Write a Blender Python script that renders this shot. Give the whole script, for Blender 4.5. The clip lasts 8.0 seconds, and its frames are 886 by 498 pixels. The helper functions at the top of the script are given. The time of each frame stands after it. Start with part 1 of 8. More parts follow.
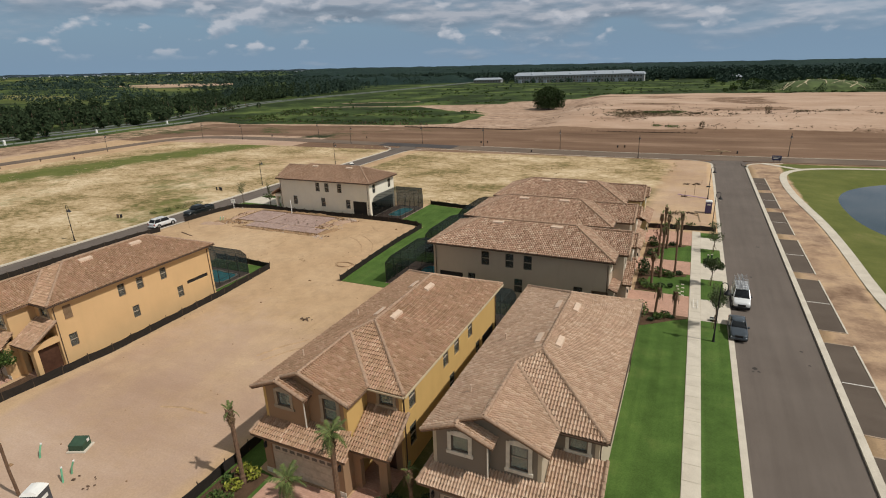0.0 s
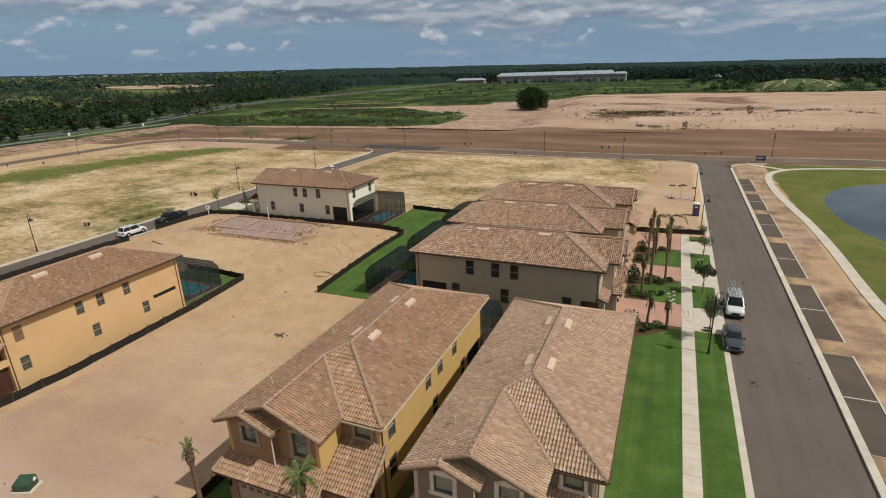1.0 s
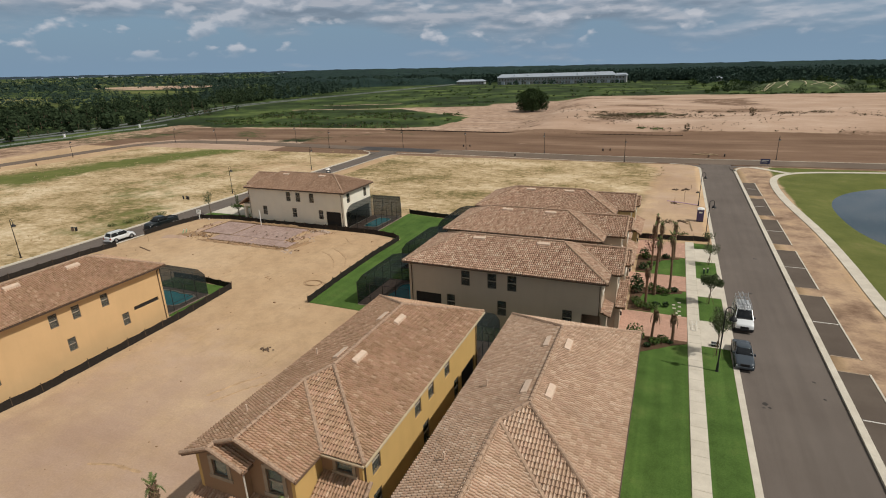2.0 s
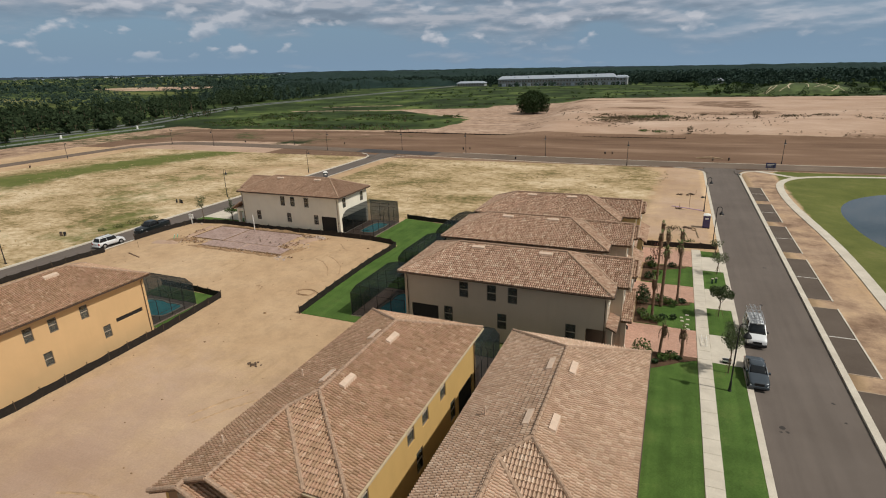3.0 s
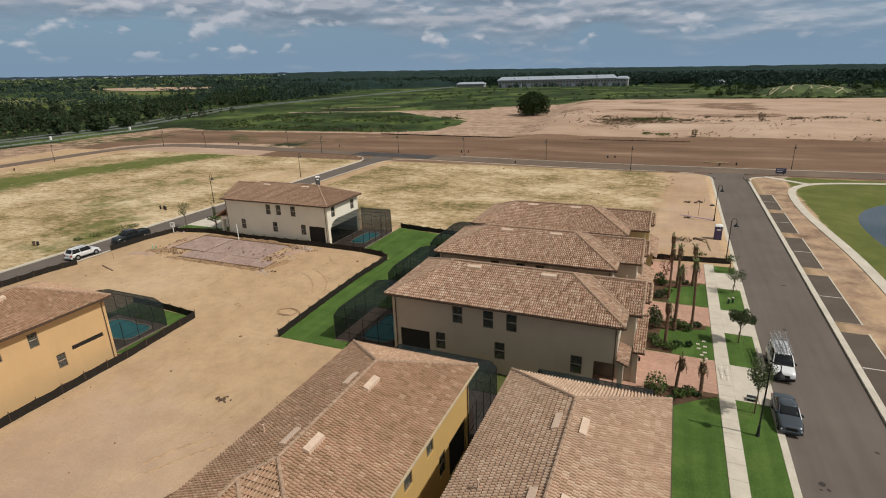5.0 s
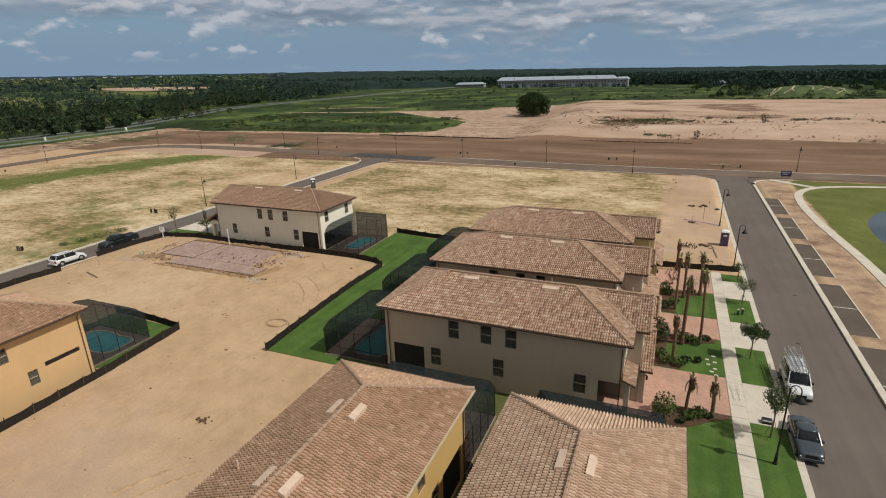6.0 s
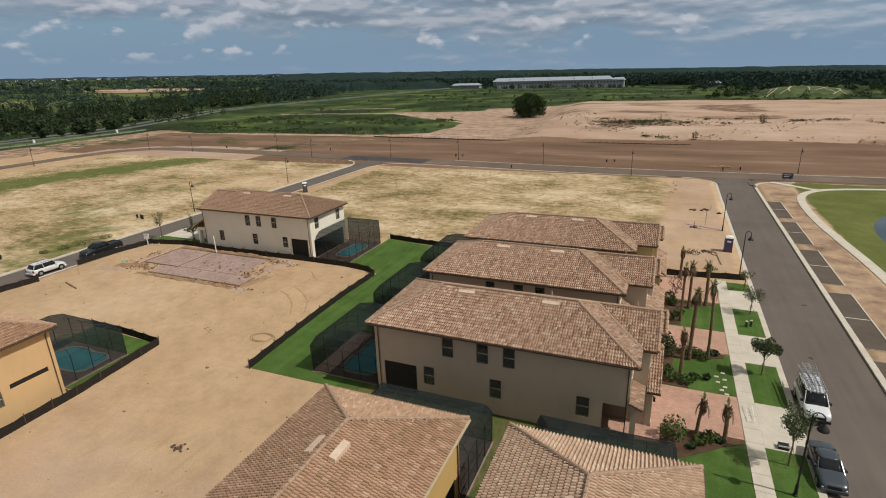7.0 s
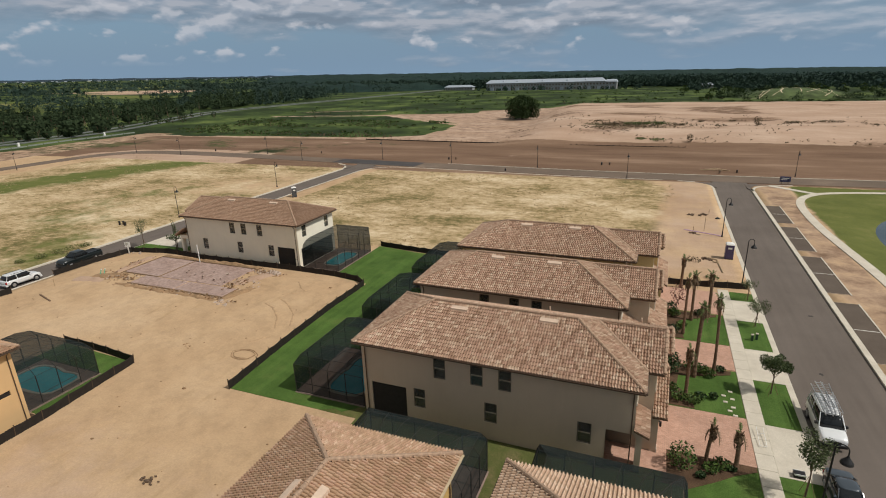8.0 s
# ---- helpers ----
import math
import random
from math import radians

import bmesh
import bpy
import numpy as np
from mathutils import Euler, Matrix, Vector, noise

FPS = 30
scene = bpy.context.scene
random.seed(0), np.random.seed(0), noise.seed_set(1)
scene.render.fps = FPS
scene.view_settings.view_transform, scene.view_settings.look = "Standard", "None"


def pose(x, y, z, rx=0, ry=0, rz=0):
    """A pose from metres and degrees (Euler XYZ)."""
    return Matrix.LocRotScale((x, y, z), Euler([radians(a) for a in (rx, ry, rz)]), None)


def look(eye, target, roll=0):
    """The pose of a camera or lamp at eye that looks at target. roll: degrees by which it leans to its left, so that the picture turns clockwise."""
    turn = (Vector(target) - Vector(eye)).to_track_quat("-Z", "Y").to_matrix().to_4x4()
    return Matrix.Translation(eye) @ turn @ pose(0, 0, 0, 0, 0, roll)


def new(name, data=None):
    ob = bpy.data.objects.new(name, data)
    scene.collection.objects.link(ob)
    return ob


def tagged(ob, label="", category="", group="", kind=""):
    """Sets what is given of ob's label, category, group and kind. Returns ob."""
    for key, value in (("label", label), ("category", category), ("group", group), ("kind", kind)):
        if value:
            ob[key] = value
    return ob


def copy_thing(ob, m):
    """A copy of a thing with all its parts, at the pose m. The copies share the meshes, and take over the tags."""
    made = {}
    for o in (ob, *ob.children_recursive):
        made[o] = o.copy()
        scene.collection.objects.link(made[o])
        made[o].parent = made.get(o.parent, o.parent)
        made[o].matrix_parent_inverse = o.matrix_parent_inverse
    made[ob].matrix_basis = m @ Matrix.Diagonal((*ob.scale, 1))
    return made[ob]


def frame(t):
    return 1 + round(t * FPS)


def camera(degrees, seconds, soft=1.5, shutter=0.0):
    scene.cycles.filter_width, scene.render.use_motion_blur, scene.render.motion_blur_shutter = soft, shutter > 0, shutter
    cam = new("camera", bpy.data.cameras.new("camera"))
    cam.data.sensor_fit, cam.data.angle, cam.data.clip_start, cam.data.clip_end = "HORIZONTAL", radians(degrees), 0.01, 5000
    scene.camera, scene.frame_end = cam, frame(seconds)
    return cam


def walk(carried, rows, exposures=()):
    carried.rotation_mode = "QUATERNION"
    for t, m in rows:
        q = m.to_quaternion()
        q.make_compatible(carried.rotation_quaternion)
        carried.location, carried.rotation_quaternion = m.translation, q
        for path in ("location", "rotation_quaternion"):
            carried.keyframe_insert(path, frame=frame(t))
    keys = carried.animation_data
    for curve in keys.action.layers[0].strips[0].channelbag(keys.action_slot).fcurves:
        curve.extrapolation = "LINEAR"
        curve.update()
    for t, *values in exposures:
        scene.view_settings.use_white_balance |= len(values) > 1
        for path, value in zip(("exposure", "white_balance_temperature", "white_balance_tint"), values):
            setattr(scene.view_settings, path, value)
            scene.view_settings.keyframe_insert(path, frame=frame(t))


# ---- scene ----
cam = camera(79.8, 8.0, soft=1.05)
PATH = [
    (0, (-1.775, -4.512, 23.57), (-2.58, -2.801, 22.919), -2.0),
    (0.5, (-2.178, -3.192, 23.539), (-2.968, -1.473, 22.89), -2.0),
    (1, (-2.681, -1.887, 23.542), (-3.434, -0.153, 22.891), -2.1),
    (1.5, (-2.896, -0.579, 23.538), (-3.65, 1.156, 22.888), -2.1),
    (3, (-3.861, 3.024, 23.456), (-4.617, 4.761, 22.814), -1.9),
    (3.5, (-4.178, 4.229, 23.488), (-4.935, 5.966, 22.847), -1.9),
    (4, (-4.546, 5.411, 23.457), (-5.301, 7.149, 22.817), -1.8),
    (4.5, (-4.891, 6.635, 23.47), (-5.646, 8.373, 22.83), -1.8),
    (6, (-5.907, 10.357, 23.446), (-6.66, 12.096, 22.807), -1.7),
    (6.5, (-6.319, 11.628, 23.467), (-7.071, 13.368, 22.828), -1.8),
    (7, (-6.72, 12.931, 23.427), (-7.461, 14.676, 22.791), -1.8),
    (7.5, (-7.201, 14.196, 23.423), (-7.938, 15.944, 22.789), -1.8),
    (8, (-7.528, 15.392, 23.444), (-8.248, 17.148, 22.813), -1.8),
]
walk(cam, [(t, look(eye, target, roll)) for t, eye, target, roll in PATH])

# ---- world, sun ----
SUN_EL, SUN_AZ = radians(52.5), radians(-3.5)
world = bpy.data.worlds.new("world")
scene.world = world
world.use_nodes = True
wn, wl = world.node_tree.nodes, world.node_tree.links
wn.clear()
w_out = wn.new("ShaderNodeOutputWorld")
w_bg = wn.new("ShaderNodeBackground")
w_bg.inputs["Strength"].default_value = 0.115
sky = wn.new("ShaderNodeTexSky")
sky.sky_type = "NISHITA"
sky.sun_disc = False
sky.sun_elevation = SUN_EL
sky.sun_rotation = radians(90) - SUN_AZ
sky.air_density, sky.dust_density, sky.ozone_density = 1.0, 0.6, 2.0
tc = wn.new("ShaderNodeTexCoord")
sep = wn.new("ShaderNodeSeparateXYZ")
wl.new(tc.outputs["Generated"], sep.inputs[0])


def wmath(op, a, b=None):
    n = wn.new("ShaderNodeMath")
    n.operation = op
    for i, v in enumerate((a, b)):
        if v is None:
            continue
        if isinstance(v, (int, float)):
            n.inputs[i].default_value = v
        else:
            wl.new(v, n.inputs[i])
    return n.outputs[0]


up = wmath("MAXIMUM", sep.outputs["Z"], 0.0)


def wvec(tall):
    """The direction of view, with heights drawn out so that clouds come out flatter than wide."""
    c = wn.new("ShaderNodeCombineXYZ")
    wl.new(sep.outputs["X"], c.inputs[0])
    wl.new(sep.outputs["Y"], c.inputs[1])
    wl.new(wmath("MULTIPLY", up, tall), c.inputs[2])
    return c.outputs[0]


def wnoise(vec, scale, detail, rough, off):
    m = wn.new("ShaderNodeMapping")
    m.inputs["Location"].default_value = off
    wl.new(vec, m.inputs["Vector"])
    n = wn.new("ShaderNodeTexNoise")
    n.inputs["Scale"].default_value = scale
    n.inputs["Detail"].default_value = detail
    n.inputs["Roughness"].default_value = rough
    wl.new(m.outputs[0], n.inputs["Vector"])
    return n.outputs["Fac"]


def wramp(fac, stops):
    r = wn.new("ShaderNodeValToRGB")
    wl.new(fac, r.inputs[0])
    while len(r.color_ramp.elements) < len(stops):
        r.color_ramp.elements.new(0.5)
    for e, (p, c) in zip(r.color_ramp.elements, stops):
        e.position, e.color = p, (*c, 1) if len(c) == 3 else c
    return r.outputs[0]


def wmix(fac, a, b, blend="MIX"):
    n = wn.new("ShaderNodeMix")
    n.data_type, n.blend_type = "RGBA", blend
    for i, v in ((0, fac), (6, a), (7, b)):
        if isinstance(v, (int, float)):
            n.inputs[i].default_value = v
        elif isinstance(v, tuple):
            n.inputs[i].default_value = (*v, 1)
        else:
            wl.new(v, n.inputs[i])
    return n.outputs[2]


# clouds: small puffs low down, a broken layer higher up and overhead, each lighter on its upper side
V_PUFF, V_LAYER = wvec(1.9), wvec(4.3)
rise = wramp(up, [(0.0, (0.0, 0.0, 0.0)), (0.045, (0.15, 0.15, 0.15)), (0.085, (0.70, 0.70, 0.70)), (0.13, (1, 1, 1))])
n1, n1u = wnoise(V_LAYER, 6.2, 5, 0.50, (0.3, 5.1, 1.2)), wnoise(V_LAYER, 6.2, 5, 0.50, (0.3, 5.1, 1.232))
layer = wramp(wmath("ADD", n1, wmath("ADD", wmath("MULTIPLY", rise, 0.47), wmath("MULTIPLY", sep.outputs["X"], 0.20))), [(0.55, (0, 0, 0)), (0.80, (1, 1, 1))])
top1 = wmath("ADD", wmath("MULTIPLY", wmath("SUBTRACT", n1, n1u), 5.0), 0.5)
lit = wramp(top1, [(0.18, (1.75, 2.15, 2.72)), (0.45, (2.25, 2.70, 3.32)), (0.66, (2.85, 3.2, 3.78)), (0.90, (3.9, 4.05, 4.5))])
n2, n2u = wnoise(V_PUFF, 18.0, 4, 0.45, (2.35, 0.4, 0.1)), wnoise(V_PUFF, 18.0, 4, 0.45, (2.35, 0.4, 0.115))
low = wramp(wmath("ADD", n2, wmath("MULTIPLY", wnoise(V_PUFF, 4.0, 2, 0.5, (1.1, 0.2, 3.1)), 0.34)), [(0.735, (0, 0, 0)), (0.82, (1, 1, 1))])
top2 = wmath("ADD", wmath("MULTIPLY", wmath("SUBTRACT", n2, n2u), 3.0), 0.5)
puff = wramp(top2, [(0.25, (2.3, 2.8, 3.5)), (0.5, (3.2, 3.6, 4.2)), (0.75, (4.8, 4.9, 5.3))])
blue = wmix(wramp(up, [(0.0, (0, 0, 0)), (0.3, (1, 1, 1))]), (1.46, 2.31, 3.42), wmix(1.0, sky.outputs[0], (0.58, 0.62, 0.60), "MULTIPLY"))
hazed = wmix(wramp(up, [(0.0, (0.8, 0.8, 0.8)), (0.05, (0.25, 0.25, 0.25)), (0.12, (0.0, 0.0, 0.0))]), blue, (1.84, 2.69, 3.63))
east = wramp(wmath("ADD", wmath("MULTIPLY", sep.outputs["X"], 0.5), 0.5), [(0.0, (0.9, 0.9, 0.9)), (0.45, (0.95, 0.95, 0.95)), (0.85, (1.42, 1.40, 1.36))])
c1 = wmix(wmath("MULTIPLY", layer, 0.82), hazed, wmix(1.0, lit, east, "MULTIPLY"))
c2 = wmix(wmath("MULTIPLY", wmath("MULTIPLY", low, wramp(up, [(0.025, (0, 0, 0)), (0.045, (1, 1, 1)), (0.11, (0.8, 0.8, 0.8))])), 0.75), c1, puff)
high = wramp(up, [(0.15, (0, 0, 0)), (0.40, (1, 1, 1))])
c3 = wmix(high, c2, wmix(1.0, c2, (1.11, 1.0, 0.83), "MULTIPLY"))
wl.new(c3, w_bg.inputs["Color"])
wl.new(w_bg.outputs[0], w_out.inputs[0])

sun = new("sun", bpy.data.lights.new("sun", "SUN"))
sun.data.energy, sun.data.angle, sun.data.color = 3.15, radians(0.6), (1.0, 0.955, 0.885)
sun.matrix_world = look((math.cos(SUN_AZ) * math.cos(SUN_EL) * 100, math.sin(SUN_AZ) * math.cos(SUN_EL) * 100, math.sin(SUN_EL) * 100), (0, 0, 0))
scene.view_settings.exposure = 0.0


# ---- materials ----
class Mat:
    """A node material with a few short-hands."""

    def __init__(self, name, rough=0.8, metal=0.0, spec=0.3):
        self.m = bpy.data.materials.new(name)
        self.m.use_nodes = True
        self.t = self.m.node_tree
        self.b = self.t.nodes["Principled BSDF"]
        self.b.inputs["Roughness"].default_value = rough
        self.b.inputs["Metallic"].default_value = metal
        self.b.inputs["Specular IOR Level"].default_value = spec
        self.pos = self.node("ShaderNodeNewGeometry").outputs["Position"]

    def node(self, kind):
        return self.t.nodes.new(kind)

    def link(self, a, b):
        self.t.links.new(a, b)

    def put(self, socket, v):
        if isinstance(v, (int, float)):
            socket.default_value = v
        elif isinstance(v, tuple):
            socket.default_value = (*v, 1) if len(v) == 3 and socket.type == "RGBA" else v
        else:
            self.link(v, socket)

    def noise(self, scale, detail=4, rough=0.6, stretch=None):
        n = self.node("ShaderNodeTexNoise")
        n.inputs["Scale"].default_value, n.inputs["Detail"].default_value, n.inputs["Roughness"].default_value = scale, detail, rough
        src = self.pos
        if stretch:
            mp = self.node("ShaderNodeMapping")
            mp.inputs["Scale"].default_value = stretch
            self.link(src, mp.inputs["Vector"])
            src = mp.outputs[0]
        self.link(src, n.inputs["Vector"])
        return n.outputs["Fac"]

    def ramp(self, fac, *stops):
        r = self.node("ShaderNodeValToRGB")
        self.link(fac, r.inputs[0])
        while len(r.color_ramp.elements) < len(stops):
            r.color_ramp.elements.new(0.5)
        for e, (p, c) in zip(r.color_ramp.elements, stops):
            e.position = p
            e.color = (c, c, c, 1) if isinstance(c, (int, float)) else (*c, 1)
        return r.outputs[0]

    def mix(self, fac, a, b, blend="MIX"):
        n = self.node("ShaderNodeMix")
        n.data_type, n.blend_type = "RGBA", blend
        for i, v in ((0, fac), (6, a), (7, b)):
            self.put(n.inputs[i], v)
        return n.outputs[2]

    def math(self, op, a, b=0.0):
        n = self.node("ShaderNodeMath")
        n.operation = op
        self.put(n.inputs[0], a)
        self.put(n.inputs[1], b)
        return n.outputs[0]

    def color(self, v):
        self.put(self.b.inputs["Base Color"], v)
        return self

    def bump(self, height, strength=0.4, dist=0.02):
        n = self.node("ShaderNodeBump")
        n.inputs["Strength"].default_value, n.inputs["Distance"].default_value = strength, dist
        self.link(height, n.inputs["Height"])
        self.link(n.outputs[0], self.b.inputs["Normal"])
        return self


def plain(name, col, rough=0.6, metal=0.0, vary=0.18, scale=3.0, spec=0.3, fine=40.0):
    """A paint-like surface with faint blotches and fine grain."""
    m = Mat(name, rough, metal, spec)
    lo = tuple(c * (1 - vary) for c in col)
    hi = tuple(min(1, c * (1 + vary)) for c in col)
    c = m.ramp(m.noise(scale, 5, 0.65), (0.3, lo), (0.7, hi))
    m.color(c)
    m.bump(m.noise(fine, 3), 0.15, 0.01)
    return m.m


def stucco(name, col):
    m = Mat(name, 0.92, 0, 0.15)
    c = m.ramp(m.noise(0.35, 5, 0.6), (0.3, tuple(v * 0.94 for v in col)), (0.7, tuple(v * 1.05 for v in col)))
    streak = m.ramp(m.noise(1.6, 4, 0.6, (1, 1, 0.12)), (0.5, 1.0), (0.8, 0.95))
    m.color(m.mix(1.0, c, streak, "MULTIPLY"))
    m.bump(m.noise(22, 5, 0.7), 0.35, 0.012)
    return m.m


TILE_MIX = [(0.0, (0.300, 0.185, 0.125)), (0.2, (0.395, 0.255, 0.178)), (0.45, (0.455, 0.310, 0.218)), (0.7, (0.490, 0.318, 0.230)), (0.85, (0.520, 0.380, 0.275)), (1.0, (0.600, 0.465, 0.348))]
TILE_PLAIN = [(0.0, (0.345, 0.222, 0.140)), (0.25, (0.418, 0.274, 0.174)), (0.5, (0.452, 0.280, 0.188)), (0.75, (0.458, 0.312, 0.204)), (0.92, (0.505, 0.325, 0.228)), (1.0, (0.570, 0.415, 0.294))]
TILE_DUN = [(0.0, (0.275, 0.172, 0.115)), (0.5, (0.312, 0.202, 0.138)), (1.0, (0.360, 0.245, 0.172))]
TILE_PALE = [(0.0, (0.460, 0.316, 0.218)), (0.3, (0.522, 0.370, 0.262)), (0.55, (0.538, 0.370, 0.268)), (0.8, (0.572, 0.420, 0.306)), (1.0, (0.645, 0.492, 0.370))]


def tile_mat(name, joined, stops):
    m = Mat(name, 0.93, 0, 0.06)
    r = m.node("ShaderNodeNewGeometry").outputs["Random Per Island"] if joined else m.node("ShaderNodeObjectInfo").outputs["Random"]
    c = m.ramp(r, *stops)
    c = m.mix(1.0, c, m.ramp(m.noise(14, 4, 0.7), (0.3, 0.82), (0.7, 1.14)), "MULTIPLY")
    c = m.mix(1.0, c, m.ramp(m.noise(0.5, 4, 0.6), (0.3, 0.92), (0.7, 1.07)), "MULTIPLY")
    m.color(c)
    m.bump(m.noise(60, 3), 0.2, 0.01)
    return m.m


M_TILE, M_TILES = tile_mat("clay_tile", False, TILE_MIX), tile_mat("clay_tiles", True, TILE_MIX)
M_TILE_P, M_TILES_P = tile_mat("brown_tile", False, TILE_PLAIN), tile_mat("brown_tiles", True, TILE_PLAIN)
M_TILES_D = tile_mat("dun_tiles", True, TILE_DUN)
M_TILE_L, M_TILES_L = tile_mat("pale_tile", False, TILE_PALE), tile_mat("pale_tiles", True, TILE_PALE)
M_CAP = plain("ridge_tile", (0.36, 0.245, 0.168), 0.85, vary=0.3, scale=6)
M_DECK = plain("roof_deck", (0.17, 0.105, 0.068), 0.9)
M_GUTTER = plain("cream_gutter", (0.52, 0.42, 0.28), 0.5, vary=0.1)
M_FASCIA = plain("bronze_gutter", (0.085, 0.055, 0.038), 0.45, vary=0.12)
M_TRIM = plain("trim_paint", (0.62, 0.57, 0.48), 0.8)
M_WHITE = plain("white_paint", (0.78, 0.77, 0.73), 0.5, vary=0.06)
M_GARAGE = plain("garage_door_paint", (0.47, 0.385, 0.285), 0.7)
M_RAIL = plain("sash_rail", (0.36, 0.30, 0.23), 0.6)
M_BLIND = plain("window_blind", (0.42, 0.41, 0.36), 0.8)
M_VENT = plain("vent_paint", (0.60, 0.45, 0.34), 0.6, vary=0.12)
M_DOORWOOD = plain("stained_door", (0.075, 0.035, 0.022), 0.45, vary=0.25)
M_OPENDARK = plain("opening_dark", (0.024, 0.021, 0.019), 0.9)
M_DARK = plain("unlit_interior", (0.045, 0.033, 0.026), 0.9)
M_WINFRAME = plain("window_frame_bronze", (0.13, 0.105, 0.082), 0.4)
M_BLACK = plain("black_metal", (0.018, 0.018, 0.019), 0.45, 0.0, vary=0.2)
M_CONC = Mat("concrete", 0.9, 0, 0.2)
M_CONC.color(M_CONC.mix(1.0, M_CONC.ramp(M_CONC.noise(0.6, 6, 0.65), (0.3, (0.51, 0.455, 0.37)), (0.7, (0.65, 0.59, 0.49))), M_CONC.ramp(M_CONC.noise(14, 4), (0.3, 0.88), (0.7, 1.05)), "MULTIPLY"))
M_CONC.bump(M_CONC.noise(50, 3), 0.2, 0.008)
M_CONC = M_CONC.m

M_DUSTY = plain("dusty_concrete", (0.36, 0.27, 0.19), 0.9, vary=0.3)

glass = Mat("window_glass", 0.03, 0, 0.5)
glass.b.inputs["Transmission Weight"].default_value = 0.85
glass.color((0.34, 0.34, 0.30))
glass.b.inputs["Specular IOR Level"].default_value = 0.06
M_GLASS = glass.m
glass = Mat("front_window_glass", 0.03, 0, 0.5)
glass.b.inputs["Transmission Weight"].default_value = 0.85
glass.color((0.62, 0.70, 0.64))
M_GLASSF = glass.m


def screen_mat():
    m = bpy.data.materials.new("insect_screen")
    m.use_nodes = True
    t = m.node_tree
    t.nodes.clear()
    out, mixn, tr, df = (t.nodes.new("ShaderNode" + k) for k in ("OutputMaterial", "MixShader", "BsdfTransparent", "BsdfDiffuse"))
    df.inputs[0].default_value = (0.024, 0.032, 0.032, 1)
    nz, rp = t.nodes.new("ShaderNodeTexNoise"), t.nodes.new("ShaderNodeMapRange")
    nz.inputs["Scale"].default_value = 0.8
    rp.inputs["To Min"].default_value, rp.inputs["To Max"].default_value = 0.60, 0.67
    t.links.new(nz.outputs["Fac"], rp.inputs["Value"])
    t.links.new(rp.outputs[0], mixn.inputs[0])
    t.links.new(tr.outputs[0], mixn.inputs[1])
    t.links.new(df.outputs[0], mixn.inputs[2])
    t.links.new(mixn.outputs[0], out.inputs[0])
    return m


M_SCREEN = screen_mat()

asph = Mat("asphalt", 0.9, 0, 0.25)
ac = asph.ramp(asph.noise(0.12, 6, 0.6), (0.3, (0.122, 0.099, 0.083)), (0.7, (0.156, 0.129, 0.110)))
ac = asph.mix(1.0, ac, asph.ramp(asph.noise(1.2, 4, 0.6, (1, 0.06, 1)), (0.35, 0.92), (0.65, 1.05)), "MULTIPLY")
ac = asph.mix(1.0, ac, asph.ramp(asph.noise(30, 3), (0.3, 0.85), (0.7, 1.12)), "MULTIPLY")
stain = asph.ramp(asph.noise(0.9, 5, 0.7), (0.70, 1.0), (0.78, 0.62))
asph.color(asph.mix(1.0, ac, stain, "MULTIPLY"))
asph.bump(asph.noise(90, 2), 0.3, 0.006)
M_ASPH = asph.m

dasph = Mat("parking_asphalt", 0.9, 0, 0.25)
dc = dasph.ramp(dasph.noise(0.3, 6, 0.6), (0.3, (0.092, 0.070, 0.054)), (0.7, (0.128, 0.100, 0.078)))
dasph.color(dasph.mix(1.0, dc, dasph.ramp(dasph.noise(30, 3), (0.3, 0.85), (0.7, 1.12)), "MULTIPLY"))
dasph.bump(dasph.noise(90, 2), 0.3, 0.006)
M_PARK = dasph.m

lawn = Mat("lawn_grass", 0.9, 0, 0.1)
gc = lawn.ramp(lawn.noise(0.35, 6, 0.65), (0.3, (0.058, 0.108, 0.023)), (0.55, (0.086, 0.152, 0.034)), (0.8, (0.136, 0.186, 0.051)))
gc = lawn.mix(1.0, gc, lawn.ramp(lawn.noise(1.1, 2, 0.5, (1, 0.03, 1)), (0.4, 0.90), (0.6, 1.08)), "MULTIPLY")
gc = lawn.mix(1.0, gc, lawn.ramp(lawn.noise(14, 4, 0.75), (0.25, 0.62), (0.75, 1.3)), "MULTIPLY")
lawn.color(gc)
lawn.bump(lawn.noise(40, 4, 0.8), 0.9, 0.04)
M_LAWN = lawn.m
worn = Mat("worn_grass", 0.95, 0, 0.1)
wc = worn.ramp(worn.noise(0.5, 7, 0.7), (0.3, (0.070, 0.098, 0.026)), (0.5, (0.118, 0.128, 0.042)), (0.7, (0.205, 0.165, 0.082)))
worn.color(worn.mix(1.0, wc, worn.ramp(worn.noise(14, 4, 0.75), (0.25, 0.65), (0.75, 1.28)), "MULTIPLY"))
worn.bump(worn.noise(40, 4, 0.8), 0.9, 0.04)
M_WORN = worn.m

mul = Mat("mulch", 0.95, 0, 0.1)
mul.color(mul.mix(1.0, mul.ramp(mul.noise(1.0, 4), (0.3, (0.085, 0.052, 0.032)), (0.7, (0.145, 0.088, 0.055))), mul.ramp(mul.noise(18, 4, 0.8), (0.3, 0.55), (0.7, 1.3)), "MULTIPLY"))
mul.bump(mul.noise(25, 4, 0.8), 0.9, 0.05)
M_MULCH = mul.m

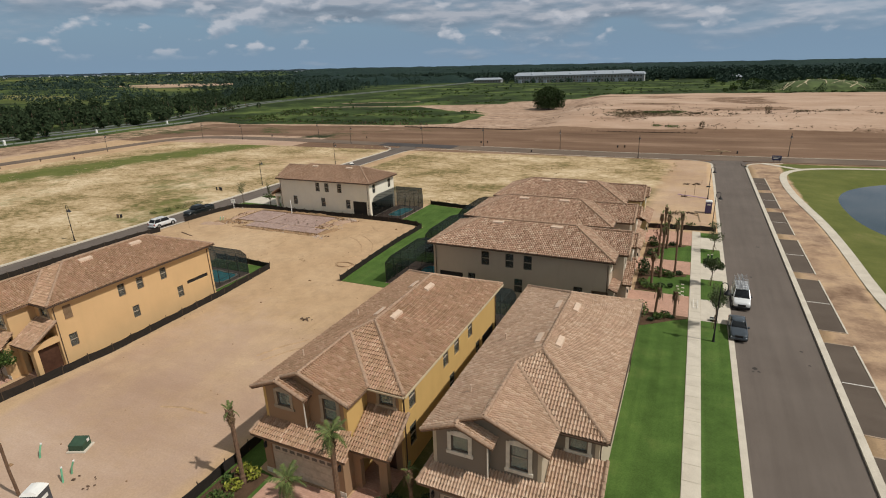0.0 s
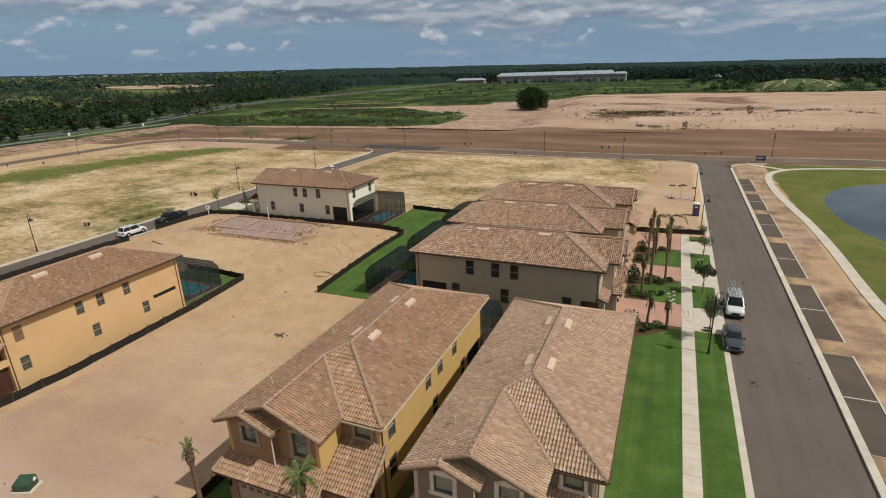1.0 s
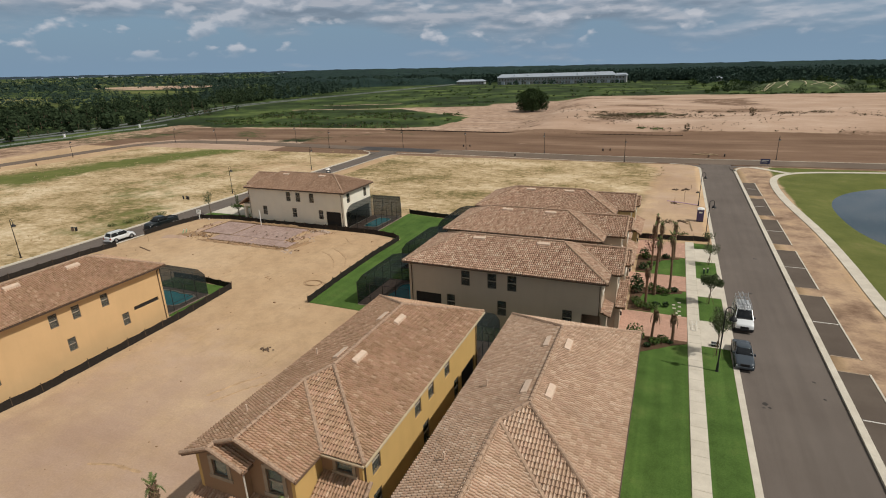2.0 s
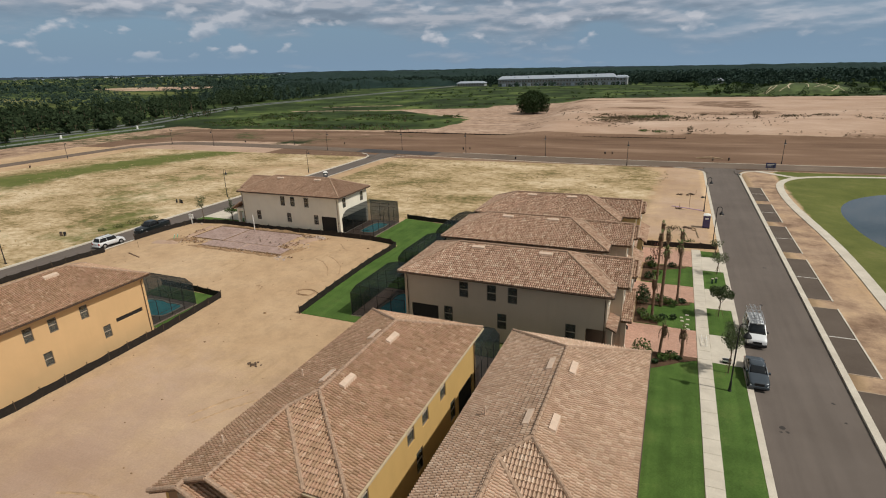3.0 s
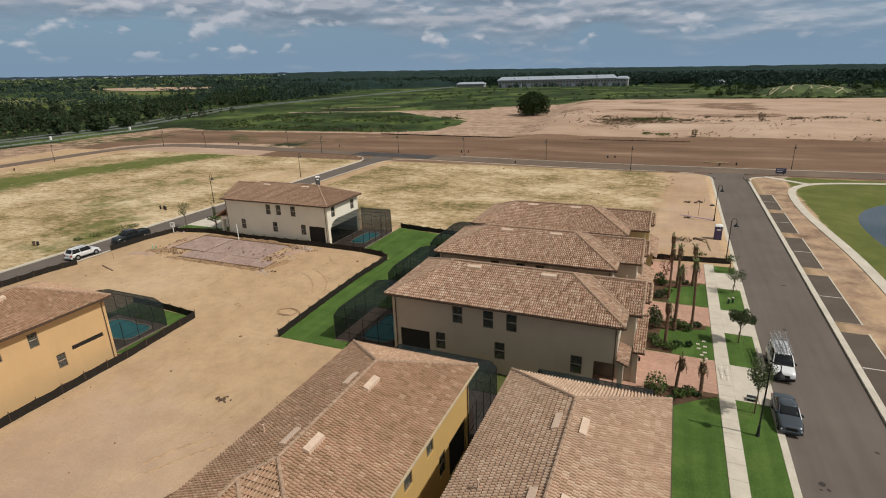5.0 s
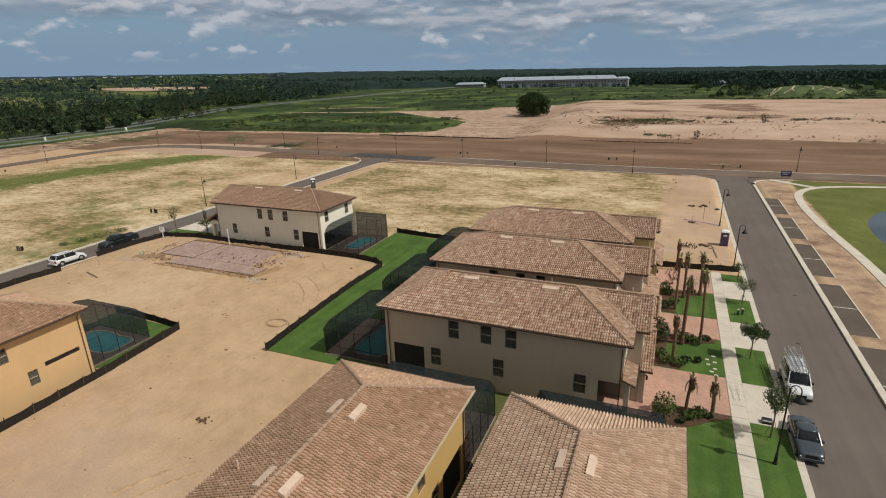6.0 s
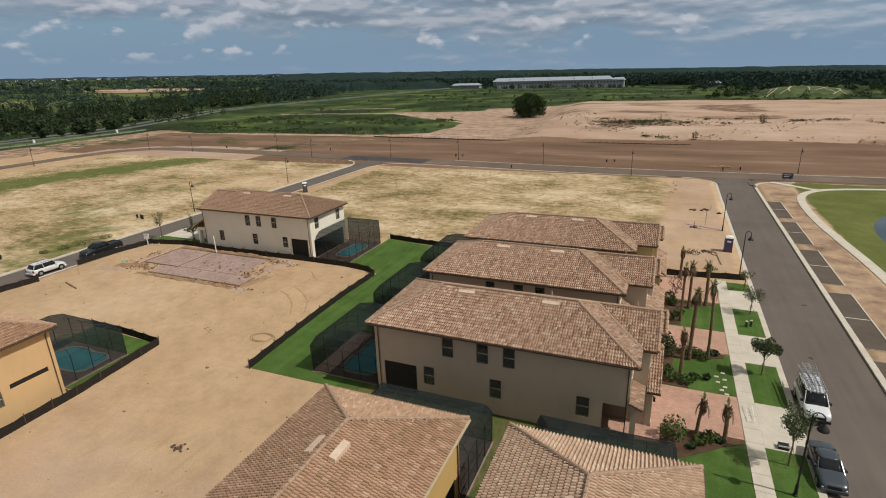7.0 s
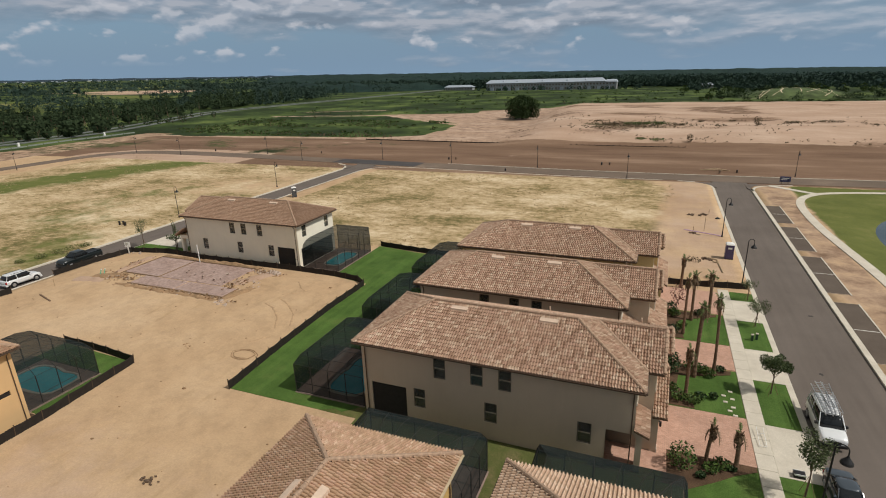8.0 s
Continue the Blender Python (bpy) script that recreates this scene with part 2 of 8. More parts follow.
pav = Mat("clay_pavers", 0.9, 0, 0.2)
bt = pav.node("ShaderNodeTexBrick")
bt.inputs["Scale"].default_value = 1.0
bt.inputs["Brick Width"].default_value, bt.inputs["Row Height"].default_value, bt.inputs["Mortar Size"].default_value = 0.24, 0.12, 0.006
bt.inputs["Color1"].default_value, bt.inputs["Color2"].default_value, bt.inputs["Mortar"].default_value = (0.44, 0.255, 0.183, 1), (0.53, 0.325, 0.242, 1), (0.32, 0.21, 0.155, 1)
pav.link(pav.pos, bt.inputs["Vector"])
pav.color(pav.mix(1.0, bt.outputs["Color"], pav.ramp(pav.noise(0.5, 5, 0.7), (0.3, 0.86), (0.7, 1.1)), "MULTIPLY"))
M_PAVER = pav.m

ddust = Mat("dusty_asphalt", 0.95, 0, 0.15)
ddc = ddust.ramp(ddust.noise(0.10, 6, 0.65), (0.3, (0.130, 0.098, 0.075)), (0.6, (0.178, 0.134, 0.101)), (0.75, (0.240, 0.180, 0.132)))
ddust.color(ddust.mix(1.0, ddc, ddust.ramp(ddust.noise(20, 3), (0.3, 0.88), (0.7, 1.1)), "MULTIPLY"))
M_DUSTROAD = ddust.m

# the soil: sand, straw, red earth and rough grass, spread by the attribute "cover"
soil = Mat("soil", 0.95, 0, 0.1)
at = soil.node("ShaderNodeAttribute")
at.attribute_name = "cover"
cs = soil.node("ShaderNodeSeparateColor")
soil.link(at.outputs["Color"], cs.inputs[0])
sand = soil.ramp(soil.noise(0.07, 6, 0.6), (0.3, (0.452, 0.300, 0.174)), (0.5, (0.515, 0.354, 0.212)), (0.72, (0.592, 0.426, 0.272)))
sand = soil.mix(1.0, sand, soil.ramp(soil.noise(0.55, 7, 0.72), (0.28, 0.80), (0.55, 1.0), (0.8, 1.08)), "MULTIPLY")
sand = soil.mix(1.0, sand, soil.ramp(soil.noise(0.9, 4, 0.6, (1, 0.22, 1)), (0.58, 1.0), (0.72, (0.88, 0.87, 0.83))), "MULTIPLY")
sand = soil.mix(1.0, sand, soil.ramp(soil.noise(0.16, 6, 0.7, (1, 0.35, 1)), (0.50, 1.0), (0.66, 0.92)), "MULTIPLY")
scr = soil.math("ADD", soil.math("MULTIPLY", soil.noise(0.075, 5, 0.6, (0.85, 1.15, 1)), 0.55), soil.math("MULTIPLY", soil.noise(0.55, 8, 0.78, (0.85, 1.15, 1)), 0.45))
scr = soil.math("ADD", soil.math("MULTIPLY", scr, 0.74), soil.math("MULTIPLY", soil.noise(1.1, 6, 0.75, (0.8, 1.2, 1)), 0.26))
straw = soil.ramp(scr, (0.40, (0.125, 0.112, 0.042)), (0.452, (0.250, 0.190, 0.088)), (0.49, (0.405, 0.296, 0.160)), (0.53, (0.515, 0.390, 0.235)), (0.585, (0.650, 0.525, 0.352)))
red = soil.ramp(soil.noise(0.06, 7, 0.65, (0.35, 1.6, 1)), (0.3, (0.125, 0.075, 0.047)), (0.55, (0.208, 0.130, 0.085)), (0.75, (0.335, 0.228, 0.156)))
wild = soil.ramp(soil.noise(0.026, 7, 0.60), (0.32, (0.016, 0.025, 0.010)), (0.46, (0.031, 0.048, 0.016)), (0.56, (0.060, 0.090, 0.026)), (0.68, (0.135, 0.168, 0.050)))
pink = soil.ramp(soil.noise(0.05, 8, 0.68, (0.5, 1.5, 1)), (0.32, (0.365, 0.242, 0.166)), (0.45, (0.425, 0.292, 0.208)), (0.55, (0.470, 0.333, 0.244)), (0.7, (0.560, 0.420, 0.322)))
brk = soil.noise(0.22, 7, 0.7)


def spread(ch):
    v = soil.math("ADD", cs.outputs[ch], soil.math("MULTIPLY", soil.math("SUBTRACT", brk, 0.5), 1.1))
    return soil.ramp(v, (0.36, 0.0), (0.64, 1.0))


pk = soil.math("ADD", at.outputs["Alpha"], soil.math("MULTIPLY", soil.math("SUBTRACT", brk, 0.5), 0.9))
c = soil.mix(spread(2), sand, straw)
c = soil.mix(soil.ramp(pk, (0.30, 0.0), (0.70, 1.0)), c, pink)
c = soil.mix(spread(1), c, red)
park = soil.ramp(soil.noise(0.16, 8, 0.7), (0.3, (0.090, 0.108, 0.028)), (0.55, (0.136, 0.148, 0.042)), (0.75, (0.205, 0.185, 0.072)))
wild = soil.mix(1.0, wild, soil.ramp(soil.noise(0.21, 7, 0.72), (0.3, (0.62, 0.66, 0.62)), (0.52, (1.0, 1.0, 1.0)), (0.75, (1.55, 1.40, 1.25))), "MULTIPLY")
c = soil.mix(spread(0), c, soil.mix(soil.ramp(cs.outputs[2], (0.35, 0.0), (0.6, 1.0)), wild, park))
c = soil.mix(1.0, c, soil.ramp(soil.noise(7, 5, 0.7), (0.3, 0.88), (0.7, 1.08)), "MULTIPLY")
soil.color(c)
soil.bump(soil.math("ADD", soil.noise(2.2, 6, 0.75), soil.math("MULTIPLY", soil.noise(0.35, 4, 0.6), 3.0)), 0.42, 0.12)
M_SOIL = soil.m

wat = Mat("pond_water", 0.05, 0, 0.22)
wat.color(wat.ramp(wat.noise(0.05, 3), (0.3, (0.030, 0.050, 0.062)), (0.7, (0.045, 0.068, 0.085))))
wat.bump(wat.noise(1.2, 3), 0.08, 0.03)
M_WATER = wat.m
pool = Mat("pool_water", 0.05, 0, 0.5)
pool.color(pool.ramp(pool.noise(0.7, 3), (0.3, (0.07, 0.48, 0.56)), (0.7, (0.13, 0.62, 0.68))))
pool.bump(pool.noise(3, 3), 0.1, 0.03)
M_POOL = pool.m


def leaf_mat(name, dark, lite, joined=True, rough=0.65):
    m = Mat(name, rough, 0, 0.25 if rough < 0.9 else 0.05)
    g = m.node("ShaderNodeNewGeometry").outputs["Random Per Island"] if joined else m.node("ShaderNodeObjectInfo").outputs["Random"]
    m.color(m.mix(1.0, m.ramp(g, (0.0, dark), (1.0, lite)), m.ramp(m.noise(2.0, 4), (0.3, 0.75), (0.7, 1.2)), "MULTIPLY"))
    return m.m


M_LEAF = leaf_mat("tree_leaf", (0.026, 0.046, 0.015), (0.090, 0.120, 0.040))
M_SHRUB = leaf_mat("shrub_leaf", (0.028, 0.060, 0.014), (0.100, 0.150, 0.032))
M_PALM = leaf_mat("palm_leaf", (0.055, 0.082, 0.022), (0.145, 0.170, 0.052))
M_PALMDRY = leaf_mat("dry_palm_leaf", (0.085, 0.055, 0.028), (0.19, 0.125, 0.065))
M_FOREST = leaf_mat("forest_leaf", (0.026, 0.042, 0.022), (0.046, 0.066, 0.032), rough=0.95)
# distant leaves: aerial haze is put into this lifted blue-green
M_HAZEWOOD = leaf_mat("haze_forest_leaf", (0.032, 0.054, 0.042), (0.044, 0.068, 0.050), rough=0.95)
M_OAK = leaf_mat("oak_leaf", (0.020, 0.036, 0.015), (0.052, 0.076, 0.030), rough=0.9)
M_SCRUB = leaf_mat("meadow_scrub_leaf", (0.030, 0.050, 0.018), (0.075, 0.105, 0.034), rough=0.95)
M_BARK = plain("bark", (0.125, 0.085, 0.058), 0.95, vary=0.35, scale=5)
M_PALMBARK = plain("palm_bark", (0.16, 0.098, 0.062), 0.95, vary=0.4, scale=7)
M_SILT = plain("black_silt_fabric", (0.020, 0.016, 0.013), 0.8, vary=0.3)
M_STAKE = plain("wood_stake", (0.20, 0.13, 0.075), 0.9, vary=0.25)
M_LUMBER = plain("raw_lumber", (0.42, 0.31, 0.19), 0.9, vary=0.2)
M_BRONZE = plain("bronze_aluminium", (0.024, 0.020, 0.017), 0.75)
M_DECKPAV = plain("pool_deck", (0.28, 0.20, 0.165), 0.9, vary=0.2, scale=2)
M_LINE = plain("road_paint", (0.58, 0.55, 0.50), 0.8, vary=0.12)


# ---- mesh building ----
class Mb:
    """Collects faces for one mesh. f maps a place (for mirrored houses); flip turns the faces round."""

    def __init__(self, f=None, flip=False):
        self.v, self.q, self.f, self.flip = [], [], f, flip

    def add(self, vs, fs):
        n = len(self.v)
        self.v += [self.f(p) if self.f else tuple(p) for p in vs]
        self.q += [tuple(n + i for i in (reversed(a) if self.flip else a)) for a in fs]
        return self

    def box(self, x0, x1, y0, y1, z0, z1):
        vs = [(x, y, z) for z in (z0, z1) for x, y in ((x0, y0), (x1, y0), (x1, y1), (x0, y1))]
        return self.add(vs, [(3, 2, 1, 0), (4, 5, 6, 7), (0, 1, 5, 4), (1, 2, 6, 5), (2, 3, 7, 6), (3, 0, 4, 7)])

    def bevel_box(self, x0, x1, y0, y1, z0, z1, b):
        """A box whose upper edges are chamfered."""
        a = [(x0, y0), (x1, y0), (x1, y1), (x0, y1)]
        i = [(x0 + b, y0 + b), (x1 - b, y0 + b), (x1 - b, y1 - b), (x0 + b, y1 - b)]
        vs = [(*p, z0) for p in a] + [(*p, z1 - b) for p in a] + [(*p, z1) for p in i]
        fs = [(3, 2, 1, 0), (8, 9, 10, 11)]
        for k in range(4):
            n = (k + 1) % 4
            fs += [(k, n, 4 + n, 4 + k), (4 + k, 4 + n, 8 + n, 8 + k)]
        return self.add(vs, fs)

    def poly(self, pts):
        return self.add(pts, [tuple(range(len(pts)))])

    def slab(self, pts, down):
        """A flat polygon (counter-clockwise from above) with thickness."""
        n = len(pts)
        low = [(x, y, z - down) for x, y, z in pts]
        fs = [tuple(range(n)), tuple(range(2 * n - 1, n - 1, -1))] + [(i + n, (i + 1) % n + n, (i + 1) % n, i) for i in range(n)]
        return self.add(list(pts) + low, fs)

    def tube(self, pts, radii, n=8, caps=True):
        """A round bar through the points."""
        rings = []
        for i, p in enumerate(pts):
            p = Vector(p)
            a, b = Vector(pts[max(i - 1, 0)]), Vector(pts[min(i + 1, len(pts) - 1)])
            d = (b - a).normalized()
            s = d.cross(Vector((0.31, 0.17, 0.93)) if abs(d.z) < 0.9 else Vector((1, 0.05, 0))).normalized()
            t = d.cross(s)
            r = radii[i] if isinstance(radii, (list, tuple)) else radii
            rings.append([p + r * (math.cos(2 * math.pi * k / n) * s + math.sin(2 * math.pi * k / n) * t) for k in range(n)])
        vs = [tuple(q) for ring in rings for q in ring]
        fs = [(i * n + k, i * n + (k + 1) % n, (i + 1) * n + (k + 1) % n, (i + 1) * n + k) for i in range(len(pts) - 1) for k in range(n)]
        if caps:
            fs += [tuple(range(n - 1, -1, -1)), tuple((len(pts) - 1) * n + k for k in range(n))]
        return self.add(vs, fs)

    def mesh(self, name, mat, smooth=False):
        me = bpy.data.meshes.new(name)
        me.from_pydata(self.v, [], self.q)
        for m in mat if isinstance(mat, (list, tuple)) else [mat]:
            me.materials.append(m)
        if smooth:
            me.polygons.foreach_set("use_smooth", [True] * len(me.polygons))
        me.update()
        return me


def part(name, mb, mat, parent=None, label="", smooth=False, m=None):
    """Links a mesh as one object, under a thing or a part."""
    ob = new(name, mb.mesh(name, mat, smooth) if isinstance(mb, Mb) else mb)
    if parent is not None:
        ob.parent = parent
    if m is not None:
        ob.matrix_basis = m
    if label:
        ob["label"] = label
    return ob


def thing(name, m, label, category, group="", kind=""):
    ob = new(name)
    ob.empty_display_size = 0.2
    ob.matrix_basis = m
    return tagged(ob, label, category, group, kind)


def structure(name, mb, mat, label, category, smooth=False):
    return tagged(part(name, mb, mat, smooth=smooth), label, category, kind="structure")


def rect_wall(mb, axis, at0, thick, a0, a1, z0, z1, holes):
    """A wall along x (axis 'x', standing at y=at0) or along y, pieced round rectangular holes (a0, a1, z0, z1)."""
    cuts_a = sorted({a0, a1, *[min(max(v, a0), a1) for h in holes for v in h[:2]]})
    cuts_z = sorted({z0, z1, *[min(max(v, z0), z1) for h in holes for v in h[2:]]})
    na, nz = len(cuts_a), len(cuts_z)

    def solid(i, k):
        if not (0 <= i < na - 1 and 0 <= k < nz - 1):
            return False
        ca, cz = (cuts_a[i] + cuts_a[i + 1]) / 2, (cuts_z[k] + cuts_z[k + 1]) / 2
        return not any(h[0] < ca < h[1] and h[2] < cz < h[3] for h in holes)

    lo, hi = min(at0, at0 + thick), max(at0, at0 + thick)
    vs, fs = [], []
    for d in (lo, hi):
        for k in range(nz):
            for i in range(na):
                vs.append((cuts_a[i], d, cuts_z[k]) if axis == "x" else (d, cuts_a[i], cuts_z[k]))

    def at_(side, i, k):
        return side * na * nz + k * na + i

    for i in range(na - 1):
        for k in range(nz - 1):
            if not solid(i, k):
                continue
            f = [(at_(0, i, k), at_(0, i + 1, k), at_(0, i + 1, k + 1), at_(0, i, k + 1)), (at_(1, i + 1, k), at_(1, i, k), at_(1, i, k + 1), at_(1, i + 1, k + 1))]
            if not solid(i - 1, k):
                f.append((at_(1, i, k), at_(0, i, k), at_(0, i, k + 1), at_(1, i, k + 1)))
            if not solid(i + 1, k):
                f.append((at_(0, i + 1, k), at_(1, i + 1, k), at_(1, i + 1, k + 1), at_(0, i + 1, k + 1)))
            if not solid(i, k - 1):
                f.append((at_(1, i, k), at_(1, i + 1, k), at_(0, i + 1, k), at_(0, i, k)))
            if not solid(i, k + 1):
                f.append((at_(0, i, k + 1), at_(0, i + 1, k + 1), at_(1, i + 1, k + 1), at_(1, i, k + 1)))
            fs += f if axis == "x" else [q[::-1] for q in f]
    used = sorted({i for q in fs for i in q})
    new_at = {i: n for n, i in enumerate(used)}
    mb.add([vs[i] for i in used], [tuple(new_at[i] for i in q) for q in fs])


# ---- the land ----
def smooth(a, b, v):
    t = min(1.0, max(0.0, (v - a) / (b - a)))
    return t * t * (3 - 2 * t)


def pond_depth(x, y):
    """How far inside the pond's shore a place lies, in metres."""
    ex, ey = abs(x - 58) / 35.2, abs(y - 98) / 28.0
    return (1 - (ex ** 2.6 + ey ** 2.6) ** (1 / 2.6)) * 30


def in_road(x, y):
    if 3.3 < x < 10.2 and -80 < y < 147:
        return True
    if -85.2 < x < -78.8 and -80 < y < 147:
        return True
    return False


def tilt_of(deg):
    return (deg - 112) / 40 * (0.7 if deg > 112 else 1.0)


def land(x, y):
    z = 0.0
    if y > 178 and x > -150:
        mound = smooth(186, 215, y + 8 * noise.noise((x * 0.03, 3, 0))) * smooth(-66, -44, x + 0.06 * (y - 220)) * (1 - smooth(330, 430, y))
        z += mound * (3.6 + 1.2 * noise.noise((x * 0.02, y * 0.02, 5)) + 0.5 * noise.noise((x * 0.09, y * 0.09, 8)))
    z += 0.25 * noise.noise((x * 0.05, y * 0.05, 1)) * smooth(150, 200, abs(y - 40) + abs(x + 40) * 0.5)
    if -77.5 < x < -38.6 and 43 < y < 66:
        z += 0.22 * smooth(-77.5, -70, x) * (1 - smooth(-45, -39, x)) * smooth(44, 53, y) * (1 - smooth(64, 66, y))
    d = pond_depth(x, y)
    if d > -6:
        z -= 1.6 * smooth(-6, 6, d)
    far = math.hypot(x, y)
    if far > 500:
        # the country rises gently to the west and falls to the east
        z += 0.0115 * far * min(1.5, max(-1.5, tilt_of(math.degrees(math.atan2(y, x))) if y > 0 else 0.0)) * smooth(500, 1100, far)
    if far > 1500:
        z += smooth(1500, 3800, far) * 12
    if in_road(x, y):
        z -= 0.30
    return z


MEADOW = ((196, -300), (201, -118), (207, -100), (214, -94), (228, -92), (252, -95), (266, -104), (279, -126), (303, -156), (312, -168), (318, -136), (325, -112), (345, -111), (353, -95), (364, -77), (391, -40), (396, 900))


VERGE = ((60, 145.2), (85, 147.2), (135, 151.2), (168, 152.0), (181, 148.0), (195, 138.0))


def between(v, table):
    """Straight lines from place to place of a table."""
    for (v0, w0), (v1, w1) in zip(table, table[1:]):
        if v < v1:
            return w0 + (w1 - w0) * max(0.0, (v - v0) / (v1 - v0))
    return table[-1][1]


def cover(x, y):
    """Shares of rough grass, red earth, straw and pinkish sand on the ground."""
    g = r = s = p = 0.0
    n1 = noise.noise((x * 0.022, y * 0.022, 11))
    n2 = noise.noise((x * 0.05, y * 0.05, 23))
    far = math.hypot(x, y)
    if -75 < x < 3 and 78 < y < 139:
        s = 1 - 0.8 * smooth(-11, -4, x + 3 * n2) - 0.4 * smooth(130, 137, y) - 0.5 * (1 - smooth(78, 84, y))
        p = 0.5 * smooth(-12, -4, x + 3 * n2)
    elif -178 < x < -85 and y < 150:
        s = 0.75 + 0.45 * n1
        band = abs((x + 161) - (y - 76) * 0.34)
        g = max(0.90 - band / 22.0 + 0.3 * n2, 0.0)
        g = max(g, 0.50 - 0.10 * math.hypot((x + 109) / 7, (y - 82) / 9) + 0.30 * n2)
        g = max(g, 0.17 + 0.25 * n1 + 0.5 * n2)
        g = max(g, 0.36 - abs((x + 130) - (y - 76) * 0.34) / 20 + 0.4 * n1)
    elif 11 < x < 120 and y < 138:
        if x > 16.6:
            g, s = 1.0 - 0.40 * smooth(-1.5, 0.5, pond_depth(x, y)), 1.0
        else:
            r, p = 0.46, 0.5
    if -79 < x < -38 and 43 < y < 66:
        p = 0.15
    elif -48 < x < -26 and y < 42:
        p = 0.66 - 0.46 * smooth(14, 42, y + 5 * n2)
    if y >= 138 and x > -240:
        nb = noise.noise((x * 0.014, y * 0.07, 31)) + 0.5 * noise.noise((x * 0.05, y * 0.2, 37))
        r = 1.0 + 0.3 * n1 - 0.35 * smooth(0.2, 0.6, nb)
        p = 0.5 + 0.4 * smooth(0.12, 0.5, nb)
        verge = y - between(-x, VERGE)
        if -195 < x < -122 and verge < 9 + 3 * n2:
            # pale trodden sand beside the cross street
            r, p = 0.25 * smooth(5, 9, verge) + 0.35 * smooth(-140, -124, x), 0.8
        g = (0.30 + 0.5 * n2) * (1 - smooth(-110, -60, x)) * smooth(150, 160, y)
    if y > 190 + 3 * n1 and x > -240:
        edge = between(y + 5 * n1, MEADOW)
        if x < edge + 5 * n2:
            r, g, p = 0.0, 1.0, 0.0
            track = min(abs(y - 308 - 0.12 * (x + 162) - 3 * n1), abs(y - 348 - 0.36 * (x + 200)) + (9 if x > -185 else 0), abs(y - 278 + 0.82 * (x + 126)) + (9 if x < -162 else 0))
            if track < 1.7:
                g, p = 0.0, 1.0
        else:
            r, p = (0.10 + 0.50 * smooth(0.02, 0.35, noise.noise((x * 0.028, y * 0.05, 41))), 1.0) if x > -52 - 0.06 * (y - 220) else (0.42, 0.75)
            g = 0.42 if math.hypot((x + 19) / 17, (y - 224) / 9) < 1 else 0.0
            if y < 196:
                r = 0.9
    if x < -205 - 0.15 * (y - 100) and y < 205:
        r, g, p = 0.5 - 0.4 * smooth(-212, -203, x), 0.3 + 0.4 * n1, 0.6
        if x < -236:
            g = 0.8
    if y > 392 + 14 * n1 and x > -112:
        r, s, g, p = 0.0, 0.0, 1.2, 0.0
    if x < -238 and y > 40:
        g, r, p = 1.0, 0.0, 0.0
    if far > 560 and x < -330 and x < -1.02 * y:
        v = noise.noise((x * 0.0035, y * 0.009, 3))
        g, s = (0.60, 0.8) if v > 0.24 else (1.0, 0.45 if v > 0.0 else 0.0)
        if -1080 < x < -770 and abs(y - 735 + 0.28 * (x + 925)) < 85:
            g, s, p = 0.0, 0.0, 1.0
    if y < -45:
        s = 0.6
    return g, r, s, p


def lines(lo, hi, step, outer, extra):
    v = set(round(lo + step * i, 2) for i in range(int((hi - lo) / step) + 1)) | set(extra)
    a, st = hi, step
    while a < outer:
        st *= 1.22
        a += st
        v.add(round(a, 1))
    a, st = lo, step
    while a > -outer:
        st *= 1.22
        a -= st
        v.add(round(a, 1))
    return sorted(v)


GX = lines(-240, 70, 2.0, 4600, [3.28, 3.32, 10.18, 10.22, -85.22, -85.18, -78.82, -78.78])
GY = lines(-40, 400, 2.0, 4600, [146.9, 147.1])
mb = Mb()
mb.v = [(x, y, land(x, y)) for y in GY for x in GX]
nx = len(GX)
mb.q = [(j * nx + i, j * nx + i + 1, (j + 1) * nx + i + 1, (j + 1) * nx + i) for j in range(len(GY) - 1) for i in range(nx - 1)]
ground = structure("ground", mb, M_SOIL, "sandy building land with straw, red earth and rough grass", "ground", smooth=True)
attr = ground.data.color_attributes.new("cover", "FLOAT_COLOR", "POINT")
attr.data.foreach_set("color", [c for y in GY for x in GX for c in cover(x, y)])

mb = Mb()
mb.slab([(x, y, -0.72) for x, y in ((18, 62), (110, 62), (110, 131), (18, 131))], 0.05)
structure("water", mb, M_WATER, "still blue-grey retention pond behind the path", "pond")


def ribbon(mb, pts, width, z, thick=0.1):
    """A strip of even width along a smooth line."""
    ps = []
    for i in range(len(pts) - 1):
        p0, p1, p2, p3 = (Vector(pts[min(max(i + k, 0), len(pts) - 1)]) for k in (-1, 0, 1, 2))
        for k in range(8):
            t = k / 8
            ps.append(0.5 * (2 * p1 + (p2 - p0) * t + (2 * p0 - 5 * p1 + 4 * p2 - p3) * t * t + (3 * p1 - p0 - 3 * p2 + p3) * t ** 3))
    ps.append(Vector(pts[-1]))
    vs = []
    for i, p in enumerate(ps):
        d = (ps[min(i + 1, len(ps) - 1)] - ps[max(i - 1, 0)]).normalized()
        nrm = Vector((-d.y, d.x))
        for side, dz in ((1, 0), (-1, 0), (1, -thick), (-1, -thick)):
            q = p + nrm * side * width / 2
            vs.append((q.x, q.y, z + dz))
    fs = []
    for i in range(len(ps) - 1):
        a, b = 4 * i, 4 * i + 4
        fs += [(a, a + 1, b + 1, b), (a + 2, a, b, b + 2), (a + 1, a + 3, b + 3, b + 1)]
    return mb.add(vs, fs)


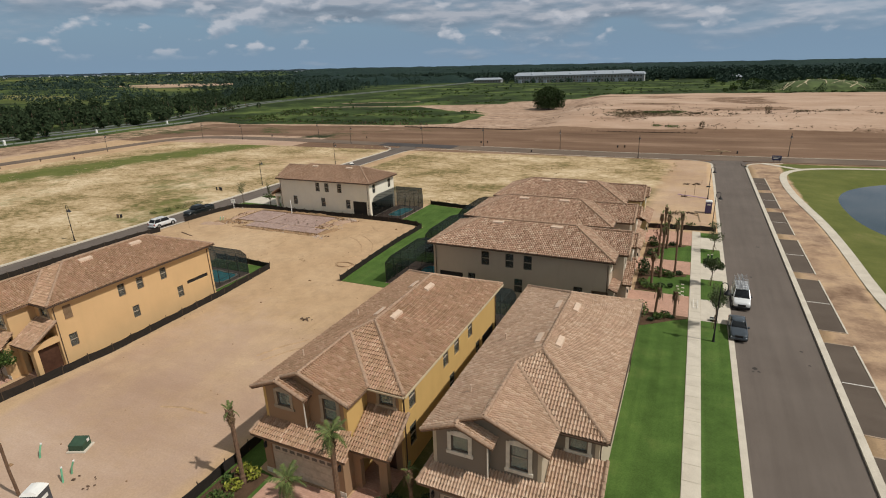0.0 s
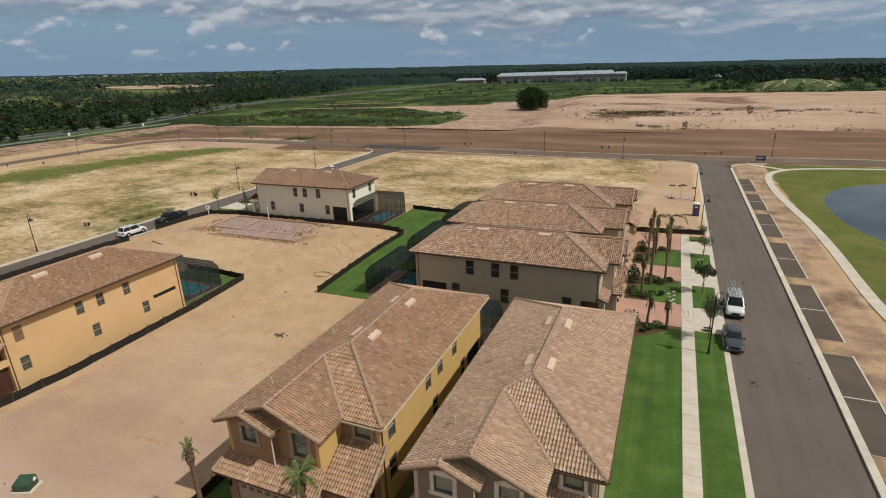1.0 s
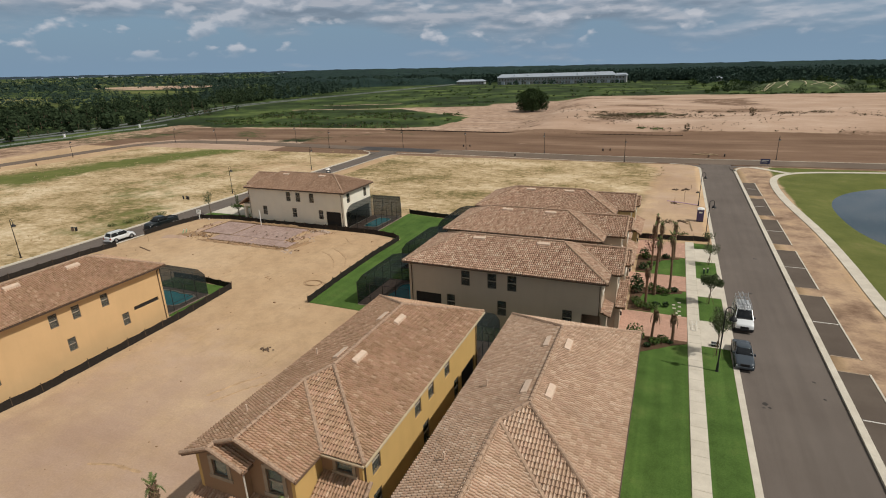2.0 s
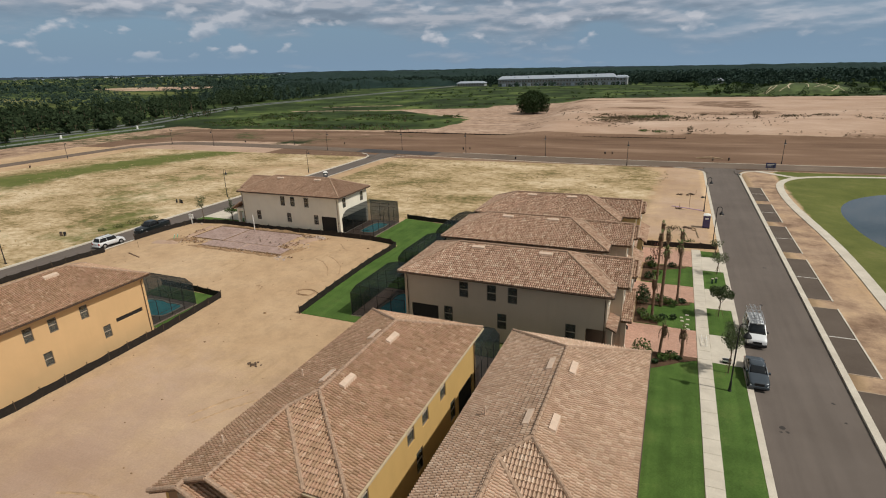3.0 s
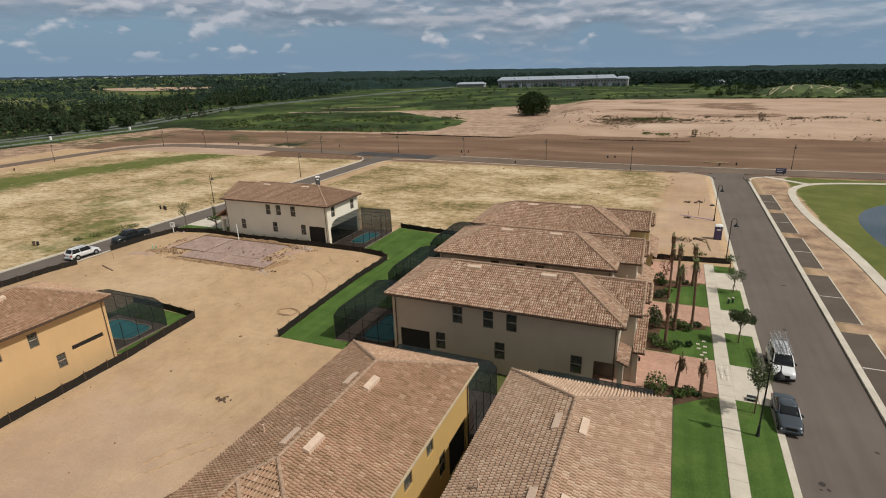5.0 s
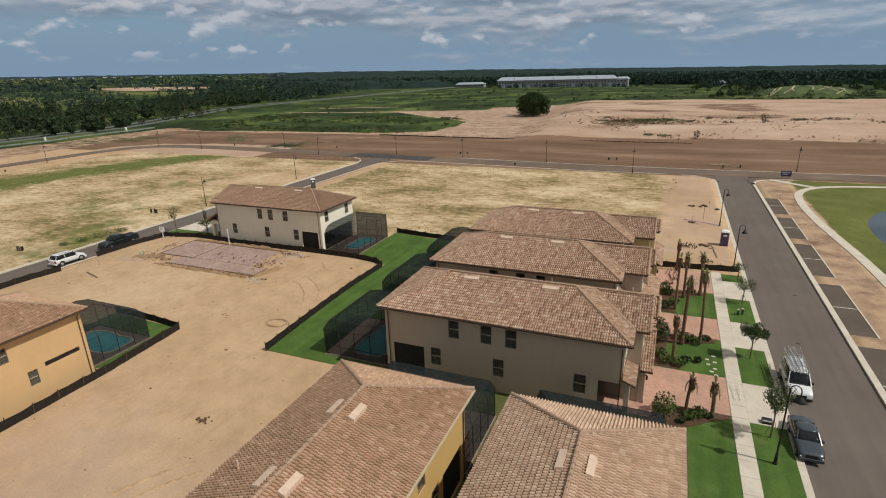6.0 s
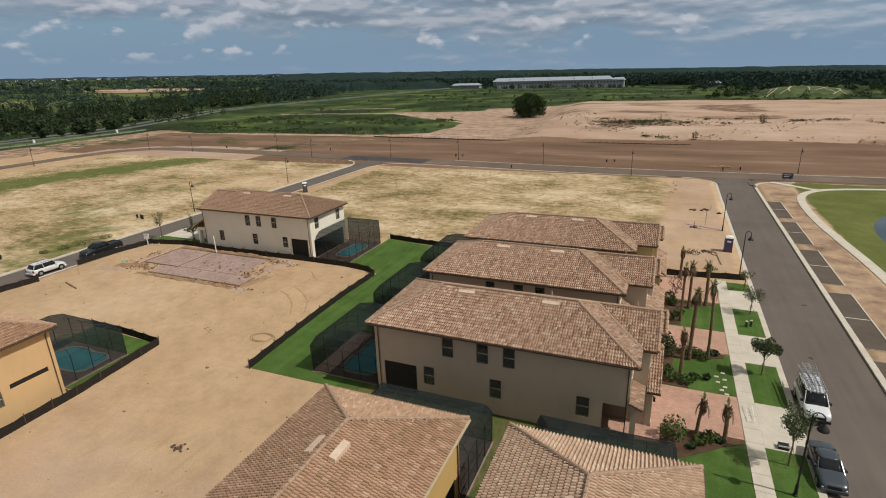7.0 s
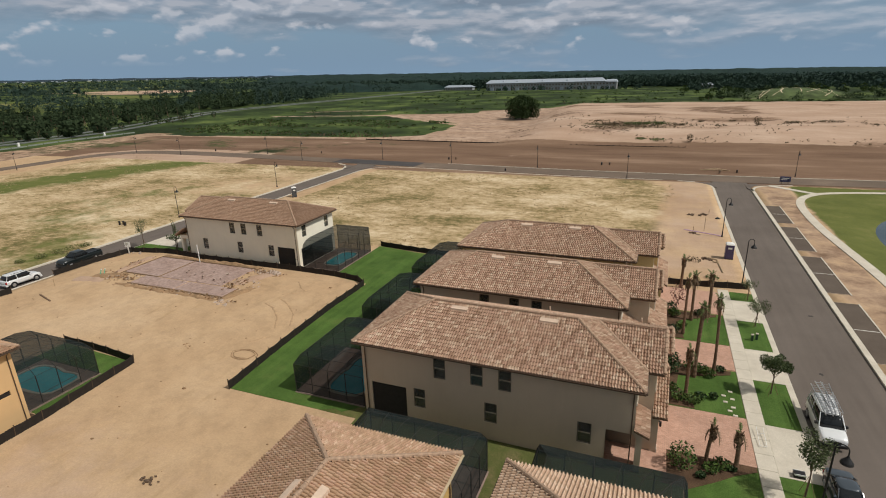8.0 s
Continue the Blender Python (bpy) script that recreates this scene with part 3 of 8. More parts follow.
# roads
ROAD_Z = -0.13
mb = Mb()
mb.slab([(3.6, -75, ROAD_Z), (10.05, -75, ROAD_Z), (10.05, 132, ROAD_Z), (3.6, 132, ROAD_Z)], 0.15)
mb.slab([(3.6, 132, ROAD_Z), (10.05, 132, ROAD_Z), (10.05, 139.4, 0.066), (3.6, 139.4, 0.066)], 0.15)
structure("road", mb, M_ASPH, "warm grey asphalt street between concrete kerbs", "road")
mb = Mb()
mb.slab([(-84.8, -75, ROAD_Z), (-79.2, -75, ROAD_Z), (-79.2, 137, ROAD_Z), (-84.8, 137, ROAD_Z)], 0.15)
mb.slab([(-84.8, 137, ROAD_Z), (-79.2, 137, ROAD_Z), (-79.2, 144.4, 0.066), (-84.8, 144.4, 0.066)], 0.15)
structure("road", mb, M_ASPH, "grey asphalt side street beside the empty lots", "road")
mb = ribbon(Mb(), [(140, 145.0), (60, 143.2), (20, 142.2), (-20, 142.3), (-60, 145.2), (-85, 147.2), (-135, 151.2), (-168, 152), (-181, 148), (-187, 138), (-189, 118), (-190, 60), (-190, -60)], 7.0, 0.06, 0.08)
structure("road", mb, M_DUSTROAD, "dusty asphalt cross street along the red earth", "road")
mb = ribbon(Mb(), [(60, 146.95), (20, 145.95), (-20, 146.05), (-60, 148.95)], 0.3, 0.09, 0.15)
structure("kerb", mb, M_CONC, "pale concrete kerb on the far side of the cross street", "kerb")
mb = Mb()
for cx, s in ((3.6, -1), (10.05, 1), (-79.2, 1), (-84.8, -1)):
    y1 = 137.5 if s * cx < 20 and cx > 0 else 141
    # flared mouth where the street meets the cross street
    for k in range(5):
        a0, a1 = radians(90 * k / 5), radians(90 * (k + 1) / 5)
        p = [(cx + s * 5 * (1 - math.cos(a)), y1 - 5 + 5 * math.sin(a)) for a in (a0, a1)]
        pts = [(cx - s * 0.5, p[0][1]), (p[0][0], p[0][1]), (p[1][0], p[1][1]), (cx - s * 0.5, p[1][1])]
        pts = pts if s > 0 else pts[::-1]
        mb.slab([(x, y, 0.03) for x, y in pts], 0.1)
structure("road", mb, M_ASPH, "flared asphalt street mouths", "road")


mb = ribbon(Mb(), [(-94, 147.95), (-85, 147.25), (-76, 146.5), (-67, 145.8)], 6.4, 0.066, 0.04)
structure("road", mb, plain("fresh_asphalt", (0.062, 0.056, 0.054), 0.9, vary=0.3, scale=0.2), "darker swept asphalt where the side street meets the cross street", "road")


def kerb_run(name, pts, width, top, label):
    mb = ribbon(Mb(), pts, width, top, 0.28)
    return structure(name, mb, M_CONC, label, "kerb")


kerb_run("kerb", [(3.38, -75), (3.38, 30), (3.38, 120), (3.38, 132.5), (2.6, 135.6), (0.6, 137.5), (-3, 138.2)], 0.44, 0.015, "pale concrete street kerb beside the lawn")
kerb_run("kerb", [(10.28, -75), (10.28, 60), (10.28, 126), (10.3, 131), (11.2, 134.3), (13.6, 136.4), (18, 137.6)], 0.5, 0.035, "pale concrete gutter strip beside the parking bays")
kerb_run("kerb", [(-85.05, -75), (-85.05, 60), (-85.05, 130), (-85.5, 137), (-87.5, 141), (-91, 143.5)], 0.5, 0.02, "pale concrete kerb of the side street")
kerb_run("kerb", [(-78.95, -75), (-78.95, 60), (-78.95, 128), (-78.4, 135), (-76.5, 139), (-72, 141.2), (-60, 141.0), (-30, 138.6), (-6, 138.4)], 0.4, 0.02, "pale concrete kerb round the straw lot")

# parking bays: dark asphalt, painted lines, sand islands between
BAYS = [(17.6, 30.4), (32.6, 45.7), (48.2, 61.2), (63.3, 76.1), (78.6, 91.0), (93.4, 105.0), (107.2, 118.6)]
for y0, y1 in BAYS:
    bay = tagged(part("parking_bay", Mb().slab([(10.54, y0, 0.02), (12.62, y0, 0.02), (12.62, y1, 0.02), (10.54, y1, 0.02)], 0.2), M_PARK), "dark asphalt parking bay for two cars with white lines", "parking bay", "parking bays along the street", "structure")
    ym = (y0 + y1) / 2
    part("bay_line", Mb().box(10.6, 12.6, ym - 0.06, ym + 0.06, 0.018, 0.027), M_LINE, bay)
    for yy in (y0, y1):
        part("bay_edge", Mb().box(10.55, 12.62, yy - 0.06, yy + 0.06, -0.2, 0.03), M_DUSTY, bay)
    part("bay_edge", Mb().box(12.62, 12.76, y0 - 0.12, y1 + 0.12, -0.2, 0.055), M_CONC, bay)

# walking path round the pond
mb = ribbon(Mb(), [(19.5, -60), (19.2, 10), (18.8, 40), (17.65, 55), (17.4, 62), (17.45, 74), (17.15, 86), (15.85, 104.5), (15.85, 117), (16.9, 124.5), (19.6, 129.3), (24, 132.0), (32, 133.8), (45, 135.0), (80, 136), (140, 137)], 1.25, 0.07, 0.12)
structure("pavement", mb, M_CONC, "pale concrete walking path curving round the pond", "path")
mb = ribbon(Mb(), [(13.6, 136.7), (16.5, 134.2), (19.6, 131.2), (21.5, 130.4)], 1.3, 0.05, 0.1)
structure("pavement", mb, M_CONC, "pale concrete ramp joining the path", "path")


def flat(name, pts, z, mat, label, category, thick=0.12):
    a = sum(pts[i][0] * pts[(i + 1) % len(pts)][1] - pts[(i + 1) % len(pts)][0] * pts[i][1] for i in range(len(pts)))
    pts = pts if a > 0 else pts[::-1]
    return structure(name, Mb().slab([(x, y, z) for x, y in pts], thick), mat, label, category)


# lawns
flat("lawn", [(-4.3, -40), (-0.16, -40), (-0.16, 46.7), (-5.6, 46.7), (-5.6, 43.4), (-4.3, 43.4)], 0.045, M_LAWN, "mown green lawn strip beside the house", "lawn")
flat("lawn", [(0.94, -40), (3.14, -40), (3.14, 46.45), (0.94, 46.45)], 0.03, M_LAWN, "mown green verge between pavement and kerb", "lawn")
for y0, y1 in ((51.5, 57.5), (62.6, 68.5), (73.4, 75.8)):
    flat("lawn", [(0.94, y0), (3.14, y0), (3.14, y1), (0.94, y1)], 0.03, M_LAWN, "small green verge lawn between driveway aprons", "lawn")
for y0, y1 in ((51.9, 58.3), (62.8, 69.2)):
    flat("lawn", [(-5.6, y0), (-0.16, y0), (-0.16, y1), (-5.6, y1)], 0.03, M_LAWN, "green front lawn between paved driveways", "lawn")
flat("lawn", [(-37.5, 42.9), (-29.0, 42.9), (-28.1, 43.4), (-27.4, 43.2), (-26.2, 44.3), (-26.2, 77.4), (-38.2, 78.2), (-38.2, 65.5), (-38.32, 58), (-38.02, 50)], 0.03, M_LAWN, "green back lawn behind the row of houses", "lawn")
flat("lawn", [(-26.0, 35.0), (-4.4, 35.0), (-4.4, 46.5), (-26.2, 46.5), (-26.2, 44.28), (-27.38, 43.18), (-28.1, 43.38), (-29.0, 42.88), (-26.0, 42.88)], 0.03, M_WORN, "worn olive grass behind the front houses", "lawn")
flat("lawn", [(-43.5, 66.9), (-37.7, 65.8), (-37.9, 78.3), (-43.5, 79.2)], 0.015, M_LAWN, "green lawn beside the screened pool", "lawn")
flat("lawn", [(-58.5, 35.3), (-48.2, 35.3), (-48.9, 43.3), (-58.5, 43.8)], 0.03, M_LAWN, "green back lawn of the yellow house", "lawn")
flat("lawn", [(-26.0, -10), (-22.9, -10), (-22.9, 14.8), (-24.3, 15), (-24.3, 34.9), (-26.0, 34.9)], 0.03, M_LAWN, "narrow green front and side lawn", "lawn")
flat("lawn", [(-15.6, 14.0), (-12.4, 14.0), (-12.4, 34.9), (-15.6, 34.9)], 0.028, M_WORN, "worn grass strip between two houses", "lawn")
flat("lawn", [(-73.5, 68.3), (-69.5, 68.3), (-69.5, 76), (-79.0, 76), (-79.0, 68)], 0.03, M_LAWN, "small green front lawn by the side street", "lawn")
flat("pavement", [(-79.1, 70.0), (-71.2, 70.0), (-71.2, 74.6), (-79.1, 74.6)], 0.05, M_CONC, "pale concrete driveway off the side street", "driveway")

# mulch strip whose dark colour also takes in the fence's shade
flat("lawn", [(-50.6, 2), (-48.75, 2), (-48.55, 13), (-47.75, 21.5), (-48.1, 35.2), (-50.6, 35.2)], 0.028, M_MULCH, "dark strip of mulch and painted fence shade beside the yellow wall", "planting bed")
# planting beds
flat("planting_bed", [(-5.55, 43.5), (-4.1, 43.5), (-2.6, 44.6), (-1.4, 45.6), (-0.2, 46.3), (-0.2, 46.72), (-5.55, 46.72)], 0.06, M_MULCH, "brown mulch bed with shrubs beside the driveway", "planting bed")
flat("planting_bed", [(-5.6, 52.0), (-3.4, 52.0), (-3.6, 53.6), (-4.6, 54.6), (-4.4, 56.4), (-2.6, 56.8), (-0.6, 57.6), (-0.5, 58.2), (-5.6, 58.2)], 0.06, M_MULCH, "brown mulch bed round the palms", "planting bed")
flat("planting_bed", [(-5.6, 63.0), (-3.8, 63.0), (-4.2, 66.8), (-2.4, 67.8), (-0.8, 68.6), (-0.8, 69.0), (-5.6, 69.0)], 0.06, M_MULCH, "brown mulch bed in the front yard", "planting bed")
flat("planting_bed", [(-25.8, 6), (-23.2, 6), (-23.2, 14.7), (-25.8, 14.7)], 0.055, M_MULCH, "mulch bed with flowering shrubs beside the driveway", "planting bed")

# paved driveways and concrete aprons
for y0, y1 in ((46.75, 51.85), (58.4, 62.7), (69.3, 75.3)):
    flat("driveway", [(-7.0, y0), (-0.16, y0), (-0.16, y1), (-7.0, y1)], 0.055, M_PAVER, "pinkish clay paver driveway", "driveway")
for y0, y1 in ((46.4, 51.55), (57.45, 62.65), (68.45, 73.45)):
    flat("driveway", [(0.95, y0), (3.2, y0), (3.2, y1), (0.95, y1)], 0.045, M_CONC, "pale concrete driveway apron", "driveway")
flat("driveway", [(-7.2, 44.5), (-5.3, 44.5), (-5.3, 46.73), (-7.2, 46.73)], 0.07, M_PAVER, "clay paver walk from the driveway to the porch", "walk")
flat("driveway", [(-22.9, -10), (-17.6, -10), (-17.6, 15.0), (-22.9, 15.0)], 0.055, M_PAVER, "pinkish clay paver driveway before the garage", "driveway")
flat("driveway", [(-17.58, 11), (-15.8, 11), (-15.8, 17.9), (-17.58, 17.9)], 0.052, M_PAVER, "clay paver walk to the porch", "walk")
flat("driveway", [(-11.9, -10), (-6.6, -10), (-6.6, 15.3), (-11.9, 15.3)], 0.055, M_PAVER, "pinkish clay paver driveway before the garage", "driveway")
flat("driveway", [(-58, -10), (-51.2, -10), (-51.2, 15.0), (-58, 15.0)], 0.055, M_PAVER, "clay paver driveway of the yellow house", "driveway")

# backdrop of far hills: low wooded ridge at the horizon is part of the ground, its trees follow below


# ---- houses ----
TW, TE, TL = 0.174, 0.285, 0.34   # tile width, exposure, length
PITCH, EAVE = 0.42, 5.93


def tile_template():
    # a flat pan and a high barrel; the barrel's lower end is open, with a thin lip
    prof = [(-0.0875, 0.004), (-0.022, 0.0), (-0.014, 0.046), (0.008, 0.080), (0.032, 0.092), (0.056, 0.080), (0.078, 0.046), (0.087, 0.0)]
    v = [(x, 0.0, z + 0.078) for x, z in prof] + [(x * 0.93, TL, z + 0.004) for x, z in prof] + [(x, 0.012, z * 0.8 + (0.022 if z > 0.01 else 0.008)) for x, z in prof]
    n = len(prof)
    f = [(i, i + 1, n + i + 1, n + i) for i in range(n - 1)] + [(2 * n + i, 2 * n + i + 1, i + 1, i) for i in range(n - 1)]
    return np.array(v), f


TILE_V, TILE_F = tile_template()
TILE_MESH = bpy.data.meshes.new("roof_tile")
TILE_MESH.from_pydata(TILE_V.tolist(), [], TILE_F)
TILE_MESH.materials.append(M_TILE)
TILE_MESH_P = TILE_MESH.copy()
TILE_MESH_P.materials[0] = M_TILE_P
TILE_MESH_L = TILE_MESH.copy()
TILE_MESH_L.materials[0] = M_TILE_L
TILE_KINDS = {"mixed": (TILE_MESH, M_TILES), "brown": (TILE_MESH_P, M_TILES_P), "pale": (TILE_MESH_L, M_TILES_L), "dun": (None, M_TILES_D)}


def inside(poly, u, v):
    hit = False
    for i in range(len(poly)):
        (x0, y0), (x1, y1) = poly[i], poly[i - 1]
        if (y0 > v) != (y1 > v) and u < (x1 - x0) * (v - y0) / (y1 - y0) + x0:
            hit = not hit
    return hit


def tiles_on(poly):
    """Frames (origin, across, up, normal) for tiles on a sloping polygon whose first edge is the eave, from left to right as one looks up the slope."""
    p = [Vector(q) for q in poly]
    u = (p[1] - p[0]).normalized()
    n = None
    for i in range(2, len(p)):
        n = u.cross(p[i] - p[0])
        if n.length > 1e-3:
            break
    n.normalize()
    if n.z < 0:
        n.negate()
    v = n.cross(u).normalized()
    flat2 = [((q - p[0]).dot(u), (q - p[0]).dot(v)) for q in p]
    us, vs = [a for a, _ in flat2], [b for _, b in flat2]
    out = []
    rows = int((max(vs) - min(vs)) / TE) + 1
    for j in range(rows):
        b = min(vs) + j * TE - 0.02
        for i in range(int((max(us) - min(us)) / TW) + 1):
            a = min(us) + (i + 0.5) * TW
            if inside(flat2, a, b + 0.15) or inside(flat2, a - 0.07, b + 0.15) or inside(flat2, a + 0.07, b + 0.15):
                o = p[0] + u * a + v * b - n * 0.055
                out.append((o, u, v, n))
    return out


def window_part(house, f, flip, axis, at, side, a, z, w, h, trim=0.0, trim_mat=None, arch=False):
    """One sash window in a wall: bronze frame, meeting rail, panes; stucco surround where it has one."""
    mb = Mb(f, flip)

    def bx(a0, a1, d0, d1, z0, z1, target=None):
        t = target or mb
        lo, hi = sorted((at + side * d0, at + side * d1))
        if axis == "x":
            t.box(a0, a1, lo, hi, z0, z1)
        else:
            t.box(lo, hi, a0, a1, z0, z1)

    a0, a1, z0, z1, k = a - w / 2, a + w / 2, z - h / 2, z + h / 2, 0.06
    bx(a0, a0 + k, -0.13, -0.05, z0, z1)
    bx(a1 - k, a1, -0.13, -0.05, z0, z1)
    bx(a0 + k, a1 - k, -0.13, -0.05, z0, z0 + k)
    bx(a0 + k, a1 - k, -0.13, -0.05, z1 - k, z1)
    win = part("window", mb, M_WINFRAME, house, "dark framed sash window")
    fixed = h < 1.1
    if not fixed:
        s = Mb(f, flip)
        bx(a0 + k, a1 - k, -0.125, -0.04, z - 0.03, z + 0.03, s)
        part("meeting_rail", s, M_RAIL, win)
    for za, zb in ((z0 + k, z1 - k),) if fixed else ((z0 + k, z - 0.03), (z + 0.03, z1 - k)):
        p = Mb(f, flip)
        bx(a0 + k, a1 - k, -0.105, -0.085, za, zb, p)
        pane = part("pane", p, M_GLASSF if trim else M_GLASS, win)
        pane.visible_shadow = False
    if trim:
        s = Mb(f, flip)
        bx(a0 + k, a1 - k, -0.17, -0.15, z0 + k, z1 - k, s)
        part("blind", s, M_BLIND, win, "pale drawn blind")
    if trim:
        s = Mb(f, flip)
        bx(a0 - trim, a0, -0.02, 0.05, z0, z1, s)
        bx(a1, a1 + trim, -0.02, 0.05, z0, z1, s)
        bx(a0 - trim - 0.06, a1 + trim + 0.06, -0.02, 0.075, z0 - trim, z0, s)
        if arch:
            n, top = 8, z1
            for i in range(n):
                t0, t1 = i / n, (i + 1) / n
                zz = [top + trim * 0.55 + 0.22 * (1 - (2 * t - 1) ** 2) for t in (t0, t1)]
                xs = [a0 - trim + (w + 2 * trim) * t for t in (t0, t1)]
                bx(xs[0], xs[1], -0.02, 0.05, top, (zz[0] + zz[1]) / 2, s)
        else:
            bx(a0 - trim, a1 + trim, -0.02, 0.05, z1, z1 + trim, s)
        part("surround", s, trim_mat or M_TRIM, win, "pale stucco window surround")
    return (a0, a1, z0, z1)


def build_house(label, m, L, P, mirror, wall_mat, front_mat, trim_mat, strip=False, lower="skirt", tiles=0, near=(6, 8), group="", front=True, tile_kind="mixed"):
    """A two-storey stucco house with a hipped tile roof. Local plan: eaves 0..9 across, front recess eave at y=0, back eave at y=L."""
    W = 9.0
    f = (lambda p: (W - p[0], p[1], p[2])) if mirror else None
    house = thing("house", m, label, "house", group)

    def B():
        return Mb(f, mirror)

    o = 0.45                                # eave overhang
    zt = EAVE - 0.12                        # wall top at the eaves
    back = L - o
    gw_y, g1_y, gar_y = -P + 0.55, -P + 0.16, (-P - 0.42 if lower == "skirt" else -P + 0.15)     # upper walls, front gable wall, garage wall
    # windows on both long sides, by distance from the back eave
    holes_e, holes_w = [], []
    wins = [(L - 6.35, 4.72, 0.86, 1.5), (L - 8.95, 4.72, 0.86, 1.5), (L - 10.85, 4.72, 0.86, 1.5), (L - 4.8, 2.12, 0.86, 1.5), (L - 9.9, 2.12, 0.86, 1.5), (L - 15.9, 2.12, 0.86, 1.5)]
    if strip:
        wins = [(y, z, 0.70, 1.2) for y, z, w, h in wins]
        part("shutter", B().box(W - o, W - o + 0.05, L - 16.15, L - 15.5, 4.15, 5.35), M_STAKE, house, "closed brown wooden shutter")
    wins_e = wins + ([(L - 15.8, 4.72, 0.86, 1.5)] if L < 18.5 and not mirror and not strip else [])
    for (y, z, w, h) in wins_e:
        holes_e.append(window_part(house, f, mirror, "y", W - o, 1, y, z, w, h))
    for (y, z, w, h) in wins:
        holes_w.append(window_part(house, f, mirror, "y", o, -1, y, z, w, h))
    lanai = (L - 3.85, L - 1.15, 2.52, 2.92) if strip else (L - 3.8, L - 1.1, 0.15, 2.75)
    holes_e.append(lanai)
    gabled = lower == "gable"
    if gabled:
        holes_e.append((o, 2.05, 0.13, 2.72))
    # dark sheet added across the patio opening in place of its shade
    part("screen", B().box(W - o - 0.12, W - o - 0.10, lanai[0], lanai[1], lanai[2], lanai[3]), M_OPENDARK, house, "dark sheet standing for shade in the patio opening")
    wall = B()
    rect_wall(wall, "y", W - o, -0.2, o, back, 0, zt, holes_e)
    part("side_wall", wall, wall_mat, house)
    wall = B()
    rect_wall(wall, "y", o, 0.2, g1_y, back, 0, zt, holes_w)
    part("side_wall", wall, wall_mat, house)
    # back wall with the covered patio opening
    bh = [(1.0, W - 1.0, 0.1, 2.6), (1.6, 2.5, 4.0, 5.5), (6.6, 7.5, 4.0, 5.5)]
    wall = B()
    rect_wall(wall, "x", back, -0.2, o + 0.2, W - o - 0.2, 0, zt, bh)
    part("back_wall", wall, wall_mat, house)
    for a in (2.05, 7.05):
        window_part(house, f, mirror, "x", back, 1, a, 4.75, 0.9, 1.5)
    # rooms inside: floors and a dividing wall, painted near-black to imitate unlit rooms behind the openings
    inn = B()
    inn.box(o + 0.2, W - o - 0.2, o + 0.2, back - 0.2, 3.05, 3.25)
    inn.box(o + 0.2, W - o - 0.2, back - 4.2, back - 4.0, 0.02, 3.05)
    inn.box(W / 2 - 0.1, W / 2 + 0.1, o + 0.3, back - 0.3, 3.25, zt)
    inn.box(o + 0.2, W - o - 0.2, o + 0.2, back - 0.2, 0.0, 0.08)
    part("interior", inn, M_DARK, house)
    # front: recessed wall, upper block, gables, garage
    rx = 6.15
    rec_holes = [] if not front else [window_part(house, f, mirror, "x", o, -1, 7.5, 5.12, 0.95, 0.9, 0.18, trim_mat)]
    ax0, ax1, spring, rise = (6.35, 7.65, 1.95, 0.5) if gabled else (6.75, 8.0, 1.95, 0.5)
    door_hole = (rx, W - o - 0.2, 0.08, 2.72) if gabled else (6.9, 7.9, 0.08, 2.3)
    door_y = 2.22 if gabled else o + 0.06
    wall = B()
    rect_wall(wall, "x", o, 0.2, rx - 0.2, W - o - 0.2, 0, zt, rec_holes + [door_hole])
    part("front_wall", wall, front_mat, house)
    part("front_door", B().box(6.9, 7.9, door_y, door_y + 0.06, 0.08, 2.3), M_DOORWOOD, house, "dark stained front door")
    wall = B()
    rect_wall(wall, "y", rx, -0.2, gw_y, o - 0.002, 0, zt, [])
    part("side_wall", wall, wall_mat, house)
    # wide gable (ridge x=3.3) and the small gable before it (ridge x=1.95)
    w2 = window_part(house, f, mirror, "x", gw_y, -1, 5.0, 5.05, 0.95, 1.45, 0.2, trim_mat, True)
    wall = B()
    rect_wall(wall, "x", gw_y, 0.2, 3.45, rx - 0.2, 3.0, zt, [w2])
    wall.add([(o, gw_y, zt), (rx, gw_y, zt), (3.3, gw_y, EAVE + 3.3 * PITCH - 0.12), (o, gw_y + 0.2, zt), (rx, gw_y + 0.2, zt), (3.3, gw_y + 0.2, EAVE + 3.3 * PITCH - 0.12)], [(0, 1, 2), (5, 4, 3), (1, 4, 5, 2), (3, 0, 2, 5)])
    part("front_wall", wall, front_mat, house)
    w1 = window_part(house, f, mirror, "x", g1_y, -1, 1.97, 5.26, 0.95, 0.95, 0.2, trim_mat, True)
    wall = B()
    rect_wall(wall, "x", g1_y, 0.2, o + 0.2, 3.45, 3.0, zt, [w1])
    wall.add([(o, g1_y, zt), (3.45, g1_y, zt), (1.95, g1_y, EAVE + 1.95 * PITCH - 0.12), (o, g1_y + 0.2, zt), (3.45, g1_y + 0.2, zt), (1.95, g1_y + 0.2, EAVE + 1.95 * PITCH - 0.12)], [(0, 1, 2), (5, 4, 3), (1, 4, 5, 2), (3, 0, 2, 5)])
    wall.box(3.25, 3.449, g1_y + 0.2, gw_y + 0.1, 3.0, zt)
    part("front_wall", wall, front_mat, house)
    part("downspout", B().tube([(3.5, g1_y - 0.06, 5.85), (3.5, g1_y - 0.06, 3.5)], 0.045, 6), M_TRIM, house)
    # garage
    gdoor = (0.95, 5.75, 0.05, 2.25)
    wall = B()
    rect_wall(wall, "x", gar_y, 0.25, o - 0.05, rx + 0.1, 0, 3.15, [gdoor])
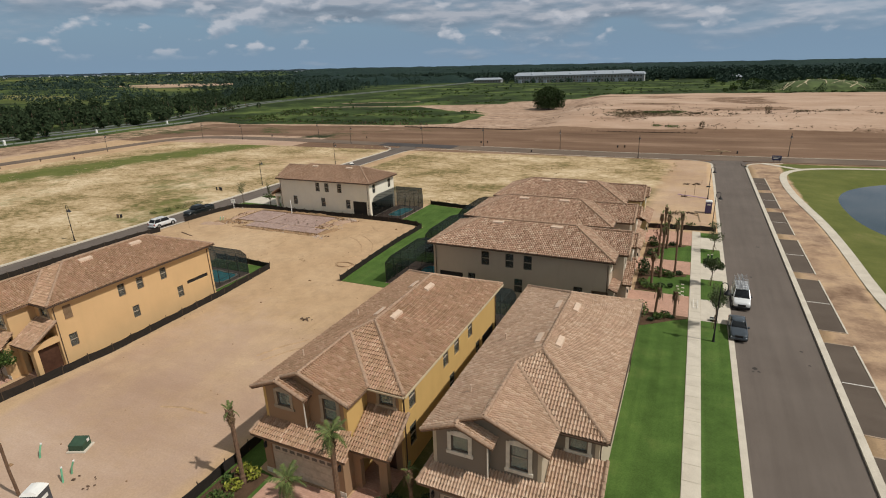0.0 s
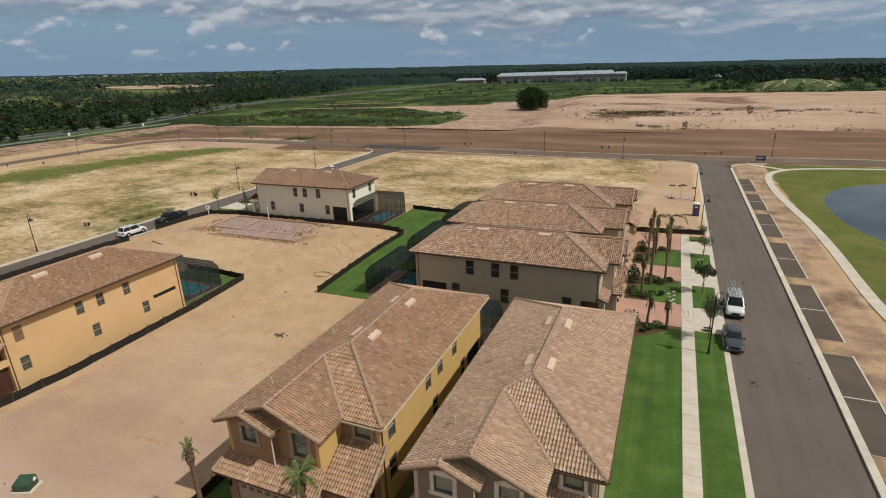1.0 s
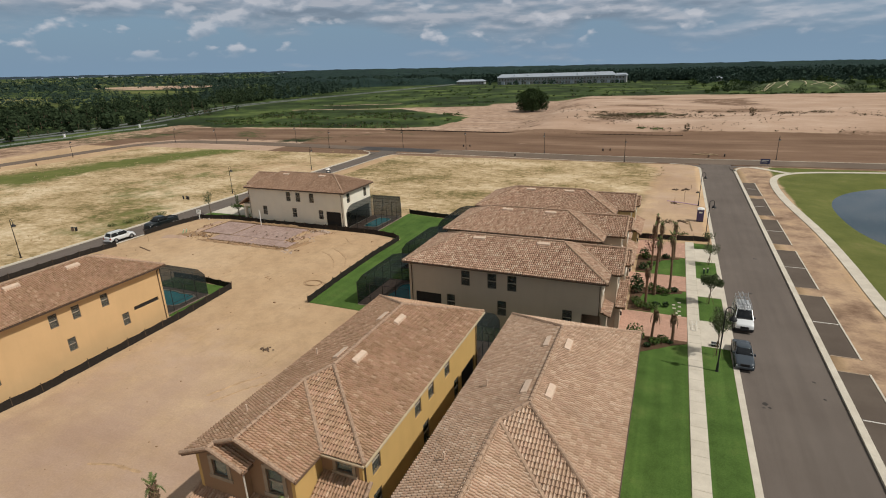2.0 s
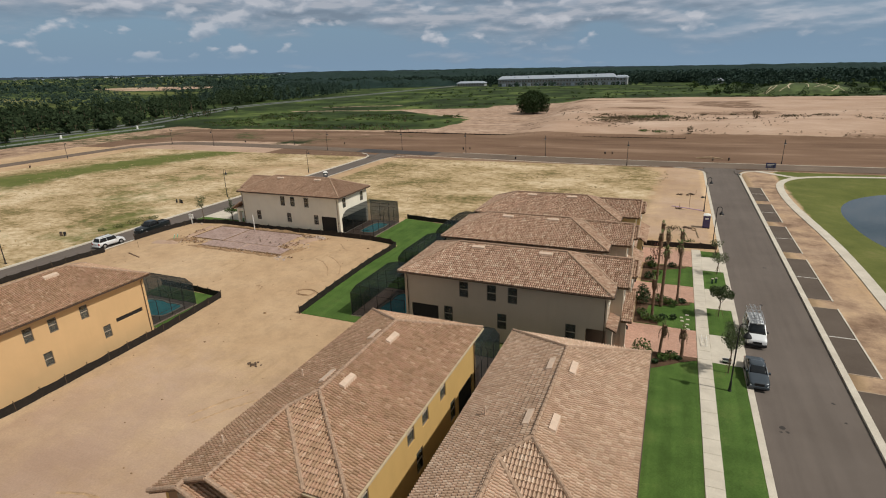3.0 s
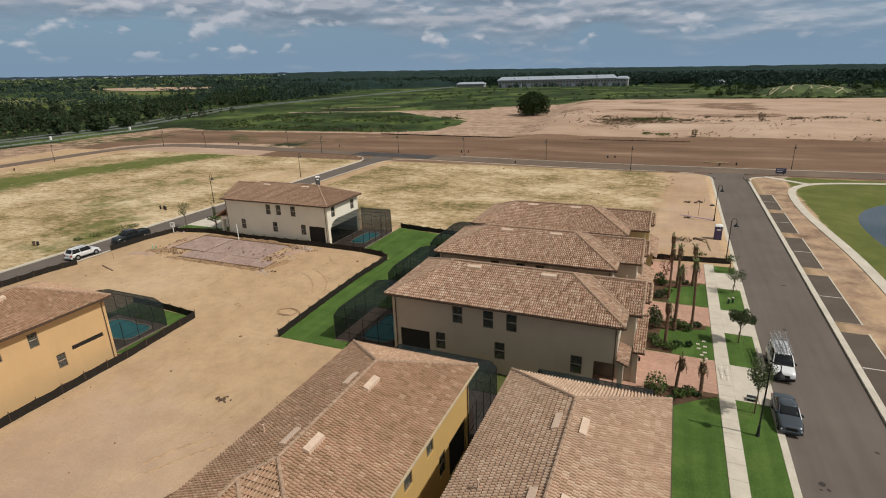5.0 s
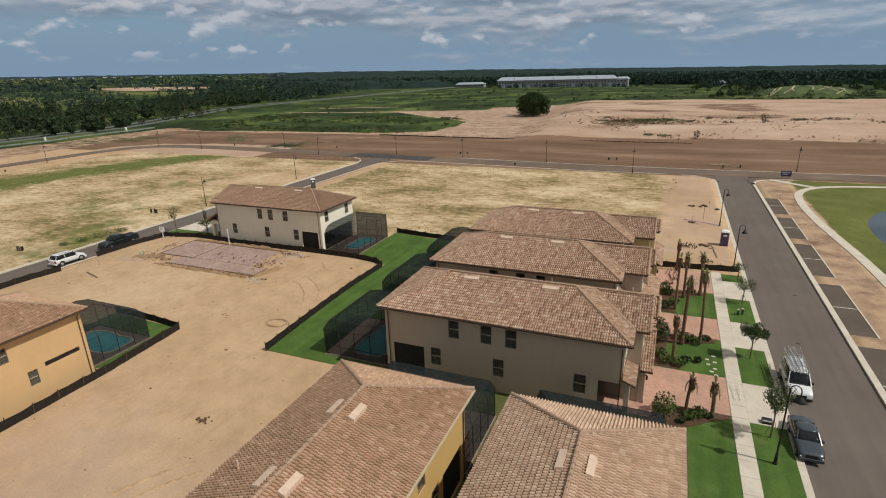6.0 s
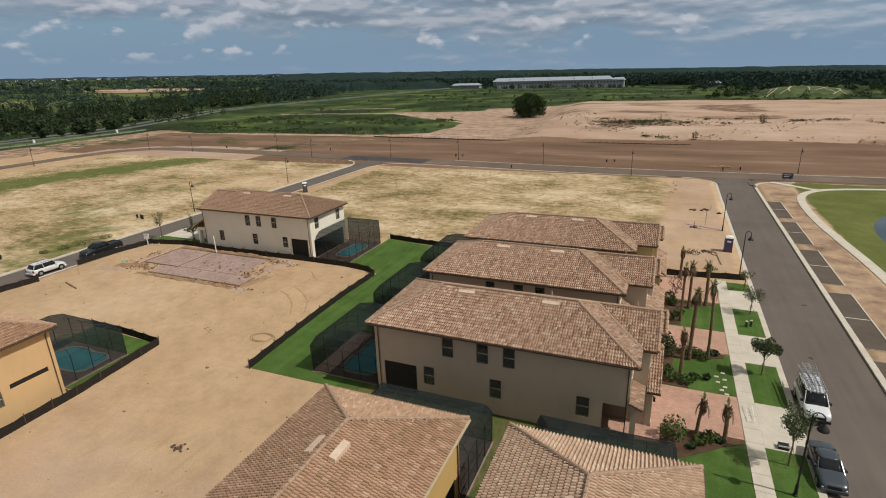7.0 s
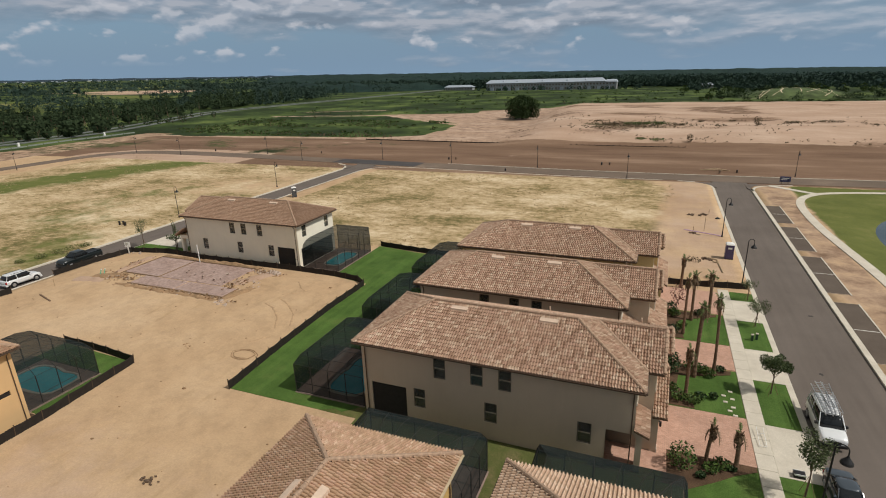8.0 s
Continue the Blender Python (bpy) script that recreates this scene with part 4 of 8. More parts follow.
    rect_wall(wall, "y", rx + 0.1, -0.2, gar_y + 0.25, gw_y, 0, 3.15, [])
    rect_wall(wall, "y", o - 0.05, 0.2, gar_y + 0.25, gar_y + 0.9, 0, 3.15, [])
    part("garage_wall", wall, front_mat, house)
    gd = B()
    for i in range(4):
        gd.box(0.97, 5.73, gar_y + 0.10 + 0.004 * (i % 2), gar_y + 0.15, 0.06 + i * 0.545, 0.06 + (i + 1) * 0.545 - 0.02)
    door = part("garage_door", gd, M_GARAGE, house, "beige panelled garage door with small top lights")
    for i in range(8):
        x = 1.2 + i * 0.55
        part("pane", B().box(x, x + 0.36, gar_y + 0.085, gar_y + 0.11, 1.86, 2.06), M_WINFRAME, door)
    for x in (0.62, 6.05):
        lamp = part("wall_lantern", B().box(x - 0.07, x + 0.07, gar_y - 0.18, gar_y - 0.04, 1.95, 2.25).box(x - 0.03, x + 0.03, gar_y - 0.1, gar_y, 2.25, 2.33), M_BLACK, house)
    for x0, x1 in ((o - 0.09, 0.93), (5.77, rx + 0.14)):
        part("plinth", B().box(x0, x1, gar_y - 0.04, gar_y - 0.002, 0, 0.35), M_TRIM, house)
    # porch: arched front, side opening, corner post
    py = -P + 0.55 if lower == "skirt" else -0.05
    wall = B()
    n = 8
    wall.box(rx + 0.1, ax0, py, py + 0.35, 0, 3.0)
    wall.box(ax1, W - o, py, py + 0.35, 0, 3.0)
    for i in range(n):
        t0, t1 = i / n, (i + 1) / n
        zz = spring + rise * math.sqrt(max(0, 1 - (2 * (t0 + t1) / 2 - 1) ** 2))
        wall.box(ax0 + (ax1 - ax0) * t0, ax0 + (ax1 - ax0) * t1, py, py + 0.35, zz, 3.0)
    wall.box(W - o - 0.3, W - o, py + 0.35, o, 2.5, 3.0)
    part("porch_wall", wall, front_mat if lower == "skirt" else wall_mat, house)
    part("porch_floor", B().box(rx, W - o, py + 0.02, o, 0, 0.12), M_PAVER, house)
    if strip:
        # dark red-brown panel added across the porch's side opening
        part("porch_screen", B().box(W - o - 0.42, W - o - 0.36, py + 0.4, o - 0.02, 0.13, 2.5), M_DOORWOOD, house, "dark red-brown panel set in the porch side opening")
    if gabled:
        # the porch runs back under the upper floor, with an opening in the side wall
        part("porch_floor", B().box(rx, W - o - 0.002, o + 0.002, 2.3, 0.085, 0.13), M_PAVER, house)
        # inner walls in dark taupe: the recess's shade is put into their colour
        part("porch_wall", B().box(rx - 0.1, W - o - 0.2, 2.28, 2.44, 0.09, 3.05).box(rx - 0.1, rx, o + 0.2, 2.28, 0.09, 3.05), C_GRYF, house)
    # ---- roof planes
    zr = lambda d: EAVE + PITCH * d
    S2 = gw_y - 0.42       # rake of the wide gable
    S1 = g1_y - 0.46
    h = W / 2
    planes = [
        [(W, 0, EAVE), (W, L, EAVE), (h, L - h, zr(h)), (h, h, zr(h))],
        [(0, L, EAVE), (0, S2, EAVE), (3.3, S2, zr(3.3)), (3.3, 3.3, zr(3.3)), (h, h, zr(h)), (h, L - h, zr(h))],
        [(6.6, 0, EAVE), (W, 0, EAVE), (h, h, zr(h)), (3.3, 3.3, zr(3.3))],
        [(6.6, S2, EAVE), (6.6, 0, EAVE), (3.3, 3.3, zr(3.3)), (3.3, S2, zr(3.3))],
        [(W, L, EAVE), (0, L, EAVE), (h, L - h, zr(h))],
        [(0, S2, EAVE), (0, S1, EAVE), (1.95, S1, zr(1.95)), (1.95, S2, zr(1.95))],
        [(3.9, S1, EAVE), (3.9, S2 + 0.3, EAVE), (1.95, S2 + 0.3, zr(1.95)), (1.95, S1, zr(1.95))],
    ]
    caps = [((h, h, zr(h)), (h, L - h, zr(h))), ((W, 0, EAVE), (h, h, zr(h))), ((W, L, EAVE), (h, L - h, zr(h))), ((0, L, EAVE), (h, L - h, zr(h))), ((3.3, S2, zr(3.3)), (3.3, 3.3, zr(3.3))), ((3.3, 3.3, zr(3.3)), (h, h, zr(h))), ((1.95, S1, zr(1.95)), (1.95, S2 + 0.2, zr(1.95))),
            ((0, S1, EAVE), (1.95, S1, zr(1.95))), ((3.9, S1, EAVE), (1.95, S1, zr(1.95))), ((6.6, S2, EAVE), (3.3, S2, zr(3.3))), ((1.95, S2, zr(1.95)), (3.3, S2, zr(3.3)))]
    ey = gar_y - 0.48
    LP = 0.60               # pitch of the lower roofs
    if lower == "skirt":
        top = gw_y
        zl = 3.04
        planes.append([(-0.1, ey, zl), (6.75, ey, zl), (6.3, top, zl + LP * (top - ey)), (o - 0.1, top, zl + LP * (top - ey))])
        planes.append([(6.35, py - 0.4, 3.02), (W, py - 0.4, 3.02), (W, o, 3.02 + LP * (o - py + 0.4)), (6.2, o, 3.02 + LP * (o - py + 0.4))])
        caps += [((-0.1, ey, zl), (o - 0.1, top, zl + LP * (top - ey))), ((W, py - 0.4, 3.02), (W, o, 3.02 + LP * (o - py + 0.4)))]
    else:
        # garage gable to the street, shed roof over the porch
        zl, gx, hw = 2.95, 3.1, 3.55
        for sgn in (-1, 1):
            e = gx + sgn * hw
            pl = [(e, ey, zl), (e, gw_y, zl), (gx, gw_y, zl + PITCH * hw), (gx, ey, zl + PITCH * hw)]
            planes.append(pl if sgn > 0 else [pl[1], pl[0], pl[3], pl[2]])
        planes.append([(6.3, py - 0.35, 3.02), (W, py - 0.35, 3.02), (W, o, 3.02 + PITCH * (o - py + 0.35)), (6.3, o, 3.02 + PITCH * (o - py + 0.35))])
        caps += [((gx, ey, zl + PITCH * hw), (gx, gw_y, zl + PITCH * hw))]
        t = B()
        t.add([(o, gar_y, 3.0), (rx, gar_y, 3.0), (gx, gar_y, zl + PITCH * hw - 0.15), (o, gar_y + 0.2, 3.0), (rx, gar_y + 0.2, 3.0), (gx, gar_y + 0.2, zl + PITCH * hw - 0.15)], [(0, 1, 2), (5, 4, 3), (1, 4, 5, 2), (3, 0, 2, 5)])
        part("garage_gable", t, front_mat, house)
    deck = B()
    for pl in planes:
        vs = [Vector(q) for q in pl]
        top = [(q.x, q.y, q.z - 0.07) for q in vs]
        low = [(q.x, q.y, q.z - 0.17) for q in vs]
        k = len(vs)
        deck.add(top + low, [tuple(range(k)), tuple(range(2 * k - 1, k - 1, -1))] + [(i + k, (i + 1) % k + k, (i + 1) % k, i) for i in range(k)])
    roof = part("roof", deck, M_DECK, house, "brown concrete tile roof with hips")
    frames = []
    for pl in planes:
        pp = [f(q) for q in pl] if f else pl
        if mirror:
            pp = [pp[1], pp[0]] + pp[:1:-1]
        frames += tiles_on(pp)
    nx_, ny_ = near
    if mirror:
        nx_ = W - nx_
    order = sorted(range(len(frames)), key=lambda i: (frames[i][0].x - nx_) ** 2 + (frames[i][0].y - ny_) ** 2)
    rng = random.Random(len(frames))
    vs, fs = [], []
    for rank, i in enumerate(order):
        oo, u, v, nn = frames[i]
        oo = oo + nn * rng.uniform(0, 0.012)
        if rank < tiles:
            mt = Matrix((u, v, nn)).transposed().to_4x4()
            mt.translation = oo
            part("roof_tile", TILE_KINDS[tile_kind][0], None, roof, m=mt)
        else:
            base = len(vs) * len(TILE_V)
            vs.append(TILE_V @ np.array((u, v, nn)) + np.array(oo))
            fs.append(base)
    if vs:
        me = bpy.data.meshes.new("tile_field")
        allv = np.concatenate(vs)
        me.from_pydata(allv.tolist(), [], [tuple(b + k for k in q) for b in fs for q in TILE_F])
        me.materials.append(TILE_KINDS[tile_kind][1])
        tagged(part("tile_field", me, None, roof), "rows of mottled brown roof tiles", kind="stuff")
    for a, b in caps:
        a, b = Vector(a), Vector(b)
        n = max(1, int((b - a).length / 0.36))
        pts, rad = [], []
        for i in range(n):
            for t, r, dz in ((i / n, 0.116, 0.060), ((i + 0.97) / n, 0.100, 0.038)):
                p = a.lerp(b, t)
                pts.append((p.x, p.y, p.z + dz))
                rad.append(r)
        part("ridge_cap", B().tube(pts, rad, 8), M_CAP, roof, "row of rounded ridge tiles")
    for a, b in (((6.6, 0, EAVE), (3.3, 3.3, zr(3.3))),):
        a, b = Vector(a), Vector(b)
        part("valley_flashing", B().tube([tuple(a + Vector((0, 0, 0.03))), tuple(b + Vector((0, 0, 0.03)))], 0.13, 8), M_CAP, roof, "brown mortar-filled roof valley")
    # gutters along the eaves and downspouts at the corners
    for (a, b) in (((W, 0), (W, L)), ((0, S2), (0, L)), ((0, L), (W, L)), ((6.6, 0), (W, 0))):
        x0, x1, y0, y1 = min(a[0], b[0]), max(a[0], b[0]), min(a[1], b[1]), max(a[1], b[1])
        g = B()
        if x0 == x1:
            s = 1 if x0 > 4 else -1
            g.box(min(x0, x0 + s * 0.11), max(x0, x0 + s * 0.11), y0, y1, EAVE - 0.13, EAVE - 0.04)
        else:
            s = 1 if y0 > 4 else -1
            g.box(x0, x1, min(y0, y0 + s * 0.11), max(y0, y0 + s * 0.11), EAVE - 0.13, EAVE - 0.04)
        part("gutter", g, M_GUTTER if wall_mat == C_YEL else M_FASCIA, house, "cream gutter" if wall_mat == C_YEL else "dark bronze gutter")
    for x, y in ((W - o + 0.06, L - o - 0.3), (o - 0.06, L - o - 0.3), (W - o + 0.06, o + 0.15)):
        s = 1 if x > 4 else -1
        part("downspout", B().tube([(x + s * 0.35, y, EAVE - 0.12), (x, y, EAVE - 0.5), (x, y, 0.1)], 0.038, 6), M_FASCIA, house)
    # low ridge vents and pipe stacks
    for x, y in ((3.95, 6.0), (5.2, 6.1), (3.95, L - 6.4), (5.2, L - 6.3)) if not mirror else ((5.1, L - 6.6), (5.1, 6.3)):
        sl = PITCH if x < h else -PITCH
        top, base = [[(x + ex, y + ey, zr(h - abs(x - h)) + up_ + tilt * sl * ex) for ex, ey in ((-e, -0.5 - k), (e, -0.5 - k), (e, 0.5 + k), (-e, 0.5 + k))] for e, k, up_, tilt in ((0.16, 0.10, 0.180, 0.75), (0.18, 0.13, -0.02, 1.0))]
        v = B().add(top + base, [(0, 1, 2, 3), (4, 5, 1, 0), (5, 6, 2, 1), (6, 7, 3, 2), (7, 4, 0, 3)])
        part("roof_vent", v, M_VENT, roof, "low painted metal roof vent")
    for x, y in ((1.5, 6.9), (1.55, 0.6)):
        z = zr(x)
        part("vent_pipe", B().tube([(x, y, z - 0.05), (x, y, z + 0.5)], 0.05, 7), M_VENT, roof)
    return house


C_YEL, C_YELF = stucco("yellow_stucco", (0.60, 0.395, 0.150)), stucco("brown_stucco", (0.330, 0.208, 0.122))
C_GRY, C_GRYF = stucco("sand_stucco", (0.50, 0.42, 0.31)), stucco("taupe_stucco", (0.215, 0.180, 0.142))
C_GW, C_CREAM = stucco("greige_stucco", (0.525, 0.425, 0.326)), stucco("cream_stucco", (0.80, 0.74, 0.61))
C_YELB = stucco("pale_yellow_stucco", (0.63, 0.416, 0.212))
C_OCH = stucco("ochre_stucco", (0.56, 0.43, 0.22))
M_TAN = plain("tan_trim", (0.36, 0.29, 0.21), 0.85)

G = "two-storey houses"
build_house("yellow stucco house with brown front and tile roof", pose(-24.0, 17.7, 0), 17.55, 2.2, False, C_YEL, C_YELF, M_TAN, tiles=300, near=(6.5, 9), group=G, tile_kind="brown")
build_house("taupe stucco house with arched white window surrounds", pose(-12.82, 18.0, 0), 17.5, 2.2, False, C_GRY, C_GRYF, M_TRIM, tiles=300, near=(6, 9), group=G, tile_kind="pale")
build_house("bright yellow stucco house beside the empty lot", pose(-57.4, 17.7, 0), 17.5, 2.2, False, C_YELB, C_YELB, M_TAN, strip=True, group=G, tile_kind="brown")
build_house("greige stucco house with a low garage gable", pose(-6.9, 43.4, 0, 0, 0, 90), 19.2, 1.1, True, C_GW, C_GW, M_TRIM, lower="gable", tiles=300, near=(2.5, 8), group=G)
build_house("greige stucco house in the middle of the row", pose(-8.6, 54.6, 0, 0, 0, 90), 17.9, 2.1, True, C_GW, C_GW, M_TRIM, group=G)
build_house("ochre stucco house at the row's far end", pose(-8.5, 65.7, 0, 0, 0, 90), 18.0, 2.1, True, C_OCH, C_OCH, M_TRIM, group=G)
build_house("cream stucco house standing alone by the side street", pose(-67.8, 76.2, 0, 0, 0, -90), 19.5, 1.5, False, C_CREAM, C_CREAM, M_TRIM, group=G, tile_kind="dun")


# ---- screened pools ----
def pool_cage(label, m, w, d, pool_rect, pool_seed=0, arched=(True, True, True), tall=0.0):
    """A screened pool: local x along the house wall 0..w, y away from it 0..d."""
    cage = thing("pool_enclosure", m, label, "pool enclosure", "screened pool enclosures")
    lo, hi = 2.50, 4.05 + tall
    # rings of the frame: outer wall top, three bends of the curved edge, flat top (open to the house at y=0)
    rings = []
    for t in (0.0, 0.33, 0.66, 1.0):
        bend, z = 1 - math.cos(t * math.pi / 2), lo + (hi - lo) * math.sin(t * math.pi / 2)
        a2, b2, c2 = [wide * bend if k else 0.04 * t for k, wide in zip(arched, (1.9, 0.68 * d, 1.9))]
        rings.append([(a2, 0, z), (a2, d - b2, z), (w - c2, d - b2, z), (w - c2, 0, z)])
    sides = [(0, 1, max(2, round(d / 1.7))), (1, 2, max(3, round(w / 1.7))), (2, 3, max(2, round(d / 1.7)))]

    def bar(a, b, r=0.017, name="beam"):
        part(name, Mb().tube([a, b], r, 4), M_BRONZE, cage)

    for a, b, n in sides:
        for i in range(n + 1):
            if i == 0 and a > 0:
                continue
            t = i / n
            foot = Vector((*rings[0][a][:2], 0.1)).lerp(Vector((*rings[0][b][:2], 0.1)), t)
            tops = [Vector(r[a]).lerp(Vector(r[b]), t) for r in rings]
            bar(tuple(foot), tuple(tops[0]), 0.038, "post")
            for p, q in zip(tops, tops[1:]):
                bar(tuple(p), tuple(q))
        for z in (0.12, 0.95):
            p, q = rings[0][a], rings[0][b]
            bar((p[0], p[1], z), (q[0], q[1], z), 0.025, "rail")
        for r in rings:
            bar(r[a], r[b])
        # screen cloth, one panel a bay
        for i in range(n):
            t0, t1 = i / n, (i + 1) / n
            ft = [Vector((*rings[0][a][:2], 0.1)).lerp(Vector((*rings[0][b][:2], 0.1)), t) for t in (t0, t1)]
            tp = [[Vector(r[a]).lerp(Vector(r[b]), t) for t in (t0, t1)] for r in rings]
            part("screen", Mb().poly([tuple(v) for v in (ft[0], ft[1], tp[0][1], tp[0][0])]), M_SCREEN, cage)
            mb = Mb()
            for p, q in zip(tp, tp[1:]):
                mb.poly([tuple(v) for v in (p[0], p[1], q[1], q[0])])
            part("screen", mb, M_SCREEN, cage)
    span = w - a2 - c2
    n = max(2, round(span / 1.8))
    for i in range(n):
        x0, x1 = a2 + span * i / n, a2 + span * (i + 1) / n
        part("screen", Mb().poly([(x0, 0, hi), (x1, 0, hi), (x1, d - b2, hi), (x0, d - b2, hi)]), M_SCREEN, cage)
        if i:
            bar((x0, 0, hi), (x0, d - b2, hi))
    bar((a2, (d - b2) / 2, hi), (w - c2, (d - b2) / 2, hi))
    x0, x1, y0, y1 = pool_rect
    n, ox0, ox1, oy0, oy1 = 32, -0.1, w + 0.1, 0.0, d + 0.1
    cx, cy = (x0 + x1) / 2, (y0 + y1) / 2
    basin, rim, outer = [], [], []
    for k in range(n):
        a = 2 * math.pi * k / n
        ca, sa = math.cos(a), math.sin(a)
        r = (abs(ca / ((x1 - x0) / 2)) ** 5 + abs(sa / ((y1 - y0) / 2)) ** 5) ** (-1 / 5) * (1 - 0.16 * math.exp(-((a - 1.2 - pool_seed) / 0.5) ** 2))
        basin.append((cx + r * ca, cy + r * sa))
        rim.append((cx + (r + 0.25) * ca, cy + (r + 0.25) * sa))
        q = min((ox1 - cx) / ca if ca > 1e-6 else 99, (ox0 - cx) / ca if ca < -1e-6 else 99, (oy1 - cy) / sa if sa > 1e-6 else 99, (oy0 - cy) / sa if sa < -1e-6 else 99)
        outer.append((cx + q * ca, cy + q * sa))
    ring = [(k, (k + 1) % n, n + (k + 1) % n, n + k) for k in range(n)]
    deck = Mb().box(ox0, ox1, oy0, oy1, -0.1, 0.05)
    deck.add([(*p, 0.13) for p in outer] + [(*p, 0.13) for p in rim], ring)
    part("deck", deck, M_DECKPAV, cage, "brown paver pool deck")
    part("coping", Mb().add([(*p, 0.17) for p in rim] + [(*p, 0.17) for p in basin], ring).add([(*p, 0.05) for p in rim] + [(*p, 0.17) for p in rim], ring).add([(*p, 0.17) for p in basin] + [(*p, 0.05) for p in basin], ring), M_CONC, cage, "pale rounded pool coping")
    part("pool_water", Mb().slab([(*p, 0.10) for p in basin], 0.04), M_POOL, cage, "turquoise pool water")
    return cage


pool_cage("bronze screened enclosure over a turquoise pool", pose(-26.05, 44.3, 0, 0, 0, 90), 7.3, 6.1, (0.9, 6.5, 0.9, 4.1))
pool_cage("bronze screened enclosure over a turquoise pool", pose(-26.2, 55.4, 0, 0, 0, 90), 7.3, 6.3, (0.9, 6.5, 0.9, 4.1))
pool_cage("bronze screened enclosure over a turquoise pool", pose(-26.3, 66.5, 0, 0, 0, 90), 7.3, 6.1, (0.9, 6.5, 0.9, 4.1))
pool_cage("bronze screened enclosure behind the yellow house", pose(-23.5, 34.85, 0), 8.0, 6.0, (2.0, 6.0, 2.0, 4.6))
pool_cage("bronze screened enclosure behind the taupe house", pose(-12.5, 35.1, 0), 8.0, 5.9, (2.0, 6.0, 2.0, 4.6))
pool_cage("bronze screened enclosure over a bright turquoise pool", pose(-57.0, 34.8, 0), 7.1, 6.1, (0.7, 6.25, 2.3, 5.4))
pool_cage("bronze screened enclosure beside the cream house", pose(-48.75, 76.6, 0, 0, 0, -90), 8.2, 5.2, (1.4, 6.6, 1.7, 4.2), 0.0, (False, False, True), -0.45)


# ---- silt fences ----
STAKE = Mb().box(-0.025, 0.025, -0.025, 0.025, -0.15, 0.92).mesh("stake", plain("weathered_stake", (0.085, 0.058, 0.038), 0.9, vary=0.25))


def silt_fence(label, pts, h=0.72):
    fence = thing("silt_fence", pose(pts[0][0], pts[0][1], 0), label, "silt fence", "silt fences")
    o = Vector((*pts[0], 0))
    rng = random.Random(round(pts[0][0] * 7 + pts[0][1]))
    cl = Mb()
    rows = []
    for i in range(len(pts) - 1):
        a, b = Vector(pts[i]), Vector(pts[i + 1])
        n = max(1, round((b - a).length / 1.9))
        nr = Vector((-(b - a).y, (b - a).x)).normalized()
        for k in range(n * 3 + (i == len(pts) - 2)):
            p = a.lerp(b, k / (n * 3)) + nr * rng.uniform(-0.03, 0.03)
            rows.append((p, h + (0.04 if k % 3 == 0 else -0.04 * rng.random()), nr * 0.02))
            if k % 3 == 0:
                part("stake", STAKE, None, fence, m=Matrix.Translation((p.x - o.x, p.y - o.y, 0)) @ pose(0, 0, 0, rng.uniform(-5, 5), rng.uniform(-5, 5), 0))
    for p, z, w in rows:
        for sd, zz in ((-1, -0.06), (-1, z), (1, z), (1, -0.06)):
            cl.v.append((p.x - o.x + sd * w.x, p.y - o.y + sd * w.y, zz))
    cl.q = [(4 * k + c, 4 * k + 4 + c, 4 * k + 5 + c, 4 * k + 1 + c) for k in range(len(rows) - 1) for c in range(3)]
    part("fabric", cl, M_SILT, fence, "black silt fabric")
    return fence


silt_fence("black silt fence on stakes round the sandy lot", [(-37.55, 42.8), (-38.0, 50), (-38.3, 58), (-38.15, 65.2), (-39.6, 66.3), (-43.2, 66.9), (-50, 67.05), (-64, 66.9), (-71.5, 67.6), (-77.4, 66.3), (-78.4, 61.5), (-78.7, 56)])
silt_fence("black silt fence between the sandy lot and the side street", [(-77.6, 50.3), (-78.3, 47), (-78.6, 40), (-78.65, 20), (-78.65, 0)])
silt_fence("black silt fence beside the yellow house", [(-48.6, 2), (-48.4, 13), (-47.5, 21.5), (-47.9, 35), (-48.7, 43.3), (-54.4, 43.8), (-58.5, 43.9)])
silt_fence("black silt fence beside the front lawn", [(-26.1, 4), (-26.05, 12), (-26.0, 20), (-26.0, 34)])
silt_fence("black silt fence behind the screened pools", [(-43.3, 79.3), (-38.2, 78.5), (-32, 77.9), (-26, 77.6)])
silt_fence("black silt fence at the end of the row", [(-7.0, 76.2), (-3, 76.5), (2.9, 77.1)])


# ---- pavement in slabs ----
walk_path = tagged(part("pavement", Mb().box(-0.12, 0.92, -40, 76.2, -0.1, 0.035), M_CONC), "pale concrete pavement in square slabs", "pavement", kind="structure")
SLABM = Mb().bevel_box(-0.535, 0.535, -0.75, 0.75, -0.08, 0.075, 0.015).mesh("slab", M_CONC)
y = -39.2
while y < 76:
    part("slab", SLABM, None, walk_path, m=pose(0.4, y, 0.0, 0, 0, 0))
    y += 1.52


